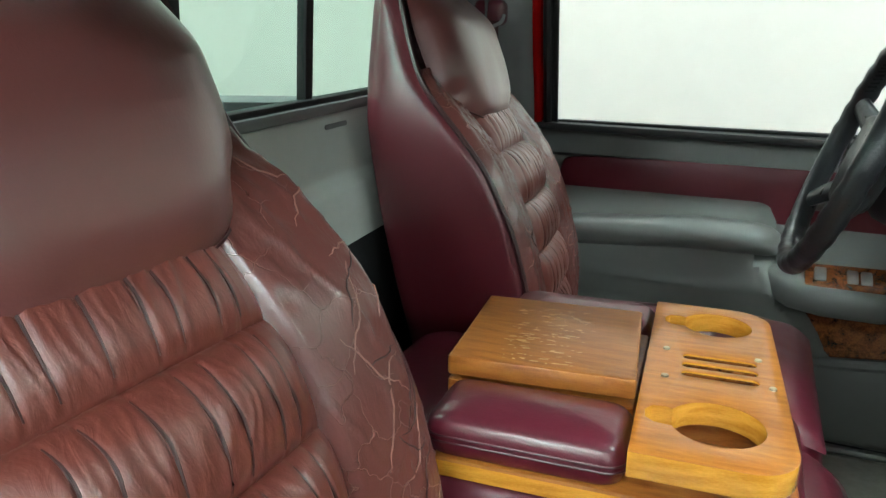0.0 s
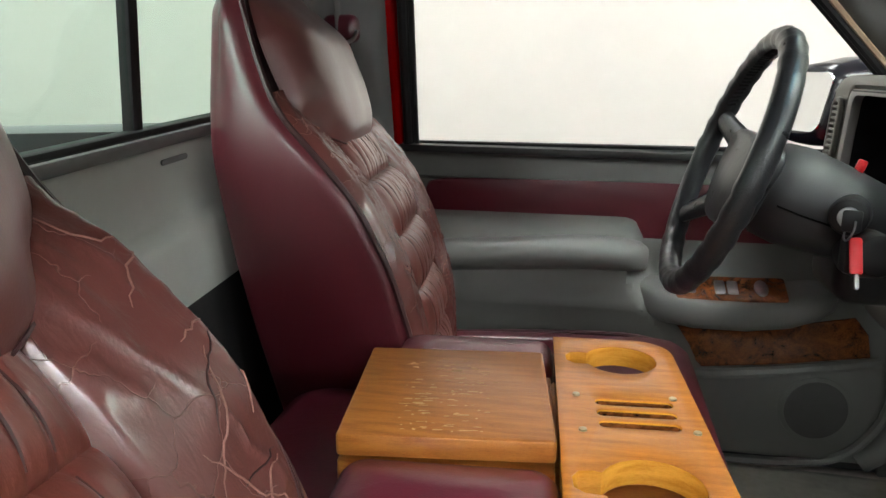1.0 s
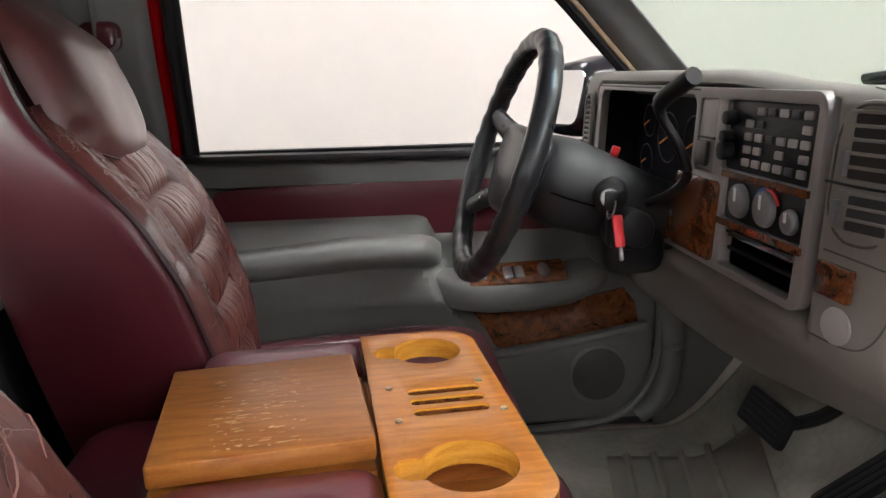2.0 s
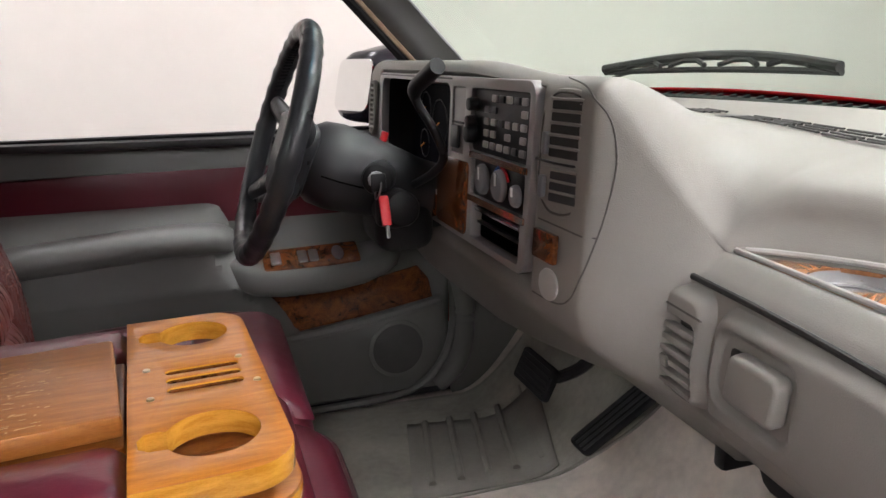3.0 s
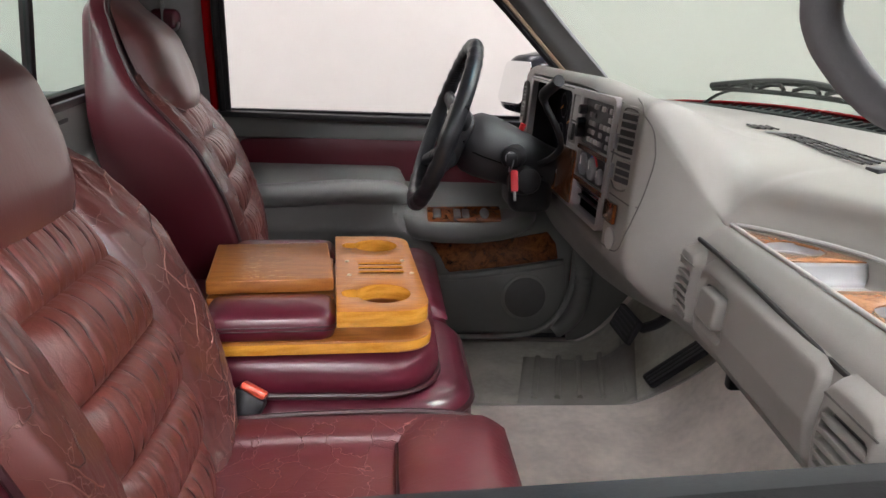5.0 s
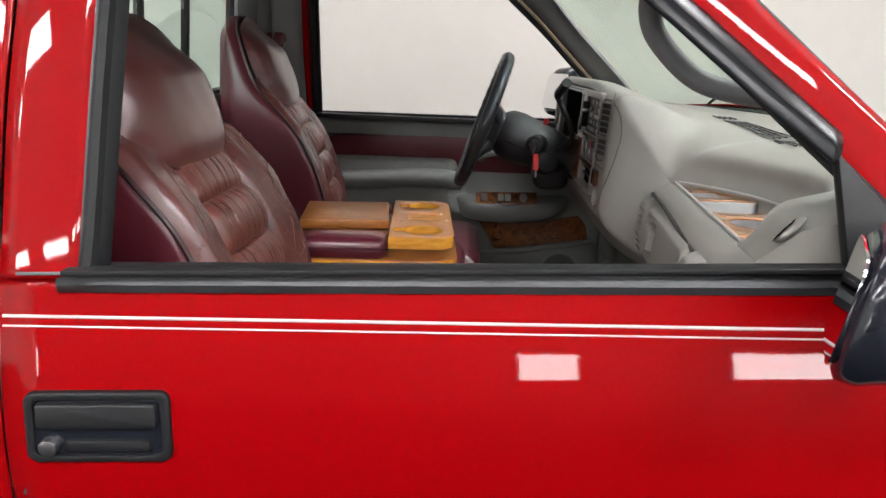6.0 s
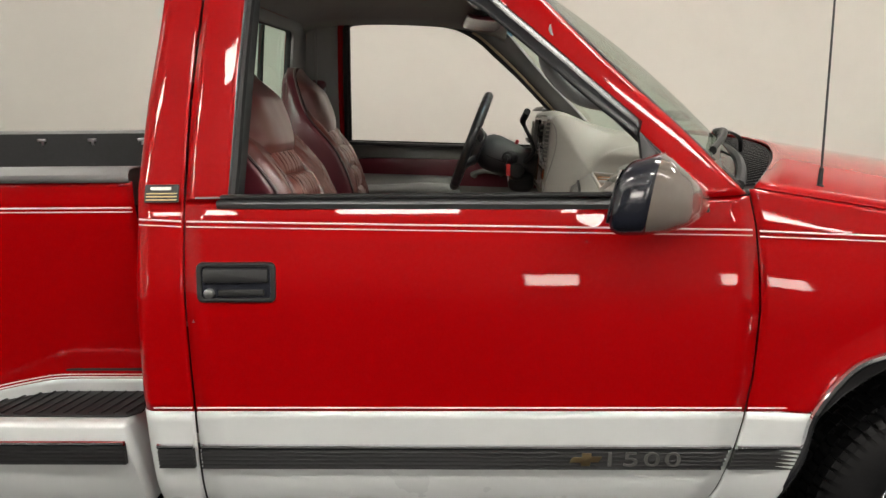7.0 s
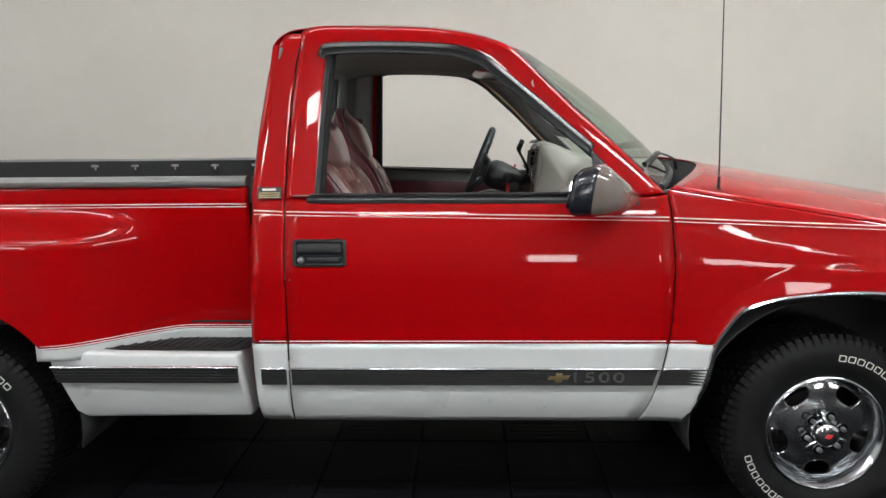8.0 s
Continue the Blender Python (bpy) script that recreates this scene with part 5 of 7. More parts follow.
    sp = part("speaker", prism(ring(0.990, 0.714, 0.072, 0.073, 36), lambda a, b, dd: f((a, 1.784 - dd, b)), 0.006, (), 0.003), DOORGREY, d, "round speaker grille")
    part("speaker_mesh", prism(ring(0.990, 0.714, 0.062, 0.063, 36), lambda a, b, dd: f((a, 1.779 - dd, b)), 0.003, (), 0.001), SPEAKERGREY, d)
    part("panel_bead", tube(curve_points([f(p) for p in ((1.135, 1.795, 0.90), (1.136, 1.79, 0.83), (1.132, 1.788, 0.74), (1.105, 1.786, 0.668), (1.04, 1.786, 0.605), (0.90, 1.790, 0.582), (0.55, 1.795, 0.578))], 50), 0.010, 8), DOORGREY, d, "raised bead round the door panel")
    part("inner_belt_seal", box(0.09, 1.06, *sorted((f((0, 1.846, 0))[1], f((0, 1.872, 0))[1])), 1.2375, 1.2445, 0.002), RUBBER, d, "black inner sill seal")
    part("pull_handle", tube(curve_points([f(p) for p in ((0.70, 1.82, 1.10), (0.69, 1.795, 1.11), (0.74, 1.79, 1.125), (0.80, 1.80, 1.12), (0.82, 1.825, 1.11))], 20), 0.011, 10), DOORGREY, d, "grey inner door handle")


# ---- dashboard ----
SPACE = CABIN
dash = thing("dashboard", (1.15, YI, 0.95), "light grey vinyl dashboard with burl wood trim", "dashboard")
XF = lambda y: 1.027 + 0.046 * (y - 0.26) / 0.5
TRAY_BACK = ((0.10, 0.245, 0.262, 0.285, 0.32, 0.36, 0.42, 0.50, 0.60, 0.65, 0.70, 0.74, 0.767), (0.0, 0.0, 0.030, 0.072, 0.112, 0.138, 0.156, 0.157, 0.130, 0.105, 0.070, 0.035, 0.0))


def screen_x(y, z):
    """Where the windscreen stands at height z."""
    q = 1 - ((y - YI) / 0.885) ** 2
    t, b = (0.79 + 0.10 * q, 1.732 + 0.045 * q), (1.285 + 0.20 * q, 1.250 + 0.025 * q)
    return t[0] + (b[0] - t[0]) * (t[1] - z) / (t[1] - b[1])


SWEEP = [(0.767, 0.842)] * 11 + [(0.764, 0.85), (0.760, 0.86), (0.754, 0.875), (0.745, 0.895), (0.72, 0.93), (0.70, 0.96), (0.70, 0.96)]


def dash_section(y):
    xf = XF(min(y, 0.767))
    back = lerp(y, *TRAY_BACK)
    k = min(1, back / 0.03)
    dip = 0.034 * k
    sink = lerp(y, (0.08, 0.25, 0.45), (0.030, 0.010, 0.0))
    low = 0.016 * (1 - ease(0.95, 1.25, y))
    rec = 0.090 * ease(0.952, 0.962, y) * (1 - ease(1.716, 1.726, y))
    zfar = lerp(y, (0.60, 1.08), (1.291, 1.314))
    end = lambda z: (screen_x(y, z) - 0.006, z)
    knee = lerp(y, (0.85, 1.10, 1.20, 1.30, 1.42, 1.65), (1.180, 1.182, 1.152, 1.122, 1.104, 1.098))
    drv = [(1.34, 0.935), (knee + 0.012, 0.888), (knee - 0.030, 0.925), (knee * 0.5 + 0.465, 1.012), (0.962, 1.076), (0.943, 1.118), (0.944 + rec, 1.140), (0.948 + rec, 1.24), (0.955 + rec, 1.348),
           (0.957, 1.368 - low * 0.6), (0.968, 1.386 - low), (0.990, 1.393 - low * 1.1), (1.025, 1.387 - low * 1.3), (1.065, 1.373 - low * 1.35), (1.11, 1.354 - low * 1.3), (1.17, 1.338 - low * 1.1), (1.27, zfar), end(1.322)]
    pas = [(1.34, 0.95), (1.19, 0.945), (1.10, 0.972), (xf + 0.004, 1.003), (xf - 0.034, 1.038), (xf - 0.050, 1.09), (xf - 0.036, 1.172), (xf - 0.012, 1.192), (xf, 1.200),
           (xf + 0.010 * k, 1.199), (xf + 0.016 * k, 1.200 - dip), (xf + max(0, back - 0.008), 1.200 - dip), (xf + back + 0.002, 1.203), (xf + back + 0.012 + 0.012 * k, 1.215 + 0.012 * k - sink * 0.2),
           (xf + back + 0.020 - 0.004 * k + 0.006 * (1 - k), 1.263 - 0.020 * (1 - k) - sink), (xf + back + 0.052 + 0.010 * (1 - k), 1.279 - 0.006 * (1 - k) - sink), (max(1.27, xf + back + 0.09), zfar - sink), end(1.320 - sink * 0.8)]
    pts = []
    for i, (a, b) in enumerate(zip(drv, pas)):
        w = 1 - ease(*SWEEP[i], y)
        pts.append((a[0] + (b[0] - a[0]) * w, a[1] + (b[1] - a[1]) * w))
    return [(p[0], y, p[1]) for p in chaikin(pts, 2)]


ys = sorted(set([round(v, 4) for v in np.linspace(0.15, 1.80, 78)] + [0.95, 0.953, 0.956, 0.959, 0.962, 0.965, 0.767, 0.76, 0.75, 0.74, 1.714, 1.717, 1.720, 1.723, 1.727, 0.775, 0.782, 0.79, 0.797, 0.804, 0.811, 0.818, 0.825, 0.832, 0.839, 0.846, 0.853, 0.86, 0.87, 0.88]))
sec0, sec1 = dash_section(ys[0]), dash_section(ys[-1])
v, fc = sheet([dash_section(y) for y in ys])
n = len(sec0)
part("dash_body", (v, fc + [tuple(range(n)), tuple(range(len(v) - n, len(v)))]), DASH, dash, "light grey grained dash moulding", angle=50)
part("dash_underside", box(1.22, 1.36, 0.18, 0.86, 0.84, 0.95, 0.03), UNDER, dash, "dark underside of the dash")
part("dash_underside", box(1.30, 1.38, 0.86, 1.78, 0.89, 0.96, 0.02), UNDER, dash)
part("duct", box(1.16, 1.24, 0.84, 0.862, 0.885, 0.95, 0.006), BLACK, dash)
# edge takes the darker pillar plastic to imitate its shade
part("lower_edge", tube([(1.186, y, 0.926) for y in np.linspace(0.16, 0.86, 8)], 0.016, 10), PILLAR, dash, "rolled lower edge of the dash, darkened as shade")

FX = lambda z: 0.944 + (z - 1.13) * 0.06
face = lambda off: (lambda a, b, d: (FX(b) - off - d, a, b))
# instrument bezel with its openings
bez = rounded(0.963, 1.712, 1.132, 1.368, 0.022)
clu = rounded(1.262, 1.690, 1.185, 1.358, 0.02)
radio_o, hvac_o, ash_o, sil_o = rounded(0.978, 1.172, 1.266, 1.354, 0.006), rounded(0.978, 1.160, 1.203, 1.258, 0.006), rounded(0.984, 1.150, 1.142, 1.194, 0.006), rounded(1.196, 1.250, 1.255, 1.354, 0.006)
bezel = part("instrument_bezel", prism(bez, lambda a, b, d: (FX(b) + 0.010 - d, a, b), 0.016, [clu, radio_o, hvac_o, ash_o, sil_o], 0.003), SILVER, dash, "grey instrument bezel")
part("wood_trim", prism(rounded(1.166, 1.300, 1.140, 1.248, 0.010), lambda a, b, d: face(0.006)(a, b, d), 0.003, (), 0.001), BURL, bezel, "dark burl trim")
part("wood_trim", prism(rounded(0.972, 1.164, 1.195, 1.2035, 0.002), face(0.006), 0.002), BURL, bezel)
part("wood_trim", prism(rounded(0.972, 1.164, 1.257, 1.2655, 0.002), face(0.006), 0.002), BURL, bezel)
part("wood_trim", prism(rounded(1.302, 1.42, 1.140, 1.178, 0.010), face(0.006), 0.003, (), 0.001), BURL, bezel)
part("wood_trim", prism(rounded(1.56, 1.66, 1.136, 1.178, 0.008), face(0.006), 0.003, (), 0.001), BURL, bezel)
cl = part("gauge_lens", prism(rounded(1.250, 1.705, 1.170, 1.366, 0.02), lambda a, b, d: (FX(b) + 0.072 - d, a, b), 0.004), CLUSTER, dash, "dark instrument cluster behind a black lens")
for a, b, r in ((1.32, 1.30, 0.030), (1.41, 1.275, 0.044), (1.52, 1.275, 0.044), (1.61, 1.30, 0.030), (1.32, 1.228, 0.028), (1.61, 1.228, 0.028)):
    part("gauge_ring", tube([(FX(b) + 0.066, a + r * math.cos(g), b + r * math.sin(g)) for g in np.linspace(0, 2 * math.pi, 30)[:-1]], 0.0012, 6, True), TRIMGREY, cl)
    part("needle", tube([(FX(b) + 0.064, a, b), (FX(b) + 0.064, a + r * 0.7, b - r * 0.3)], 0.0013, 6), GAUGE, cl, "amber gauge needle")
part("clock_display", prism(rounded(1.300, 1.322, 1.318, 1.328, 0.001), lambda a, b, d: (FX(b) + 0.064 - d, a, b), 0.001), DISPLAY, cl, "small green display digits")
# black sheets added so the hooded recess keeps its shade
part("recess_darkener", box(0.952, 1.03, 1.692, 1.708, 1.150, 1.362, 0.0), BLACK, cl, "black sheet added to darken the binnacle recess")
part("recess_darkener", box(0.952, 1.03, 1.256, 1.700, 1.358, 1.366, 0.0), BLACK, cl)
# silver switch column
sl = part("switch_column", prism(sil_o, lambda a, b, d: (FX(b) + 0.02 - d, a, b), 0.024, (), 0.003), SILVER, dash, "silver switch column")
part("headlamp_switch", prism(rounded(1.208, 1.238, 1.264, 1.298, 0.003), face(0.006), 0.006, (), 0.002), TRIMGREY, sl)
part("divider", prism(rounded(1.200, 1.246, 1.300, 1.303, 0.001), face(0.004), 0.003), BLACK, sl)
# radio
rad = part("radio", prism(radio_o, lambda a, b, d: (FX(b) + 0.02 - d, a, b), 0.020, (), 0.002), BLACK, dash, "dark car radio with many small keys")
for a, b, r in ((1.155, 1.332, 0.010), (1.158, 1.290, 0.013), (1.158, 1.308, 0.009)):
    part("radio_knob", rod((FX(b) - 0.002, a, b), (FX(b) - 0.018, a, b), r, r * 0.9, 18, 0.002), BLACK, rad, "black radio knob")
rnd = random.Random(4)
for r in range(5):
    for c in range(6):
        a0, b0 = 0.992 + c * 0.024, 1.274 + r * 0.0158
        if rnd.random() < 0.82 and not (r == 3 and c in (2, 3)):
            part("radio_key", prism(rounded(a0, a0 + 0.0165, b0, b0 + 0.0095, 0.002), face(0.0), 0.003, (), 0.001), rnd.choice((SILVER, SILVER, RIMGREY, TRIMGREY)), rad)
# heater controls
hv = part("heater_panel", prism(hvac_o, lambda a, b, d: (FX(b) + 0.02 - d, a, b), 0.020, (), 0.002), BLACK, dash, "black heater control panel")
for a, b, r in ((1.118, 1.231, 0.021), (1.058, 1.231, 0.021), (1.004, 1.226, 0.014)):
    kb = part("heater_knob", rod((FX(b) - 0.001, a, b), (FX(b) - 0.010, a, b), r * 1.08, r * 0.95, 24, 0.003), KNOBGREY, hv, "grey heater knob")
    part("knob_line", box(FX(b) - 0.0115, FX(b) - 0.0095, a - 0.002, a + 0.002, b, b + r * 0.8, 0.0), WHITEMARK, hv)
for g0, g1, m_ in ((20, 90, REDPLASTIC), (95, 150, BLUEMARK)):
    part("heat_arc", tube([(FX(1.231) - 0.002, 1.058 - 0.026 * math.cos(radians(g)), 1.231 + 0.024 * math.sin(radians(g))) for g in np.linspace(g0, g1, 10)], 0.002, 6), m_, hv)
# ashtray slot
ash = part("ashtray", prism(ash_o, lambda a, b, d: (FX(b) + 0.03 - d, a, b), 0.020, (), 0.002), VOID, dash, "dark open cassette slot")
part("slot_lip", prism(rounded(0.990, 1.144, 1.183, 1.190, 0.002), face(-0.004), 0.008, (), 0.001), CHROME, ash, "bright lip")
part("slot_bar", prism(rounded(0.990, 1.144, 1.164, 1.168, 0.001), face(-0.008), 0.006), BLACK, ash)


def vent(name, a0, a1, b0, b1, plane, bars, frame_mat, label):
    """A framed air vent with slats."""
    o, i = rounded(a0, a1, b0, b1, min(a1 - a0, b1 - b0) * 0.42, 6), rounded(a0 + 0.008, a1 - 0.008, b0 + 0.008, b1 - 0.008, min(a1 - a0, b1 - b0) * 0.30, 6)
    ob = part(name, prism(o, plane(0.0), 0.010, [i], 0.003), frame_mat, dash, label)
    part("vent_back", prism(i, plane(0.0), 0.002), BLACK, ob)
    for k in range(bars):
        b = b0 + 0.012 + (b1 - b0 - 0.024) * (k + 0.5) / bars
        half = (b1 - b0 - 0.024) / bars * 0.22
        part("slat", prism(rounded(a0 + 0.009, a1 - 0.009, b - half, b + half, half * 0.8, 3), plane(0.003), 0.006, (), 0.001), frame_mat, ob)
    return ob


VX = lambda z: 0.943 + (z - 1.13) * 0.07
part("centre_vent_column", prism(rounded(0.838, 0.946, 1.222, 1.362, 0.045), lambda a, b, d: (VX(b) - d + 0.012 * ease(0.90, 0.84, a), a, b), 0.008, (), 0.003), DASH, dash, "tall rounded vent surround")
vp = lambda off: (lambda a, b, d: (VX(b) - 0.008 - off - d + 0.012 * ease(0.90, 0.84, a), a, b))
part("vent_rim", tube([vp(0.0)(a, b, 0.0002) for a, b in rounded(0.846, 0.938, 1.226, 1.358, 0.040, 8)], 0.0014, 6, True), SEAM, dash, "dark rim line round the vents")
for zs_, lbl in (((1.3445, 1.3315, 1.3185, 1.3055, 1.2925), "grey air vent with five dark slots"), ((1.268, 1.256, 1.244), "grey air vent, half shut")):
    cv = part("centre_vent", prism(rounded(0.853, 0.931, zs_[-1] - 0.007, zs_[0] + 0.008, 0.012), vp(0.0), 0.003, (), 0.001), DASH, dash, lbl)
    for z in zs_:
        wide = 0.912 if len(zs_) == 5 else 0.904
        part("slot", prism(rounded(0.859, wide, z - 0.0046, z + 0.0046, 0.0022, 3), vp(0.0025), 0.001), VENTDARK if len(zs_) == 5 else TRIMGREY, cv, "dark slot")
        part("vane", prism(rounded(0.859, wide, z + 0.0050, z + 0.0078, 0.001, 3), vp(0.0020), 0.004, (), 0.0008), DASH, cv)
    part("vent_knob", prism(rounded(0.914, 0.924, zs_[-1] - 0.003, zs_[-1] + 0.022, 0.003, 3), vp(0.002), 0.006, (), 0.001), KNOBGREY, cv)
part("vent_seam", tube([vp(0.001)(a, 1.281, 0) for a in np.linspace(0.834, 0.946, 6)], 0.0016, 6), BLACK, dash)


def front_x(y, z):
    """The dash's front surface at a height, on its face."""
    sec = [p for p in dash_section(y) if p[2] > 1.0]
    for p, q in zip(sec[:-1], sec[1:]):
        if p[2] <= z <= q[2]:
            return p[0] + (q[0] - p[0]) * (z - p[2]) / max(1e-6, q[2] - p[2])
    return sec[0][0]


sm = curve_points([(0.93, 1.372, 0), (0.865, 1.364, 0), (0.832, 1.345, 0), (0.822, 1.30, 0), (0.823, 1.25, 0), (0.828, 1.205, 0), (0.838, 1.165, 0), (0.858, 1.135, 0), (0.89, 1.122, 0), (0.95, 1.118, 0)], 60)
part("panel_seam", tube([(front_x(p.x, p.y) - 0.0002, p.x, p.y) for p in sm], 0.0011, 6), SEAM, dash, "dark seam round the centre stack")
part("panel_seam", tube([(front_x(a, 1.211) - 0.0002, a, 1.211) for a in np.linspace(0.827, 0.955, 10)], 0.0011, 6), SEAM, dash)
part("wood_square", prism(rounded(0.884, 0.938, 1.168, 1.202, 0.003), face(0.004), 0.006, (), 0.001), BURL, dash, "small square burl insert")
part("blank_cover", prism(ring(0.905, 1.140, 0.023, 0.019, 24), face(0.0), 0.004, (), 0.002), RIMGREY, dash, "pale round socket cover")
# vent beside the cluster
vent("side_vent", 1.728, 1.775, 1.235, 1.352, lambda off: (lambda a, b, d: (FX(b) - 0.004 - off - d, a, b)), 9, DASH, "narrow slatted side vent")

# tray on the passenger side, with wood inlays and cup rings
lip = [(XF(y) + 0.008, y, 1.2025) for y in np.linspace(0.762, 0.252, 30)] + [(XF(y) + max(0.008, lerp(y, *TRAY_BACK) - 0.002), y, 1.204) for y in np.linspace(0.254, 0.755, 60)]
part("tray_rim", tube(lip, 0.0032, 8, True), RIMGREY, dash, "pale moulded tray rim")
trf = [(XF(y) + 0.016, y) for y in np.linspace(0.74, 0.264, 20)] + [(XF(y) + max(0.018, lerp(y, *TRAY_BACK) - 0.010), y) for y in np.linspace(0.266, 0.735, 30)]
part("tray_floor", prism(trf, lambda a, b, d: (a, b, 1.166 + d), 0.004), TRAYGREY, dash, "satin grey tray")


def cup_inlay(y_from, y_to, cy, cx, r):
    n = 16
    o = [(XF(y) + 0.012, y) for y in np.linspace(y_from, y_to, n)] + [(XF(y) + max(0.016, lerp(y, *TRAY_BACK) - 0.006), y) for y in np.linspace(y_to, y_from, n)]
    ob = part("cup_inlay", prism(o, lambda a, b, d: (a, b, 1.1935 + d), 0.004, [ring(cx, cy, r, r, 36)], 0.001), BURLTRAY, dash, "light burl inlay with a cup hole")
    part("cup_well", joined(sheet([[(cx + q * r * math.cos(g), cy + q * r * math.sin(g), z) for g in np.linspace(0, 2 * math.pi, 37)] for q, z in ((1.0, 1.195), (0.97, 1.187), (0.93, 1.184), (0.78, 1.183), (0.74, 1.178), (0.70, 1.1735), (0.0, 1.1725))]), tube([(cx + r * 0.76 * math.cos(g), cy + r * 0.76 * math.sin(g), 1.1835) for g in np.linspace(0, 2 * math.pi, 30)[:-1]], 0.002, 6, True)), TRAYGREY, ob, "stepped grey cup ring")


cup_inlay(0.754, 0.594, 0.655, 1.119, 0.0385)
cup_inlay(0.480, 0.30, 0.400, 1.108, 0.038)
for yw, sg in ((0.594, -1), (0.480, 1)):
    part("tray_wall", sheet([[(XF(yw) + 0.012 + (lerp(yw, *TRAY_BACK) - 0.016) * u, yw + sg * dy, z) for u in np.linspace(0, 1, 6)] for dy, z in ((0.0, 1.1955), (0.002, 1.190), (0.006, 1.180), (0.013, 1.173), (0.024, 1.1695))]), TRAYGREY, dash, "sloping end wall of the tray", solid=0.002, offset=1.0)

# glovebox: slot, lid edge, latch, vents
gx = lambda y, z: XF(y) + lerp(z, (1.003, 1.03, 1.06, 1.10, 1.15, 1.172, 1.19), (0.006, -0.018, -0.040, -0.044, -0.038, -0.033, -0.014))
part("glovebox_slot", tube([(gx(y, 1.172) - 0.001, y, 1.176 - 0.014 * ease(0.7, 0.3, y)) for y in np.linspace(0.775, 0.30, 12)], 0.0036, 8), VENTDARK, dash, "dark slot above the glovebox")
part("glovebox_seam", tube([(gx(y, 1.165) + 0.003, y, 1.162) for y in np.linspace(0.30, 0.27, 3)], 0.002, 6), TRIMGREY, dash)
gf = lambda off: (lambda a, b, d: (gx(a, b) - off - d, a, b))


def inside(a, b, a0, a1, b0, b1, r):
    """How far a point lies within a rounded rectangle."""
    da, db = max(a0 + r - a, a - a1 + r, 0.0), max(b0 + r - b, b - b1 + r, 0.0)
    if da or db:
        return r - math.hypot(da, db)
    return min(a - a0, a1 - a, b - b0, b1 - b)


def swell(d, w):
    return math.sin(0.5 * math.pi * min(1.0, max(0.0, d / w)))


def lid_face(u, v):
    a, b = 0.350 + 0.368 * u, 1.000 + 0.168 * v
    d = 0.013 * swell(inside(a, b, 0.350, 0.718, 1.000, 1.168, 0.026), 0.014)
    d -= 0.0095 * ease(0.0, 0.008, inside(a, b, 0.594, 0.708, 1.072, 1.152, 0.022))
    return gf(0.0)(a, b, d - 0.001)


gbox = part("glovebox_door", grid(lid_face, 130, 70), DASH, dash, "grey vinyl glovebox door with a sunk latch pocket", angle=60)
part("latch_button", prism(rounded(0.606, 0.674, 1.092, 1.138, 0.010), gf(0.002), 0.020, (), 0.006, 3), DASH, gbox, "grey latch paddle")
part("latch_gap", prism(rounded(0.675, 0.688, 1.096, 1.134, 0.003), gf(0.0035), 0.002), VENTDARK, gbox)


def corner_vent(ya, yb, sa, sb):
    """A fascia vent: a swelling surround, a dark throat and flat slats."""
    def body(u, v):
        a, b = ya + (yb - ya) * u, 1.040 + 0.130 * v
        d = 0.018 * swell(inside(a, b, ya, yb, 1.040, 1.170, 0.028), 0.014)
        d -= 0.013 * ease(0.0, 0.004, inside(a, b, sa, sb, 1.054, 1.138, 0.012))
        return gf(0.0)(a, b, d - 0.001)
    c = part("fascia_vent", grid(body, 60, 70), DASH, dash, "grey slatted fascia vent", angle=50)
    part("vent_throat", prism(rounded(sa + 0.003, sb - 0.003, 1.057, 1.135, 0.010), gf(0.0048), 0.001), VENTDARK, c)
    part("vent_seam", tube([gf(0.0175)(a, 1.147, 0) for a in np.linspace(ya + 0.006, yb - 0.012, 10)], 0.0011, 6), SEAM, c)
    for k in range(6):
        b = 1.0585 + k * 0.0128
        part("slat", prism(rounded(sa + 0.001, sb - 0.001, b, b + 0.0062, 0.001, 2), gf(0.0085), 0.009, (), 0.001), DASH, c)
    part("vent_knob", prism(rounded((sa + sb) / 2 - 0.006, (sa + sb) / 2 + 0.006, 1.080, 1.094, 0.003, 3), gf(0.016), 0.005, (), 0.002), DASH, c)


corner_vent(0.719, 0.836, 0.732, 0.822)
corner_vent(0.238, 0.346, 0.252, 0.330)
ev = part("end_vent", prism(ring(0.165, 1.240, 0.030, 0.015, 24), lambda a, b, d: (1.066 + 0.55 * (a - 0.165) + 0.9 * (b - 1.24) - d, a, b), 0.012, (), 0.003), DASH, dash, "small oval side-window vent")
for k in range(4):
    part("slot", prism(rounded(0.142 + 0.002 * k, 0.188 - 0.002 * k, 1.2290 + k * 0.0062, 1.2322 + k * 0.0062, 0.0012, 3), lambda a, b, d: (1.0535 + 0.55 * (a - 0.165) + 0.9 * (b - 1.24) - d, a, b), 0.001), VOID, ev)

# demister grille on the dash top
def dash_top(x, y):
    s = [p for p in dash_section(y)[30:] if p[0] > 1.12]
    xs_, zs_ = [p[0] for p in s], [p[2] for p in s]
    o = np.argsort(xs_)
    return float(np.interp(x, np.array(xs_)[o], np.array(zs_)[o]))


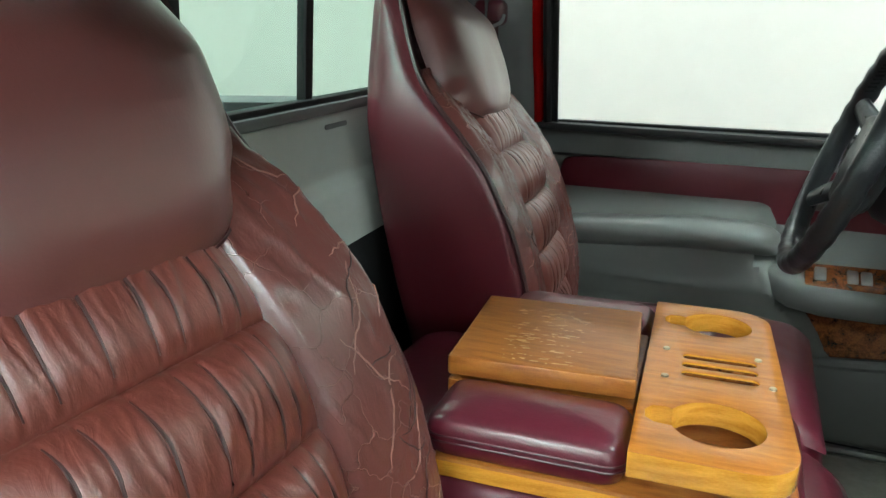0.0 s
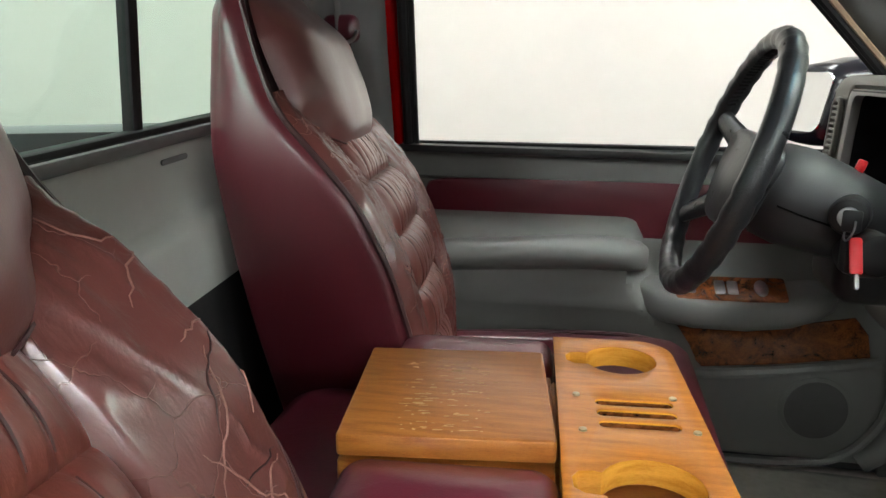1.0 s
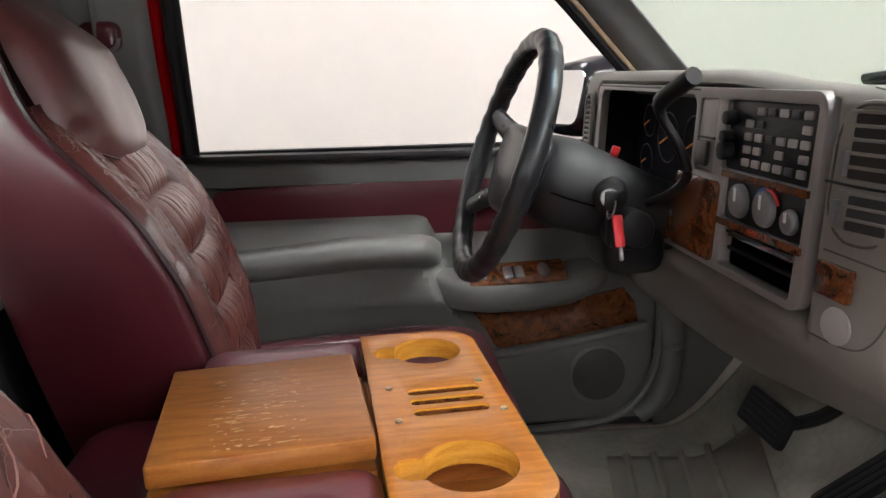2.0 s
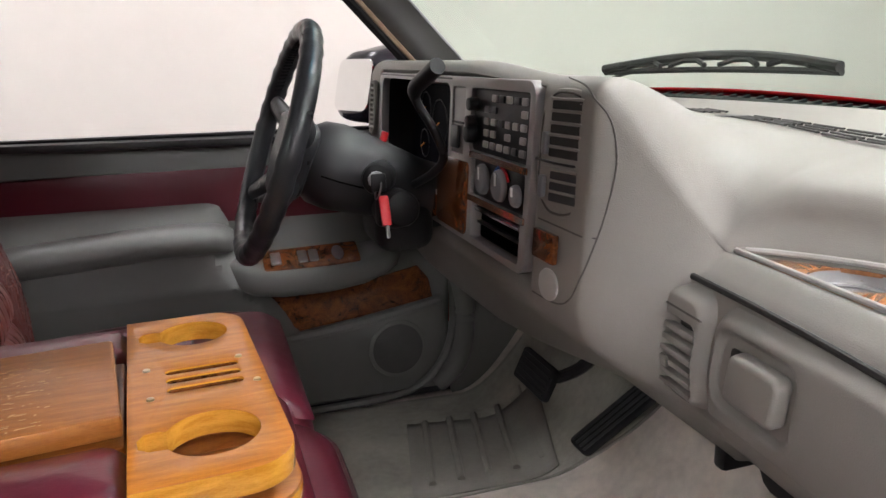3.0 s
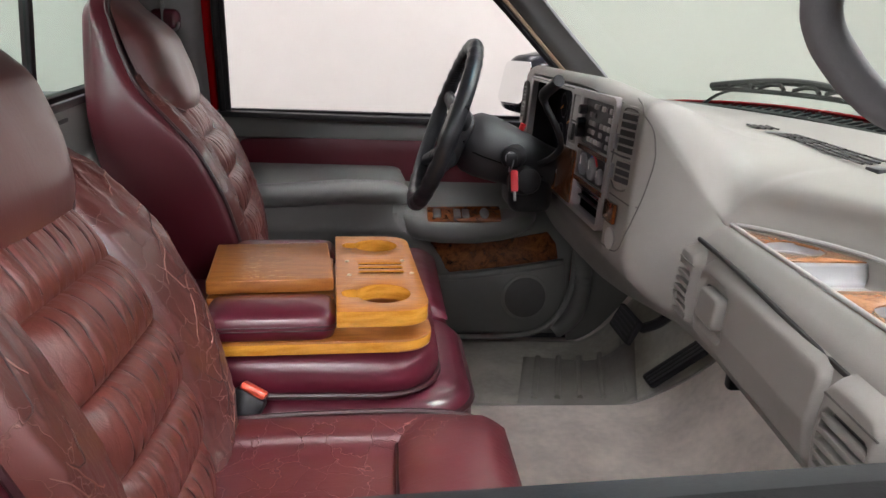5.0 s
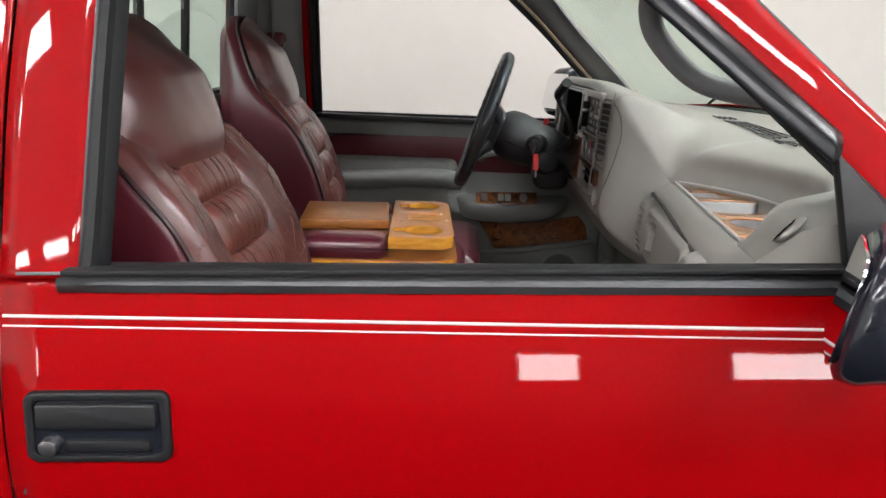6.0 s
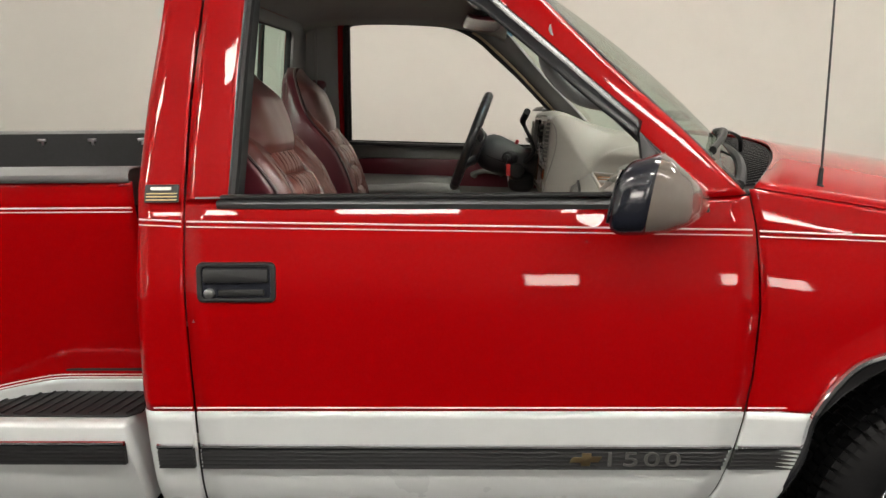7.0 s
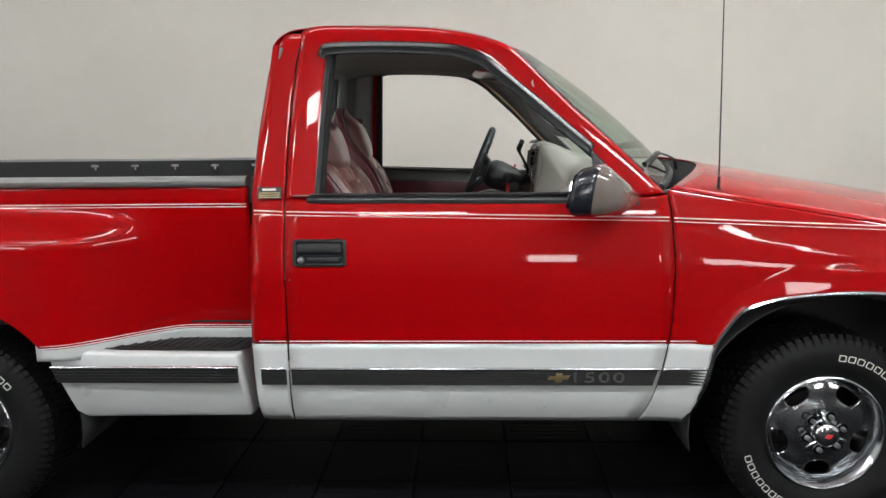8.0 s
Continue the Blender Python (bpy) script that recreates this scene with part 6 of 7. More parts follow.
for r in range(4):
    for k in range(9):
        y0 = 1.075 - k * 0.0475
        if k in (1, 7):
            continue
        x = lambda y: 1.242 + r * 0.0125 + 0.022 * ease(1.1, 0.6, y)
        ya, yb = y0, y0 - 0.041
        part("demister_slot", tube([(x(y), y, max(dash_top(x(y), y), lerp(y, (0.60, 1.08), (1.291, 1.314))) + 0.0024) for y in np.linspace(ya, yb, 4)], 0.0034, 8, flat=0.4), VENTDARK, dash)
for k in (1, 7):
    y0 = 1.075 - k * 0.0475
    x = 1.26 + 0.022 * ease(1.1, 0.6, y0)
    part("demister_tab", box(x - 0.022, x + 0.024, y0 - 0.036, y0 - 0.005, dash_top(x, y0) - 0.008, dash_top(x, y0) + 0.0002, 0.001), TRIMGREY, dash)

# pedals and heel pad
ped = thing("brake_pedal", (1.18, 1.40, 0.77), "black ribbed rubber brake pedal under the dash", "pedal")
part("pedal_pad", prism(rounded(1.300, 1.436, -0.033, 0.033, 0.008), lambda a, b, d: (1.165 + 0.42 * b - d * 0.9, a, 0.794 + 0.90 * b + d * 0.4), 0.014, (), 0.003), RUBBER, ped, "black rubber pad")
for k in range(5):
    part("pad_rib", prism(rounded(1.308, 1.428, -0.027 + k * 0.012, -0.022 + k * 0.012, 0.002, 3), lambda a, b, d: (1.165 + 0.42 * b - (0.014 + d) * 0.9, a, 0.794 + 0.90 * b + (0.014 + d) * 0.4), 0.002), BLACK, ped)
part("pedal_arm", tube(curve_points([(1.185, 1.33, 0.80), (1.215, 1.29, 0.835), (1.25, 1.26, 0.90), (1.29, 1.26, 1.02)], 14), 0.012, 8), BLACK, ped)
acc = thing("accelerator_pedal", (1.24, 1.25, 0.66), "long black accelerator pedal above the carpet", "pedal")
ap = lambda a, b, d: (1.235 + 0.62 * b - d * 0.7, a - 0.040 - 0.30 * b, 0.786 + 0.70 * b + d * 0.7)
part("pedal_pad", prism(rounded(1.190, 1.248, -0.105, 0.085, 0.012), ap, 0.012, (), 0.003), RUBBER, acc, "black rubber treadle")
for k in range(4):
    part("pad_rib", prism(rounded(1.197 + k * 0.013, 1.203 + k * 0.013, -0.098, 0.076, 0.002, 3), lambda a, b, d: ap(a, b, 0.0115 + d), 0.003, (), 0.001), TRIMGREY, acc)
part("pedal_arm", tube(curve_points([(1.300, 1.190, 0.835), (1.34, 1.20, 0.89), (1.37, 1.21, 0.97)], 10), 0.009, 8), BLACK, acc)
mat_edge = lambda u: 1.215 + 0.085 * ease(0.0, 0.5, u) - 0.15 * ease(0.55, 0.95, u)
mat_ = thing("floor_mat", (0.95, 1.50, 0.58), "thin greenish-grey carpet mat in the driver's footwell", "floor mat")
part("mat_sheet", grid(lambda u, v: (lambda a, b: (a, b, floor_z(a, b) + 0.005))(0.60 + 0.84 * u, mat_edge(u) * (1 - v) + (1.775 - 0.05 * u ** 4) * v), 50, 30), MATCARPET, mat_, "worn grey-green carpet", solid=0.004)
part("mat_binding", tube([(0.60 + 0.84 * u, mat_edge(u), floor_z(0.60 + 0.84 * u, mat_edge(u)) + 0.006) for u in np.linspace(0, 1, 30)], 0.0035, 6), MATRUBBER, mat_, "bound edge")
heel = thing("heel_pad", (1.06, 1.52, 0.575), "grey ribbed vinyl heel pad sewn to the carpet", "floor pad")
part("pad_base", grid(lambda u, v: (lambda a, b: (a, b, floor_z(a, b) + 0.010))(0.90 + 0.30 * u + 0.07 * v, 1.355 - 0.015 * u + (0.29 - 0.035 * u) * v), 16, 14), MATRUBBER, heel, "grey vinyl pad", solid=0.004)
for k in range(5):
    part("rib", tube([(0.950 + k * 0.060 + 0.06 * t, 1.39 + 0.245 * t, floor_z(0.955 + k * 0.055 + 0.06 * t, 1.39 + 0.245 * t) + 0.014) for t in np.linspace(0, 1, 6)], 0.008, 8), MATRUBBER, heel)

# ---- steering wheel and column ----
WC, WN, WU = Vector((0.692, 1.372, 1.267)), Vector((0.944, 0, -0.33)), Vector((0.33, 0, 0.944))
WS = Vector((0, 1, 0))
stw = thing("steering_wheel", WC, "black leather-wrapped four-spoke steering wheel on its column", "steering wheel")
at = lambda a, b, c=0.0: WC + WS * a + WU * b + WN * c
rim = [at(0.183 * math.cos(g), 0.183 * math.sin(g), 0) for g in np.linspace(0, 2 * math.pi, 97)[:-1]]
part("rim", tube(rim, [0.0172 + 0.0012 * math.sin(i * 2.1) * (1 if i % 48 < 36 else 0) for i in range(96)], 14, True, up=WN), WHEELSKIN, stw, "black leather-wrapped rim")
for k in range(44):
    g = radians(30 + k * 120 / 43)
    part("stitch", tube([at(0.166 * math.cos(g + d), 0.166 * math.sin(g + d), c) for d, c in ((-0.02, -0.006), (0.02, 0.006))], 0.0017, 5), BLACK, stw)
for g, r0 in ((20, 0.05), (160, 0.05), (-38, 0.055), (218, 0.055)):
    a = radians(g)
    p = [at(r * math.cos(a), r * math.sin(a), c) for r, c in ((r0, 0.035), (0.09, 0.032), (0.13, 0.016), (0.176, 0.0))]
    part("spoke", tube(curve_points(p, 14), [0.026 - 0.010 * i / 13 for i in range(14)], 12, flat=0.55, up=WN), WHEELSKIN, stw, "black moulded spoke")
hub = [(p.x, p.y) for p in curve_points([(-0.085, 0.045, 0), (0, 0.056, 0), (0.085, 0.045, 0), (0.095, 0.0, 0), (0.07, -0.065, 0), (0, -0.082, 0), (-0.07, -0.065, 0), (-0.095, 0.0, 0)], 40, True)]
part("hub_pad", prism(hub, lambda a, b, d: at(a, b, 0.055 - d - 0.02 * (1 - (a * a + b * b) / 0.011)), 0.04, (), 0.010, 3), WHEELSKIN, stw, "black centre pad")
rings = []
for c, r in ((0.045, 0.055), (0.07, 0.074), (0.10, 0.078), (0.16, 0.072), (0.20, 0.066), (0.24, 0.060), (0.30, 0.058)):
    rings.append([at(r * math.cos(g), r * 0.92 * math.sin(g) - 0.01, c) for g in np.linspace(0, 2 * math.pi, 33)[:-1]])
part("column_shroud", loft(rings), COLUMN, stw, "dark grey column shroud")
part("hazard_button", rod(at(-0.01, 0.052, 0.165), at(-0.01, 0.070, 0.165), 0.0065, n=14, bev=0.002), REDPLASTIC, stw, "red hazard button")
part("shroud_seam", tube([at(r_ * math.cos(g_), r_ * 0.92 * math.sin(g_) - 0.01, c_) for c_, r_, g_ in ((0.07, 0.0745, 3.35), (0.10, 0.0785, 3.35), (0.16, 0.0725, 3.35), (0.20, 0.0665, 3.35), (0.24, 0.0605, 3.35))], 0.0014, 6), VOID, stw)
part("column_cover", box(-0.05, 0.05, -0.07, 0.07, -0.05, 0.03, 0.028, 4, m=Matrix.Translation(at(0, -0.062, 0.23))), BLACK, stw, "black lower column cover")
lk = part("ignition_lock", rod(at(-0.055, 0.0, 0.165), at(-0.098, -0.004, 0.150), 0.027, 0.024, 24, 0.004), BLACK, stw, "black ignition lock housing")
part("lock_face", rod(at(-0.098, -0.004, 0.150), at(-0.103, -0.004, 0.148), 0.014, 0.013, 20), STEEL, lk)
part("gear_gaiter", rod(at(-0.05, -0.045, 0.20), at(-0.115, -0.035, 0.20), 0.036, 0.028, 20, 0.006), BLACK, stw, "black gear lever boot")
lev = [(0.899, 1.296, 1.199), (0.918, 1.255, 1.222), (0.926, 1.226, 1.250), (0.912, 1.228, 1.290), (0.890, 1.238, 1.330), (0.882, 1.222, 1.352), (0.888, 1.185, 1.370), (0.893, 1.150, 1.385)]
lr = curve_points(lev, 36)
part("gear_lever", tube(lr, [0.0070 + (0.0050 * ease(20, 26, i)) for i in range(36)], 12), BLACK, stw, "black column gear lever")
part("indicator_stalk", tube(curve_points([at(0.06, 0.0, 0.15), at(0.13, 0.01, 0.13), at(0.19, 0.02, 0.12)], 12), 0.008, 8), BLACK, stw)
part("tilt_lever", tube([at(0.055, -0.05, 0.14), at(0.11, -0.06, 0.13)], 0.006, 8), BLACK, stw)

# keys hanging in the lock
kp = at(-0.108, -0.004, 0.148)
keys = thing("key_bunch", kp, "car key with a red fob hanging from the ignition", "keys")
part("key_ring", tube([kp + Vector((0.004 * math.sin(g), -0.004 + 0.013 * math.cos(g), -0.014 + 0.014 * math.sin(g))) for g in np.linspace(0, 2 * math.pi, 25)[:-1]], 0.0014, 6, True, up=(1, 0, 0)), STEEL, keys, "steel key ring")
part("key_head", box(-0.012, 0.012, -0.003, 0.003, -0.014, 0.014, 0.003, m=Matrix.Translation(kp + Vector((0, -0.008, -0.002)))), BLACK, keys)
part("fob", box(-0.008, 0.008, -0.003, 0.003, -0.024, 0.024, 0.003, m=Matrix.Translation(kp + Vector((0.006, -0.020, -0.044))) @ Matrix.Rotation(radians(-24), 4, "X")), REDPLASTIC, keys, "red plastic fob")
part("fob_tip", box(-0.003, 0.003, -0.003, 0.003, -0.010, 0.010, 0.002, m=Matrix.Translation(kp + Vector((0.006, -0.034, -0.074))) @ Matrix.Rotation(radians(-24), 4, "X")), STEEL, keys)
part("remote", box(-0.006, 0.006, -0.014, 0.014, -0.024, 0.024, 0.005, m=Matrix.Translation(kp + Vector((0.006, 0.014, -0.05)))), BLACK, keys, "black remote fob")


# ---- seats ----
SEAT_Z = (0.80, 0.93, 1.00, 1.05, 1.143, 1.232, 1.282, 1.342, 1.402, 1.480, 1.530, 1.60)
SEAT_X = (0.285, 0.272, 0.265, 0.256, 0.229, 0.184, 0.140, 0.080, 0.052, 0.027, 0.010, -0.015)      # the face's edge
SEAT_B = (0.075, 0.046, 0.031, 0.020, -0.001, -0.018, -0.027, -0.030, -0.031, -0.030, -0.024, -0.02)  # the back
SEAT_W = (0.84, 0.90, 0.955, 0.985, 1.0, 1.0, 0.99, 0.945, 0.865, 0.785, 0.67, 0.36)                 # half width


PLEATS = (-0.36, -0.27, -0.12, 0.03, 0.12, 0.27, 0.36)


def soft(x, xs, ys, e=0.022):
    return sum(lerp(x + k * e, xs, ys) for k in (-1, -0.5, 0, 0.5, 1)) / 5


def puff(s, p=5.0):
    return max(0.0, 1 - abs(2 * s - 1) ** p) ** 0.5


def seat(cy, label, worn, ahead, hw, yaw, low, roll_):
    st_ = thing("bucket_seat", (0.30 + ahead, cy, 0.60), label, "car seat", "front seats of the truck")
    wd = lambda z: soft(z, SEAT_Z, SEAT_W) * hw
    edge = lambda z: soft(z, SEAT_Z, SEAT_X)

    def on(u, z, d):
        """A point of the backrest's face: across, height, and outwards."""
        k = (edge(z + 0.01) - edge(z - 0.01)) / 0.02
        q = 1 / math.sqrt(1 + k * k)
        return Vector((edge(z) + ahead - yaw * u + d * q, cy + u, z - d * k * q - low))
    rn = random.Random(7 if worn else 3)
    # shell with rounded shoulders and top
    rings = []
    for z in list(np.linspace(0.86, 1.50, 44)) + [1.508, 1.515, 1.521, 1.526, 1.529]:
        cap = math.sqrt(max(0.03, 1 - max(0.0, (z - 1.47) / 0.060) ** 2)) if z > 1.47 else 1.0
        w, e, b = wd(min(z, 1.50)) * cap, edge(z), soft(z, SEAT_Z, SEAT_B)
        b = e - (e - b) * (0.35 + 0.65 * cap)
        sec = [(w - 0.012, e - 0.001), (w - 0.002, e - 0.010), (w + 0.002, e - 0.030), (w * 0.99, e + (b - e) * 0.6), (w * 0.94, b + 0.022), (w * 0.80, b + 0.002), (0, b - 0.010), (-w * 0.80, b + 0.002), (-w * 0.94, b + 0.022),
               (-w * 0.99, e + (b - e) * 0.6), (-w - 0.002, e - 0.030), (-w + 0.002, e - 0.010), (-w + 0.012, e - 0.001), (-w * 0.6, e - 0.020), (0, e - 0.022), (w * 0.6, e - 0.020)]
        rings.append([Vector((x + ahead - yaw * u, cy + u, z - low)) for u, x in [(p.x, p.y) for p in curve_points([(p_, q_, 0) for p_, q_ in sec], 64, True)]])
    part("backrest_shell", loft(rings), SHELL, st_, "smooth burgundy vinyl backrest shell")
    IN = 0.48 * hw                                      # where the pleats meet the bolsters
    for sg in (-1, 1):
        def bol(s, t, sg=sg):
            z = 0.86 + (1.366 - 0.86) * t
            w = wd(z)
            inner = IN * (1 - 0.10 * ease(1.20, 1.33, z))
            u = inner + (w - inner) * s
            lift = roll_ * (math.sin(0.5 * math.pi * min(1, 0.12 + s / 0.95)) if s < 0.84 else 1 - 0.95 * ((s - 0.84) / 0.16) ** 2)
            lift = lift * (1 - 0.6 * ease(1.31, 1.366, z)) - 0.012 * (1 - ease(0.0, 0.10, s))
            lift += 0.0030 * noise.noise(Vector((u * 20 * sg, z * 17, 3.1 + cy))) * puff(s, 3)
            lift += 0.0022 * max(0, 1 - 7.0 * abs(noise.noise(Vector((u * 13 * sg + 0.8 * noise.noise(Vector((u * 30, z * 30, 1.0))), z * 15 + 4 * s, 8.8 + cy))))) ** 2 * puff(s, 4) * (1.0 if worn else 1.5)
            return on(sg * u, z, lift)
        bst = part("back_bolster", grid(bol, 44, 130), PAD, st_, "creased oxblood leather bolster")
        for q in range((26 if sg > 0 else 12) if worn else 7):
            s_, t_ = 0.72 + 0.26 * rn.random(), 0.16 + 0.74 * rn.random()
            head, line = rn.uniform(2.7, 3.9), []
            for w_ in range(rn.randint(5, 15)):
                line.append(Vector(bol(s_, t_)) + Vector((0.0004, 0, 0.0002)))
                head += rn.uniform(-0.42, 0.42)
                s_, t_ = min(0.99, max(0.08, s_ + 0.042 * math.cos(head))), min(0.95, max(0.04, t_ + 0.020 * math.sin(head) - 0.005))
            n_ = len(line)
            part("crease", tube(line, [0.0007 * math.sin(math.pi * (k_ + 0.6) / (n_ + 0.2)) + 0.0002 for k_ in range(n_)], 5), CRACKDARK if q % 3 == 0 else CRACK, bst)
        zz = list(np.linspace(0.87, 1.50, 56)) + [1.508, 1.515, 1.521, 1.526]
        pp = [on(sg * wd(min(z, 1.50)) * (math.sqrt(max(0.03, 1 - ((z - 1.47) / 0.060) ** 2)) if z > 1.47 else 1.0), z, -0.001) for z in zz]
        part("piping", tube(pp, 0.0042, 6), PIPING, st_, "dark piping along the seat edge")
    # pleated middle pads, deep creases between
    for k, (z0, z1) in enumerate(((0.905, 1.004), (0.998, 1.084), (1.078, 1.164), (1.158, 1.244), (1.238, 1.336))):
        def mid(s, t, z0=z0, z1=z1, k=k):
            u = (-1 + 2 * s) * IN * 1.06
            z = z0 + (z1 - z0) * t
            pl = sum(math.exp(-((u / hw - c) / 0.0085) ** 2) for c in PLEATS)
            roll = puff(t, 2.4)
            lift = -0.010 + 0.029 * roll * puff(s, 4.0)
            ridge = max(0, 1 - 4.2 * abs(noise.noise(Vector((u * 62 + 1.4 * noise.noise(Vector((u * 16, z * 20, 5.0))), z * 7, k * 5.1 + cy)))))
            fold = 0.0017 * ridge ** 2 * (0.35 + 0.65 * max(0, noise.noise(Vector((u * 12, z * 14, k + 7.7))) + 0.45)) + 0.0010 * noise.noise(Vector((u * 75, z * 34, k + cy)))
            return on(u, z, lift - 0.0022 * pl * roll + fold * puff(s, 3) * (0.35 + 0.65 * roll))
        pad = part("pleated_pad", grid(mid, 130, 40), PLEAT, st_, "wrinkled brown-red pleated leather pad")
        for c in PLEATS:
            s_ = 0.5 + 0.5 * c * hw / (IN * 1.06)
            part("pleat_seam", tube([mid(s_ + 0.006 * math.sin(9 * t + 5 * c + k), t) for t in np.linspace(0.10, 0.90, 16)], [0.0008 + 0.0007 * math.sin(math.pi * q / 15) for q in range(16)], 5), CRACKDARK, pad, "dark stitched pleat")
    # head pillow: hangs over the pads, pinched at both lower corners
    def pil(s, t):
        g = 2 * s - 1
        zb = 1.276 + 0.052 * abs(g) ** 3.4
        zt = 1.524 - 0.030 * abs(g) ** 4
        z = zb + (zt - zb) * t
        w = min(wd(min(z, 1.49)) * (math.sqrt(max(0.05, 1 - ((z - 1.47) / 0.062) ** 2)) if z > 1.47 else 1.0) * 0.93, 0.775 * hw)
        u = g * w
        side = puff(s, 3.6)
        if t < 0.50:
            prof_ = -0.26 + 1.26 * (1 - (1 - t / 0.50) ** 3.4) ** 0.62
        else:
            prof_ = 0.10 + 0.90 * (0.5 + 0.5 * math.cos(math.pi * (t - 0.50) / 0.50))
        d = 0.004 + 0.066 * side * prof_
        cr = math.exp(-((abs(g) - 0.86) / 0.10) ** 2) * math.exp(-((t - 0.07) / 0.05) ** 2)
        d -= 0.010 * cr
        for a_, b_ in ((0.55, 0.35), (0.9, 0.28), (0.25, 0.45)):
            d -= 0.0009 * math.exp(-((t - 0.05 - a_ * (0.95 - abs(g)) * 0.5) / 0.018) ** 2) * ease(0.95 - b_, 0.95, abs(g)) * side
        d += 0.0026 * noise.noise(Vector((u * 15, z * 13, 9 + cy))) * side
        return on(u, z, d)
    part("head_pillow", grid(pil, 60, 64), PILLOW, st_, "padded oxblood leather head pillow")
    part("piping", tube([pil(s, 0.02) + Vector((0.001, 0, -0.001)) for s in np.linspace(0.04, 0.96, 40)], 0.0016, 5), PIPING, st_)
    # cushion with raised side and front bolsters
    cw, xf = hw * 1.06, 0.66 + ahead * 0.8
    rings = []
    for x, k, zt in ((0.16, 0.92, 0.885), (0.20, 0.98, 0.905), (0.30, 1.0, 0.915), (0.45, 1.0, 0.922), (xf - 0.05, 1.0, 0.925), (xf, 0.985, 0.918), (xf + 0.022, 0.93, 0.895), (xf + 0.034, 0.80, 0.855)):
        z0, wx = (0.72 if x < xf else 0.76), cw * k
        sec = [(0, zt - 0.016), (0.5 * wx, zt - 0.018), (0.64 * wx, zt - 0.010), (0.72 * wx, zt + 0.006), (0.90 * wx, zt + 0.002), (wx, zt - 0.03), (wx, z0 + 0.03), (0.93 * wx, z0), (-0.93 * wx, z0), (-wx, z0 + 0.03), (-wx, zt - 0.03), (-0.90 * wx, zt + 0.002), (-0.72 * wx, zt + 0.006), (-0.64 * wx, zt - 0.010), (-0.5 * wx, zt - 0.018)]
        rings.append([Vector((x, cy + u, z)) for u, z in [(p.x, p.y) for p in curve_points([(a, b, 0) for a, b in sec], 72, True)]])
    part("seat_cushion", loft(rings), WORNSEAT if worn else BURGUNDY, st_, "oxblood leather cushion" if worn else "burgundy leather cushion")

    def thigh(s, t):
        y, x = cy + (2 * s - 1) * cw * 0.95, xf - 0.135 + 0.165 * t
        z = 0.908 + 0.038 * puff(t, 2.2) * puff(s, 5) + 0.002 * noise.noise(Vector((x * 30, y * 30, 2.0)))
        return (x, y, z - 0.05 * max(0, t - 0.78))
    part("thigh_roll", grid(thigh, 50, 24), WORNSEAT if worn else BURGUNDY, st_, "cracked oxblood leather thigh roll" if worn else "burgundy leather thigh roll")
    part("piping", tube([(xf - 0.132, cy + k * cw * 0.95, 0.914) for k in np.linspace(-1, 1, 12)], 0.0035, 6), PIPING, st_)
    for sg in (-1, 1):
        part("piping", tube(curve_points([(0.20, cy + sg * cw * 0.90, 0.908), (0.45, cy + sg * cw * 0.93, 0.924), (xf - 0.06, cy + sg * cw * 0.93, 0.926), (xf + 0.016, cy + sg * cw * 0.84, 0.905), (xf + 0.028, cy + sg * cw * 0.6, 0.885)], 30), 0.004, 6), PIPING, st_)
    part("seat_base", box(0.18, 0.64, cy - 0.18, cy + 0.18, 0.625, 0.73, 0.02), TRIMGREY, st_, "dark seat base")
    for u in (-0.15, 0.15):
        part("seat_rail", box(0.14, 0.66, cy + u - 0.02, cy + u + 0.02, floor_z(0.4, cy + u) - 0.004, 0.63, 0.004), STEEL, st_, "steel seat rail")
    for sg in (-1, 1):
        part("recline_lever", tube(curve_points([(0.165 + ahead, cy + sg * hw * 0.98, 0.90), (0.19 + ahead, cy + sg * hw * 1.06, 0.925), (0.215 + ahead, cy + sg * hw * 1.07, 0.945)], 8), 0.007, 8), STEEL, st_, "grey seat-back lever")


seat(0.468, "worn oxblood leather passenger seat with cracked bolsters", True, 0.070, 0.235, 0.0, 0.040, 0.024)
seat(1.352, "worn oxblood leather driver's seat with burgundy shell", False, 0.008, 0.215, 0.10, 0.0, 0.014)

# ---- folded middle seat with the wooden organiser on it ----
mid_seat = thing("middle_seat", (0.45, 0.945, 0.60), "burgundy leather middle seat, folded down as an armrest", "car seat")


def pillow_box(x0, x1, y0, y1, z0, z1, r, crown=0.006, rf=None):
    """A stuffed leather block: rounded in plan and along its edges."""
    rf = rf or r
    plan = []
    for ca, cb, g, rr in ((x1 - rf, y1 - rf, 0, rf), (x0 + r, y1 - r, 90, r), (x0 + r, y0 + r, 180, r), (x1 - rf, y0 + rf, 270, rf)):
        for i in range(9):
            w = radians(g + 90 * i / 8)
            plan.append((ca + rr * math.cos(w), cb + rr * math.sin(w)))
    cx, cy = (x0 + x1) / 2, (y0 + y1) / 2
    e = min(0.035, (z1 - z0) * 0.45)
    rings = []
    for z, ins in ((z0, e * 0.6), (z0 + e * 0.3, e * 0.2), (z0 + e, 0.0), (z1 - e, 0.0), (z1 - e * 0.55, e * 0.10), (z1 - e * 0.2, e * 0.38), (z1 - e * 0.03, e * 0.8), (z1 + crown * 0.5, e * 1.5), (z1 + crown, e * 2.2)):
        rings.append([(cx + (a - cx) * (1 - ins / ((x1 - x0) / 2)), cy + (b - cy) * (1 - ins / ((y1 - y0) / 2)), z) for a, b in plan])
    return loft(rings), plan


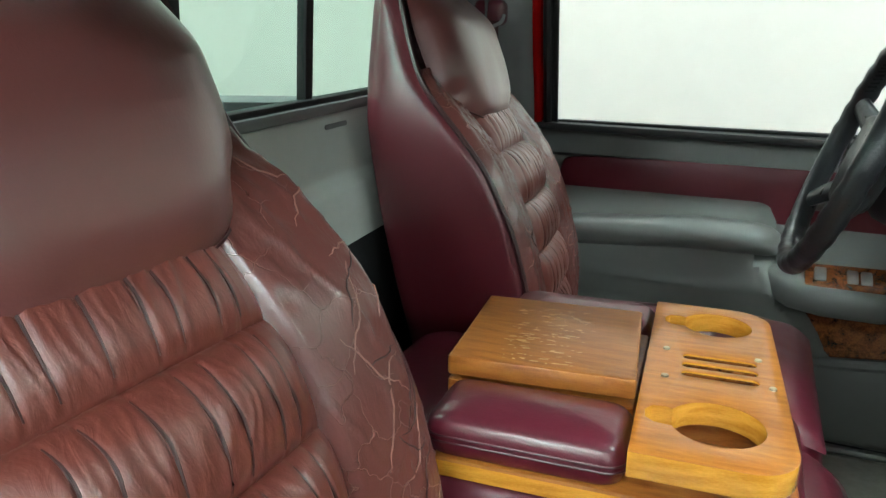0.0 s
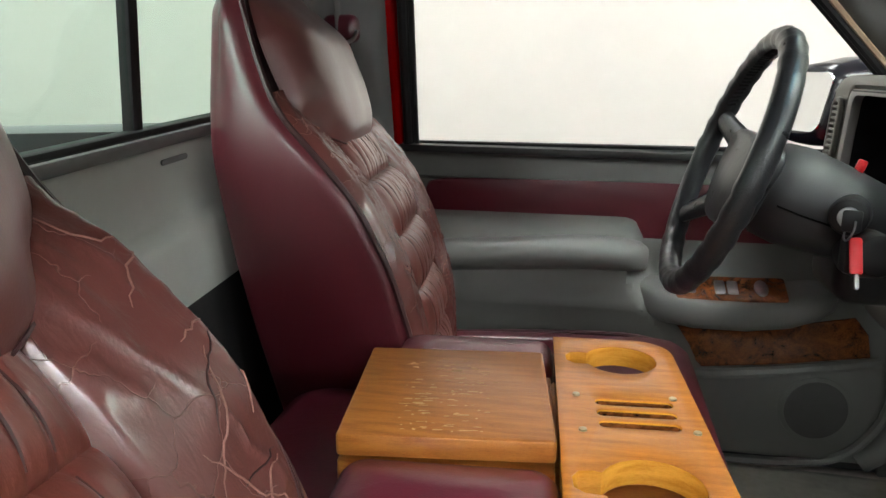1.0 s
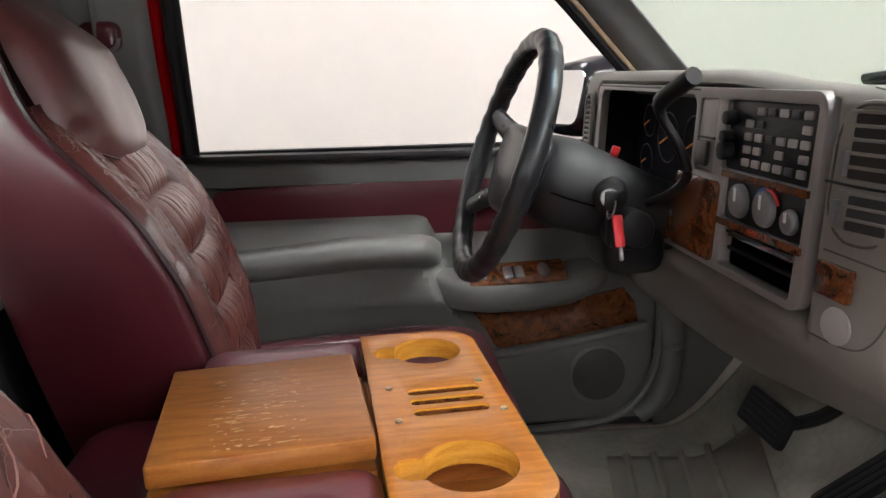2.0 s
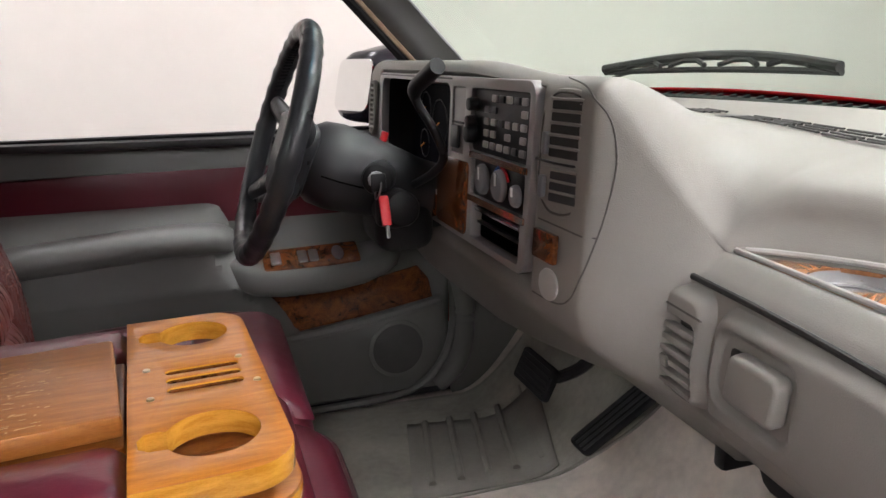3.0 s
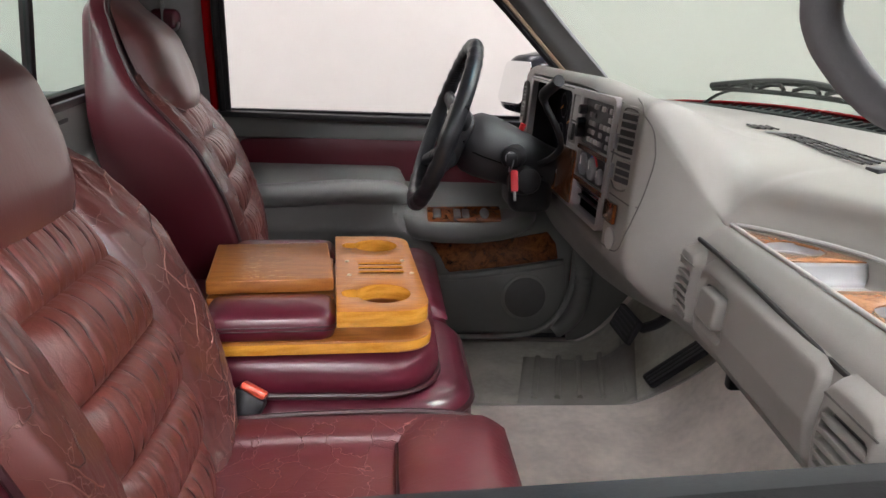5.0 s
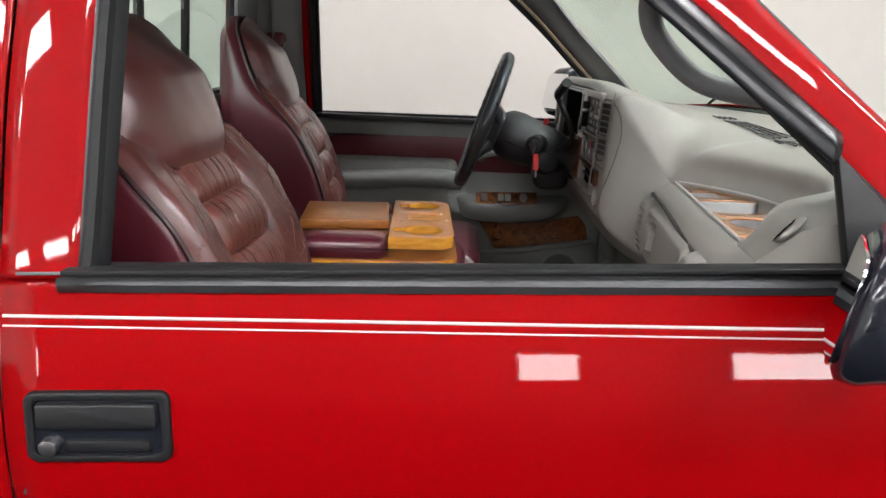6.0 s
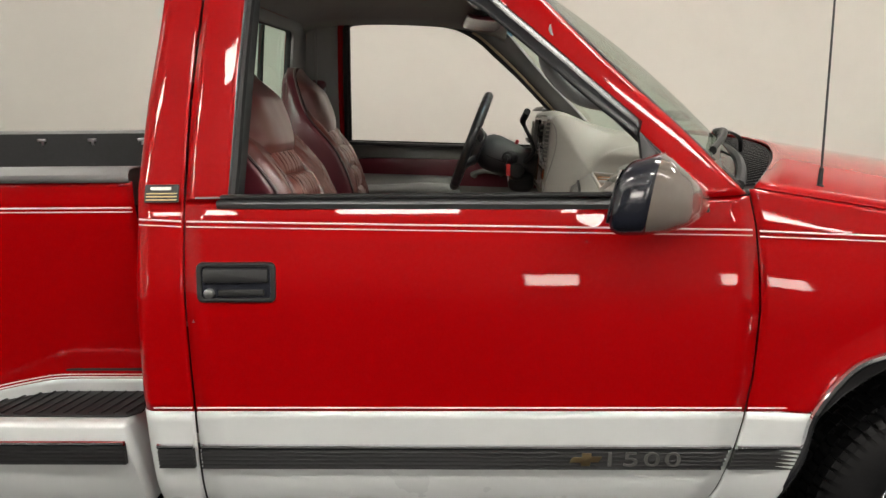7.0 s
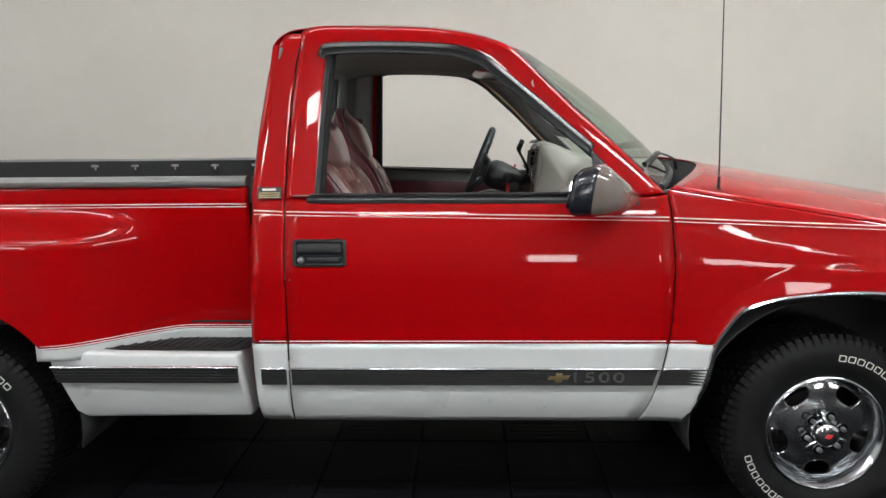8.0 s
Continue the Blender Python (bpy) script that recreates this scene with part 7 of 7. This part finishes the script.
g_, plan = pillow_box(0.12, 0.712, 0.738, 1.150, 0.735, 0.915, 0.05, rf=0.10)
part("seat_cushion", g_, BURGUNDY, mid_seat, "burgundy leather cushion", angle=70)
part("piping", tube([(a, b, 0.888) for a, b in plan], 0.005, 6, True), PIPING, mid_seat, "dark piping")
g_, plan2 = pillow_box(0.128, 0.655, 0.752, 1.138, 0.905, 0.990, 0.05, rf=0.10)
part("folded_back", g_, BURGUNDY, mid_seat, "burgundy folded-down backrest", angle=70)
part("piping", tube([(a, b, 0.926) for a, b in plan2], 0.0045, 6, True), PIPING, mid_seat)
part("seat_base", box(0.20, 0.62, 0.78, 1.11, 0.64, 0.74, 0.02), TRIMGREY, mid_seat)
buckle = thing("belt_buckle", (0.355, 0.725, 0.90), "black seat belt buckle with an orange-red button", "belt buckle")
bm_ = Matrix.Translation((0.362, 0.722, 0.925)) @ Matrix.Rotation(radians(-22), 4, "X") @ Matrix.Rotation(radians(28), 4, "Y")
part("buckle_body", box(-0.025, 0.025, -0.017, 0.017, -0.09, 0.022, 0.007, m=bm_), BLACK, buckle)
part("release_button", box(-0.020, 0.020, -0.014, 0.014, 0.020, 0.032, 0.004, m=bm_), ORANGE, buckle, "orange-red release button")
part("buckle_strap", tube([(0.34, 0.735, 0.86), (0.315, 0.745, 0.76)], 0.012, 8, flat=0.3), BLACK, buckle)

ORG = Matrix.Translation((0.45, 0.945, 0)) @ Matrix.Rotation(radians(4.0), 4, "Z")
og = lambda a, b, z: ORG @ Vector((a, b, z))
org = thing("console_organiser", (0.45, 0.945, 0.995), "honey oak console organiser with cup holes and padded armrests", "console organiser")


def plank(out2d, z0, z1, holes=(), bev=0.004):
    return prism(out2d, lambda a, b, d: og(a, b, z0 + d), z1 - z0, holes, bev)


def front_round(a0, a1, b0, b1, r, n=8):
    out = [(a0, b0)]
    for ca, cb, g in ((a1 - r, b0 + r, 270), (a1 - r, b1 - r, 0)):
        for i in range(n + 1):
            w = radians(g + 90 * i / n)
            out.append((ca + r * math.cos(w), cb + r * math.sin(w)))
    return out + [(a0, b1)]


part("base_board", plank(front_round(-0.155, 0.180, -0.192, 0.205, 0.055), 0.992, 1.014, (), 0.004), OAKTOP, org, "amber varnished base board", side=OAKEDGE)


def cup(cx, cy, r, sg):
    """A mug hole: a circle with a side slot for the handle."""
    pts = []
    for i in range(33):
        a = radians(204 + i * 312 / 32)
        pts.append((cx + r * math.cos(a), cy + r * math.sin(a)))
    pts += [(cx - r - 0.004, cy + 0.020), (cx - r - 0.016, cy + 0.018), (cx - r - 0.022, cy + 0.008), (cx - r - 0.021, cy - 0.008), (cx - r - 0.012, cy - 0.016)]
    return pts


SLOT_B = (-0.033, -0.009, 0.015)
slots = [rounded(0.068, 0.146, b, b + 0.0145, 0.007, 5) for b in SLOT_B]
tray = part("cup_tray", plank(front_round(0.030, 0.170, -0.210, 0.205, 0.045), 1.043, 1.068, [cup(0.103, -0.132, 0.043, 1), cup(0.106, 0.138, 0.041, 1)] + slots, 0.0008), OAK, org, "oak cup tray with two mug holes and three slots", side=OAKEDGE)
for b0 in (-0.070, 0.048):
    part("tray_riser", plank(rounded(0.040, 0.162, b0, b0 + 0.018, 0.004), 1.013, 1.044, (), 0.002), OAKTOP, org, "dark oak riser block")
# dark linings, floors and bottom put the slots' shade into colour
for b in SLOT_B:
    part("slot_shade_liner", plank(rounded(0.0686, 0.1454, b + 0.0005, b + 0.0140, 0.0065, 5), 1.036, 1.0655, [rounded(0.0700, 0.1440, b + 0.0018, b + 0.0127, 0.0052, 5)], 0), BURL, org, "dark lining standing in for shade in the slot")
    part("slot_floor", plank(rounded(0.0690, 0.1450, b + 0.0008, b + 0.0137, 0.006, 5), 1.034, 1.038, (), 0), VOID, org)
part("tray_bottom", plank(rounded(0.046, 0.158, -0.054, 0.050, 0.004), 1.013, 1.019, (), 0.001), BURL, org, "tray bottom, darkened as shade under the slots")
for a, b in ((0.050, 0.035), (0.148, 0.036), (0.052, -0.042), (0.158, -0.036)):
    sc = part("screw", rod(og(a, b, 1.066), og(a, b, 1.0700), 0.0044, 0.0036, 14), BRASS, tray, "small steel screw")
part("label_plate", plank(rounded(0.120, 0.150, 0.150, 0.166, 0.002), 1.0145, 1.016), SCUFF, org)
bxo = rounded(-0.172, 0.026, -0.096, 0.118, 0.004, 3)
part("storage_box", plank(bxo, 1.013, 1.050, (), 0.002), OAKTOP, org, "brown varnished storage box")
LID = Matrix.Rotation(radians(3.0), 4, "Z")
lid = part("box_lid", prism(rounded(-0.176, 0.022, -0.091, 0.122, 0.004, 3), lambda a, b, d: og(*(LID @ Vector((a, b, 0))).to_2d(), 1.057 + d), 0.022, (), 0.003), OAKTOP, org, "scuffed oak lid with scratched pale marks")
rs = random.Random(11)
for k in range(120):
    row_ = k % 5
    a, b = -0.118 + 0.017 * row_ + rs.gauss(0, 0.006), -0.080 + 0.17 * rs.random()
    w, hh = 0.002 + 0.010 * rs.random() ** 2, 0.0006 + 0.0018 * rs.random()
    part("scratch", prism([(a, b), (a + w * 0.9, b + 0.0004), (a + w, b + hh), (a + w * 0.2, b + hh * 1.1)], lambda p, q, d: og(*(LID @ Vector((p, q, 0))).to_2d(), 1.0787 + d), 0.0006), SCUFF, lid)
for nm, b0, b1, lb in (("armrest_pad", -0.196, -0.090, "burgundy stitched leather armrest pad"), ("armrest_pad", 0.128, 0.230, "burgundy stitched leather armrest pad")):
    g_, pl = pillow_box(-0.165, 0.030, b0, b1, 1.012, 1.060, 0.022, 0.004)
    v_, f_ = g_
    pd = part("armrest_pad", ([og(p[0], p[1], p[2]) for p in v_], f_), BURGUNDY, org, lb, angle=70)
    for off in (0.0, 0.006):
        part("seam", tube([og(a, b, 1.033 + off) for a, b in [(p[0] + (0.0005 if p[0] > -0.06 else -0.0005), p[1]) for p in pl]], 0.0011, 5, True), PIPING, pd, "stitched seam")


# ---- floor tiles round the truck ----
SPACE = None
TS = 0.40
tile_bm = box(0.004, TS - 0.004, 0.004, TS - 0.004, -0.012, 0.0, 0.003, 1)
for k in range(8):
    b2 = box(0.03, TS - 0.03, 0.022 + k * 0.046, 0.036 + k * 0.046, -0.0005, 0.0012, 0)
    me2 = bpy.data.meshes.new("tmp")
    b2.to_mesh(me2)
    b2.free()
    tile_bm.from_mesh(me2)
tile = part("tile", tile_bm, TILE, floor)
tile.matrix_basis = Matrix.Translation((-2.4, -2.4, 0))
for i in range(14):
    for j in range(16):
        if (i, j) != (0, 0):
            quarter = Matrix.Translation((TS / 2, TS / 2, 0)) @ Matrix.Rotation(math.pi / 2 * ((i + j) % 2), 4, "Z") @ Matrix.Translation((-TS / 2, -TS / 2, 0))
            again(tile, Matrix.Translation((-2.4 + i * TS, -2.4 + j * TS, 0)) @ quarter, floor)
